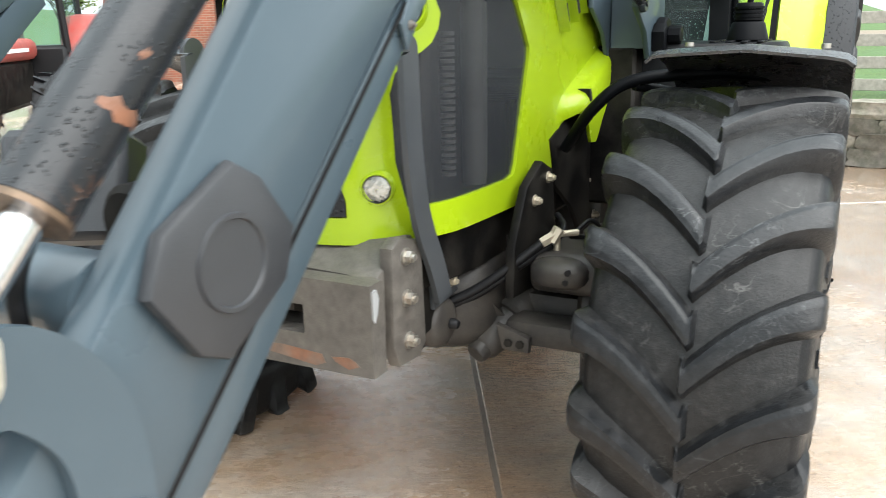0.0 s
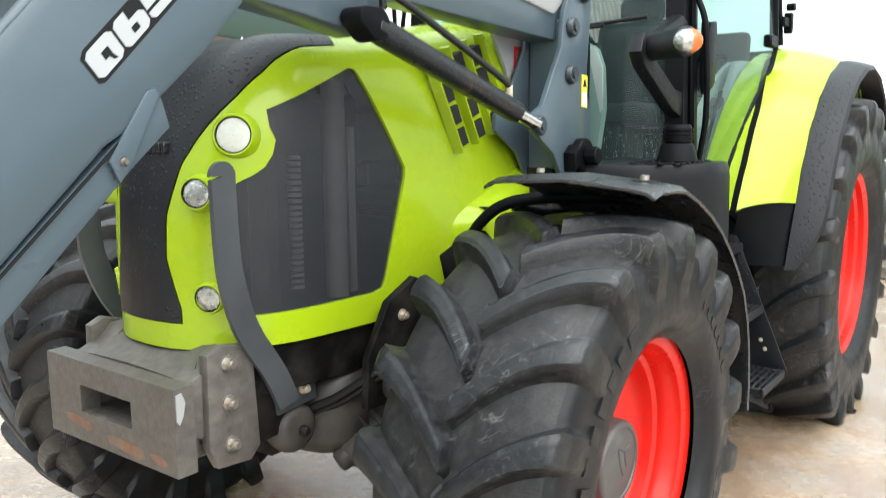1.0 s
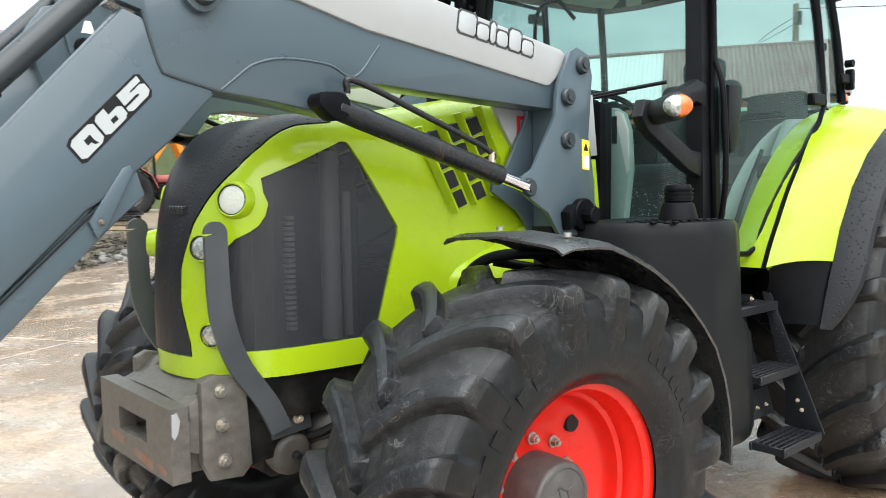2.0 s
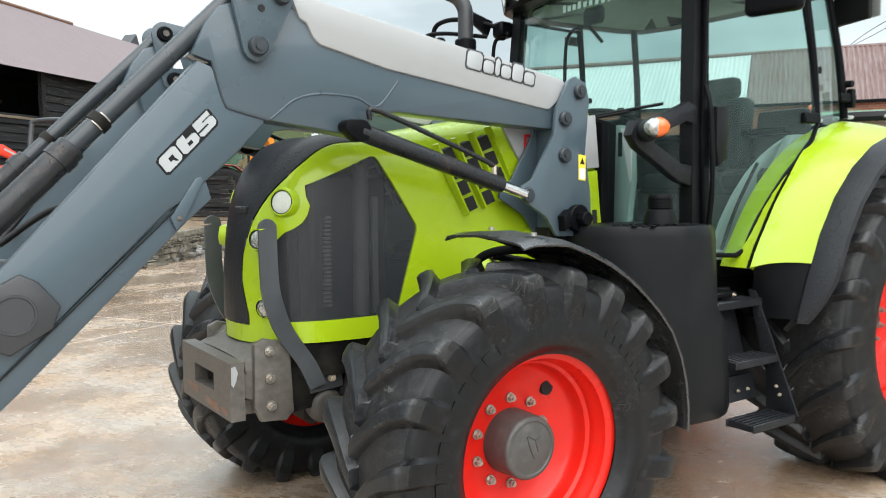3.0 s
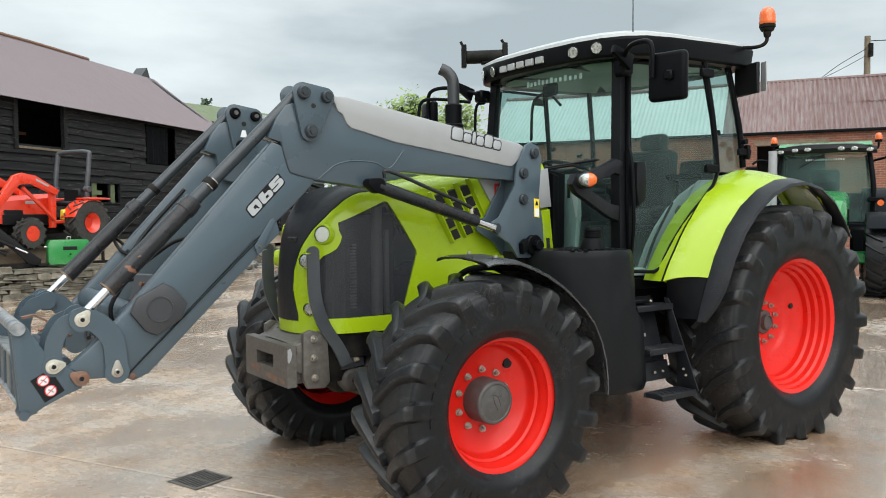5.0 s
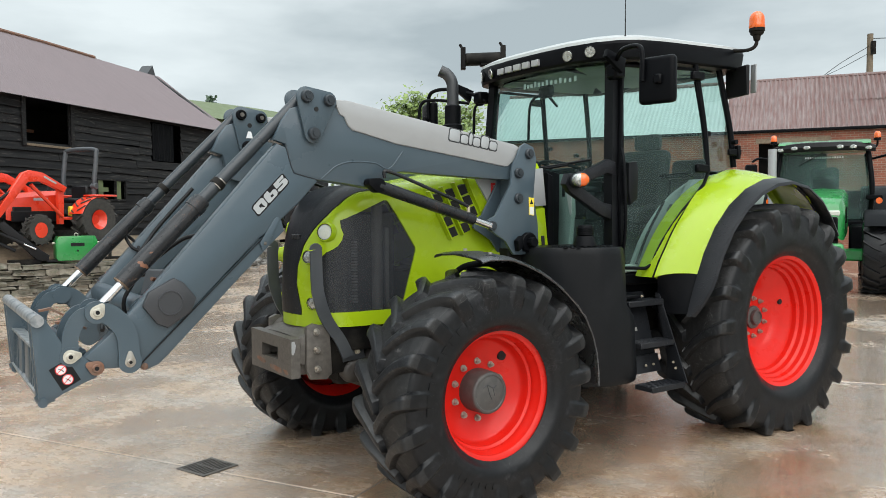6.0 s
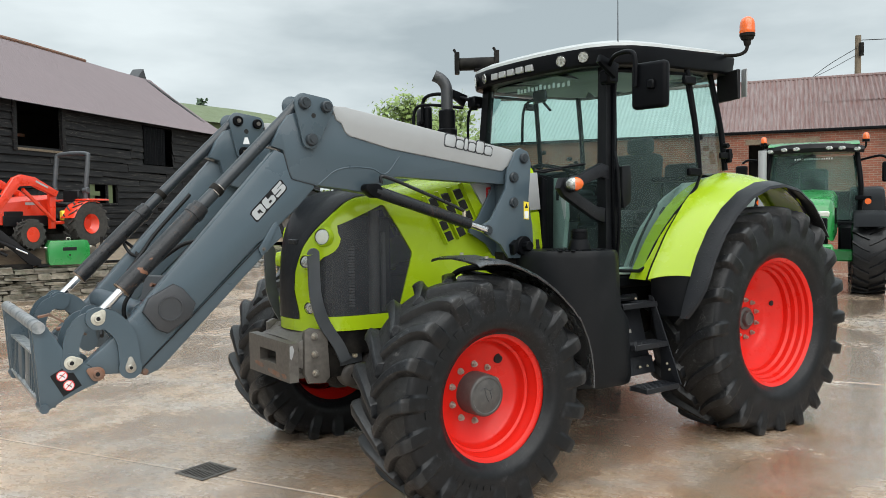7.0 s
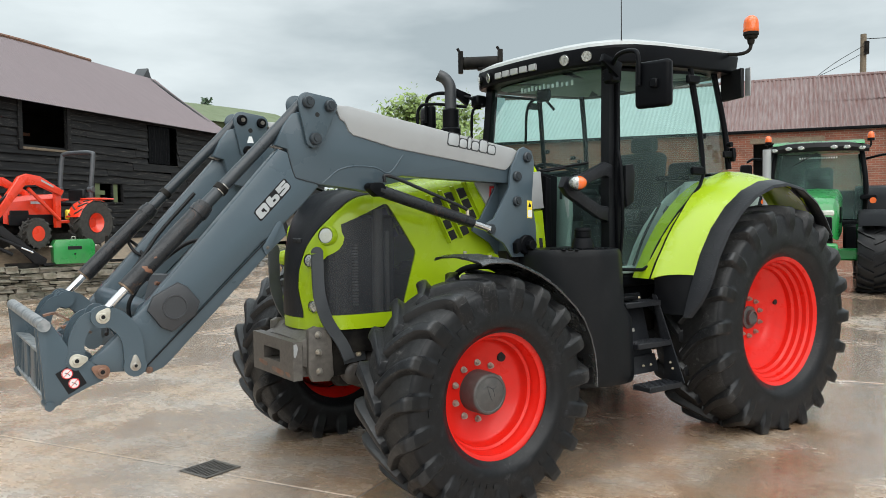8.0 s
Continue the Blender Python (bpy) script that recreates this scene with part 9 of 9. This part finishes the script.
# green ballast box on the wall
bx = root("ballast_box", (0.43, 13.85, 0.64), "bright green steel ballast box standing on the stone wall", "box")
bm = prism(bmesh.new(), [(0.02, 0.68), (0.76, 0.68), (0.80, 0.74), (0.80, 1.10), (0.75, 1.20), (0.03, 1.20), (-0.02, 1.10), (-0.02, 0.74)], 13.66, 14.06, 0.02)
part("box_body", bm, TARGREEN, bx, "bright green box")
part("box_slot", box(bmesh.new(), (0.26, 13.655, 0.98), (0.54, 13.70, 1.06), 0.008), INK, bx)
part("box_hole", rod(bmesh.new(), (0.40, 13.70, 0.89), (0.40, 13.656, 0.89), 0.022, seg=14), INK, bx)
for x in (-0.07, 0.79):
    part("box_pin", rod(bmesh.new(), (x, 13.85, 1.05), (x + 0.08, 13.85, 1.05), 0.025, seg=12), BOLT, bx)
part("box_eye", hose(bmesh.new(), [(0.38, 13.86, 1.19), (0.38, 13.86, 1.25), (0.44, 13.86, 1.25), (0.44, 13.86, 1.19)], 0.012), BOLT, bx)

# stacked timbers and rubble at the barn's end
stack = root("timber_stack", (4.7, 17.6, 0.4), "stack of weathered timbers with paler planks at the bottom", "timber")
rng = random.Random(21)
TIMBER = finish(box(bmesh.new(), (-1.1, -0.12, -0.055), (1.1, 0.12, 0.055), 0.008), "timber", OLDWOOD, 0)
TIMBER_OLD = finish(box(bmesh.new(), (-1.1, -0.12, -0.055), (1.1, 0.12, 0.055), 0.008), "timber", BOARD, 0)
for lay in range(13):
    for k in range(2):
        m = Matrix.Translation((4.9 + rng.uniform(-0.15, 0.15), 18.9 + 0.28 * k, 0.50 + 0.125 * lay)) @ Matrix.Rotation(radians(-30 + rng.uniform(-3, 3)), 4, "Z")
        piece("timber", TIMBER if lay < 4 else TIMBER_OLD, m, stack)
bm = bmesh.new()
rng = random.Random(22)
for k in range(260):
    f = rng.random()
    c = Vector((2.9 + 4.0 * f + rng.gauss(0, 0.3), 15.6 + 4.6 * f + rng.gauss(0, 0.4), abs(rng.gauss(0, 0.13))))
    r = rng.uniform(0.04, 0.13)
    bmesh.ops.create_icosphere(bm, subdivisions=1, radius=r, matrix=Matrix.Translation(c) @ Matrix.Diagonal((1.3, 1, 0.7, 1)))
for v in bm.verts:
    v.co += noise.noise_vector(v.co * 9) * 0.02
thing("rubble_bank", bm, RUBBLE, "loose grey stones spilled below the terrace", "rubble", kind="stuff", smooth=0)

# red and white tractor and an orange digger further back
old = root("red_tractor", (0, 0, 0), "red tractor with glazed cab standing behind the barn", "tractor")
for s in (-1, 1):
    simple_wheel(old, (2.4, s * 0.9, 0.85), 0.85, 0.5, 0.45, CAST, s, 18)
    simple_wheel(old, (0, s * 0.8, 0.55), 0.55, 0.4, 0.3, CAST, s, 16)
    part("mudguard", arc_guard((2.4, 0, 0.85), [(10, 1.0, 0), (40, 1.0, 0), (70, 1.0, 0), (100, 1.0, 0), (130, 1.0, 0)], s * 0.6, s * 1.1, 0.03, 0.02), FADEDRED, old)
    part("cab_glass", sheet(bmesh.new(), [[(1.5, s * 0.7, 1.4), (2.7, s * 0.7, 1.4)], [(1.6, s * 0.65, 2.5), (2.7, s * 0.65, 2.5)]]), DRYGLASS, old)
    for x in (1.5, 2.7):
        part("cab_post", rod(bmesh.new(), (x, s * 0.7, 1.3), (x, s * 0.65, 2.5), 0.05, seg=8), INK, old)
part("bonnet", box(bmesh.new(), (-0.7, -0.34, 1.22), (1.45, 0.34, 1.50), 0.11, None, 3), FADEDRED, old, "faded red bonnet")
part("engine", box(bmesh.new(), (-0.62, -0.26, 0.62), (1.40, 0.26, 1.24), 0.06), CHASSIS, old, "dark oily engine")
part("front_grille", box(bmesh.new(), (-0.72, -0.28, 0.80), (-0.60, 0.28, 1.24), 0.03), INK, old)
for s in (-1, 1):
    part("nose_lamp", rod(bmesh.new(), (-0.73, s * 0.19, 1.34), (-0.68, s * 0.19, 1.34), 0.055, seg=18), LAMPGLASS, old)
    part("hood_mark", box(bmesh.new(), (-0.2, s * 0.342 - 0.004, 1.33), (0.9, s * 0.342 + 0.004, 1.38)), WHITE, old)
part("cab_floor", box(bmesh.new(), (1.4, -0.7, 0.8), (2.8, 0.7, 1.4), 0.05), INK, old)
part("cab_roof", box(bmesh.new(), (1.35, -0.75, 2.5), (2.9, 0.75, 2.68), 0.06), FADEDRED, old)
part("windscreen", sheet(bmesh.new(), [[(1.48, -0.7, 1.4), (1.48, 0.7, 1.4)], [(1.58, -0.65, 2.5), (1.58, 0.65, 2.5)]]), DRYGLASS, old)
place(old, Matrix.Translation((10.6, 25.6, 0.80)) @ Matrix.Rotation(radians(168), 4, "Z"))

second = copy_thing(old, Matrix.Translation((3.9, 8.1, 0)) @ Matrix.Rotation(radians(40), 4, "Z"))
tagged(second, "red tractor with pale wheels parked across the yard", "tractor", "red tractors")

# black grab with bright rams lying on the wall beside the ballast box
grab = root("loader_grab", (-0.5, 13.9, 0.6), "black steel loader grab with bright rams resting on the wall", "implement")
for k in range(3):
    y = 13.72 + 0.16 * k
    part("grab_arm", prism(bmesh.new(), [(-1.15, 1.48), (-0.95, 1.52), (-0.42, 1.02), (-0.14, 0.80), (-0.16, 0.70), (-0.34, 0.68), (-0.55, 0.92)], y, y + 0.03, 0.004), INK, grab)
part("grab_ram", rod(bmesh.new(), (-1.2, 13.69, 1.36), (-0.62, 13.69, 1.06), 0.035, seg=12), INK, grab)
part("ram_rod", rod(bmesh.new(), (-0.62, 13.69, 1.06), (-0.40, 13.69, 0.945), 0.02, seg=12), CHROME, grab)
part("grab_ram", rod(bmesh.new(), (-1.3, 13.69, 1.22), (-0.78, 13.69, 0.92), 0.035, seg=12), INK, grab)
part("grab_tine", box(bmesh.new(), (-0.20, 13.70, 0.66), (0.0, 14.1, 0.70), 0.005), INK, grab)
part("grab_plate", box(bmesh.new(), (-0.9, 13.72, 0.63), (-0.30, 14.1, 0.72), 0.01), CHASSIS, grab)

digger = root("digger", (12.8, 29, 0), "orange wheeled digger parked beyond the barn", "digger")
dm = Matrix.Translation((12.8, 29, 0)) @ Matrix.Rotation(radians(35), 4, "Z")


def digger_part(name, bm, material, label=""):
    bm.transform(dm)
    return part(name, bm, material, digger, label)


digger_part("undercarriage", box(bmesh.new(), (-1.6, -1.1, 0.3), (1.6, 1.1, 1.0), 0.1), CHASSIS)
digger_part("body", box(bmesh.new(), (-1.5, -1.1, 1.0), (1.4, 1.1, 2.2), 0.1), CHASSIS, "dark engine body")
digger_part("cab", box(bmesh.new(), (-1.2, -1.1, 2.2), (0.2, -0.1, 3.1), 0.08), FLARE, "dark glazed cab")
digger_part("boom", prism(bmesh.new(), [(-1.2, 1.8), (-2.6, 4.1), (-3.0, 4.2), (-4.6, 2.6), (-4.5, 2.4), (-2.9, 3.8), (-1.0, 1.3)], -0.15, 0.15, 0.02), ORANGE, "orange boom")
for s in (-1, 1):
    for x in (-1.1, 1.1):
        w = turned(bmesh.new(), [(-0.2, 0.15), (-0.2, 0.5), (0.2, 0.5), (0.2, 0.15)], (x, s * 1.2, 0.5), 24)
        digger_part("wheel", w, RUBBER)

# fence and low stone step at the yard's edge beyond the rear wheel
edge = root("yard_edge_wall", (7.4, -1.9, 0), "low brown stone edging wall beside the yard", "wall", kind="structure")
rng = random.Random(31)
for rowk in range(4):
    z = 0.02 + 0.165 * rowk
    y = -5.5 + rng.uniform(0, 0.3)
    while y < -0.95:
        w = rng.uniform(0.3, 0.7)
        m = Matrix.Translation((7.45 + rng.uniform(-0.03, 0.03), y + w / 2, z + 0.08)) @ Matrix.Diagonal((0.22, w * 0.52, 0.092, 1))
        piece("stone", STONES[rng.randrange(8)], m, edge)
        y += w
bm = box(bmesh.new(), (7.4, -5.5, 0.0), (7.9, -0.95, 0.62))
part("wall_core", bm, RUBBLE, edge)
fence = root("board_fence", (8.6, -2, 0), "pale weathered board fence behind grass", "fence")
PLANK = finish(box(bmesh.new(), (-0.02, -2.3, -0.07), (0.02, 2.3, 0.07), 0.005), "board", FENCEWOOD, 0)
POST = finish(box(bmesh.new(), (-0.06, -0.06, -0.1), (0.06, 0.06, 1.7), 0.01), "post", OLDWOOD, 0)
for k in range(4):
    piece("board", PLANK, Matrix.Translation((8.6, -3.25, 0.78 + 0.26 * k)), fence)
for k in range(3):
    piece("post", POST, Matrix.Translation((8.68, -5.4 + 2.15 * k, 0.0)), fence)
bank = sheet(bmesh.new(), [[(7.7, -8, 0.5), (7.7, -0.9, 0.5)], [(9.5, -8, 0.75), (9.5, -0.9, 0.75)], [(13, -8, 1.3), (13, -0.9, 1.2)], [(16, -8, 1.0), (16, -0.9, 0.0)]])
thing("grass_bank", bank, GRASS, "rough green grass bank behind the edging wall", "grass", kind="structure")
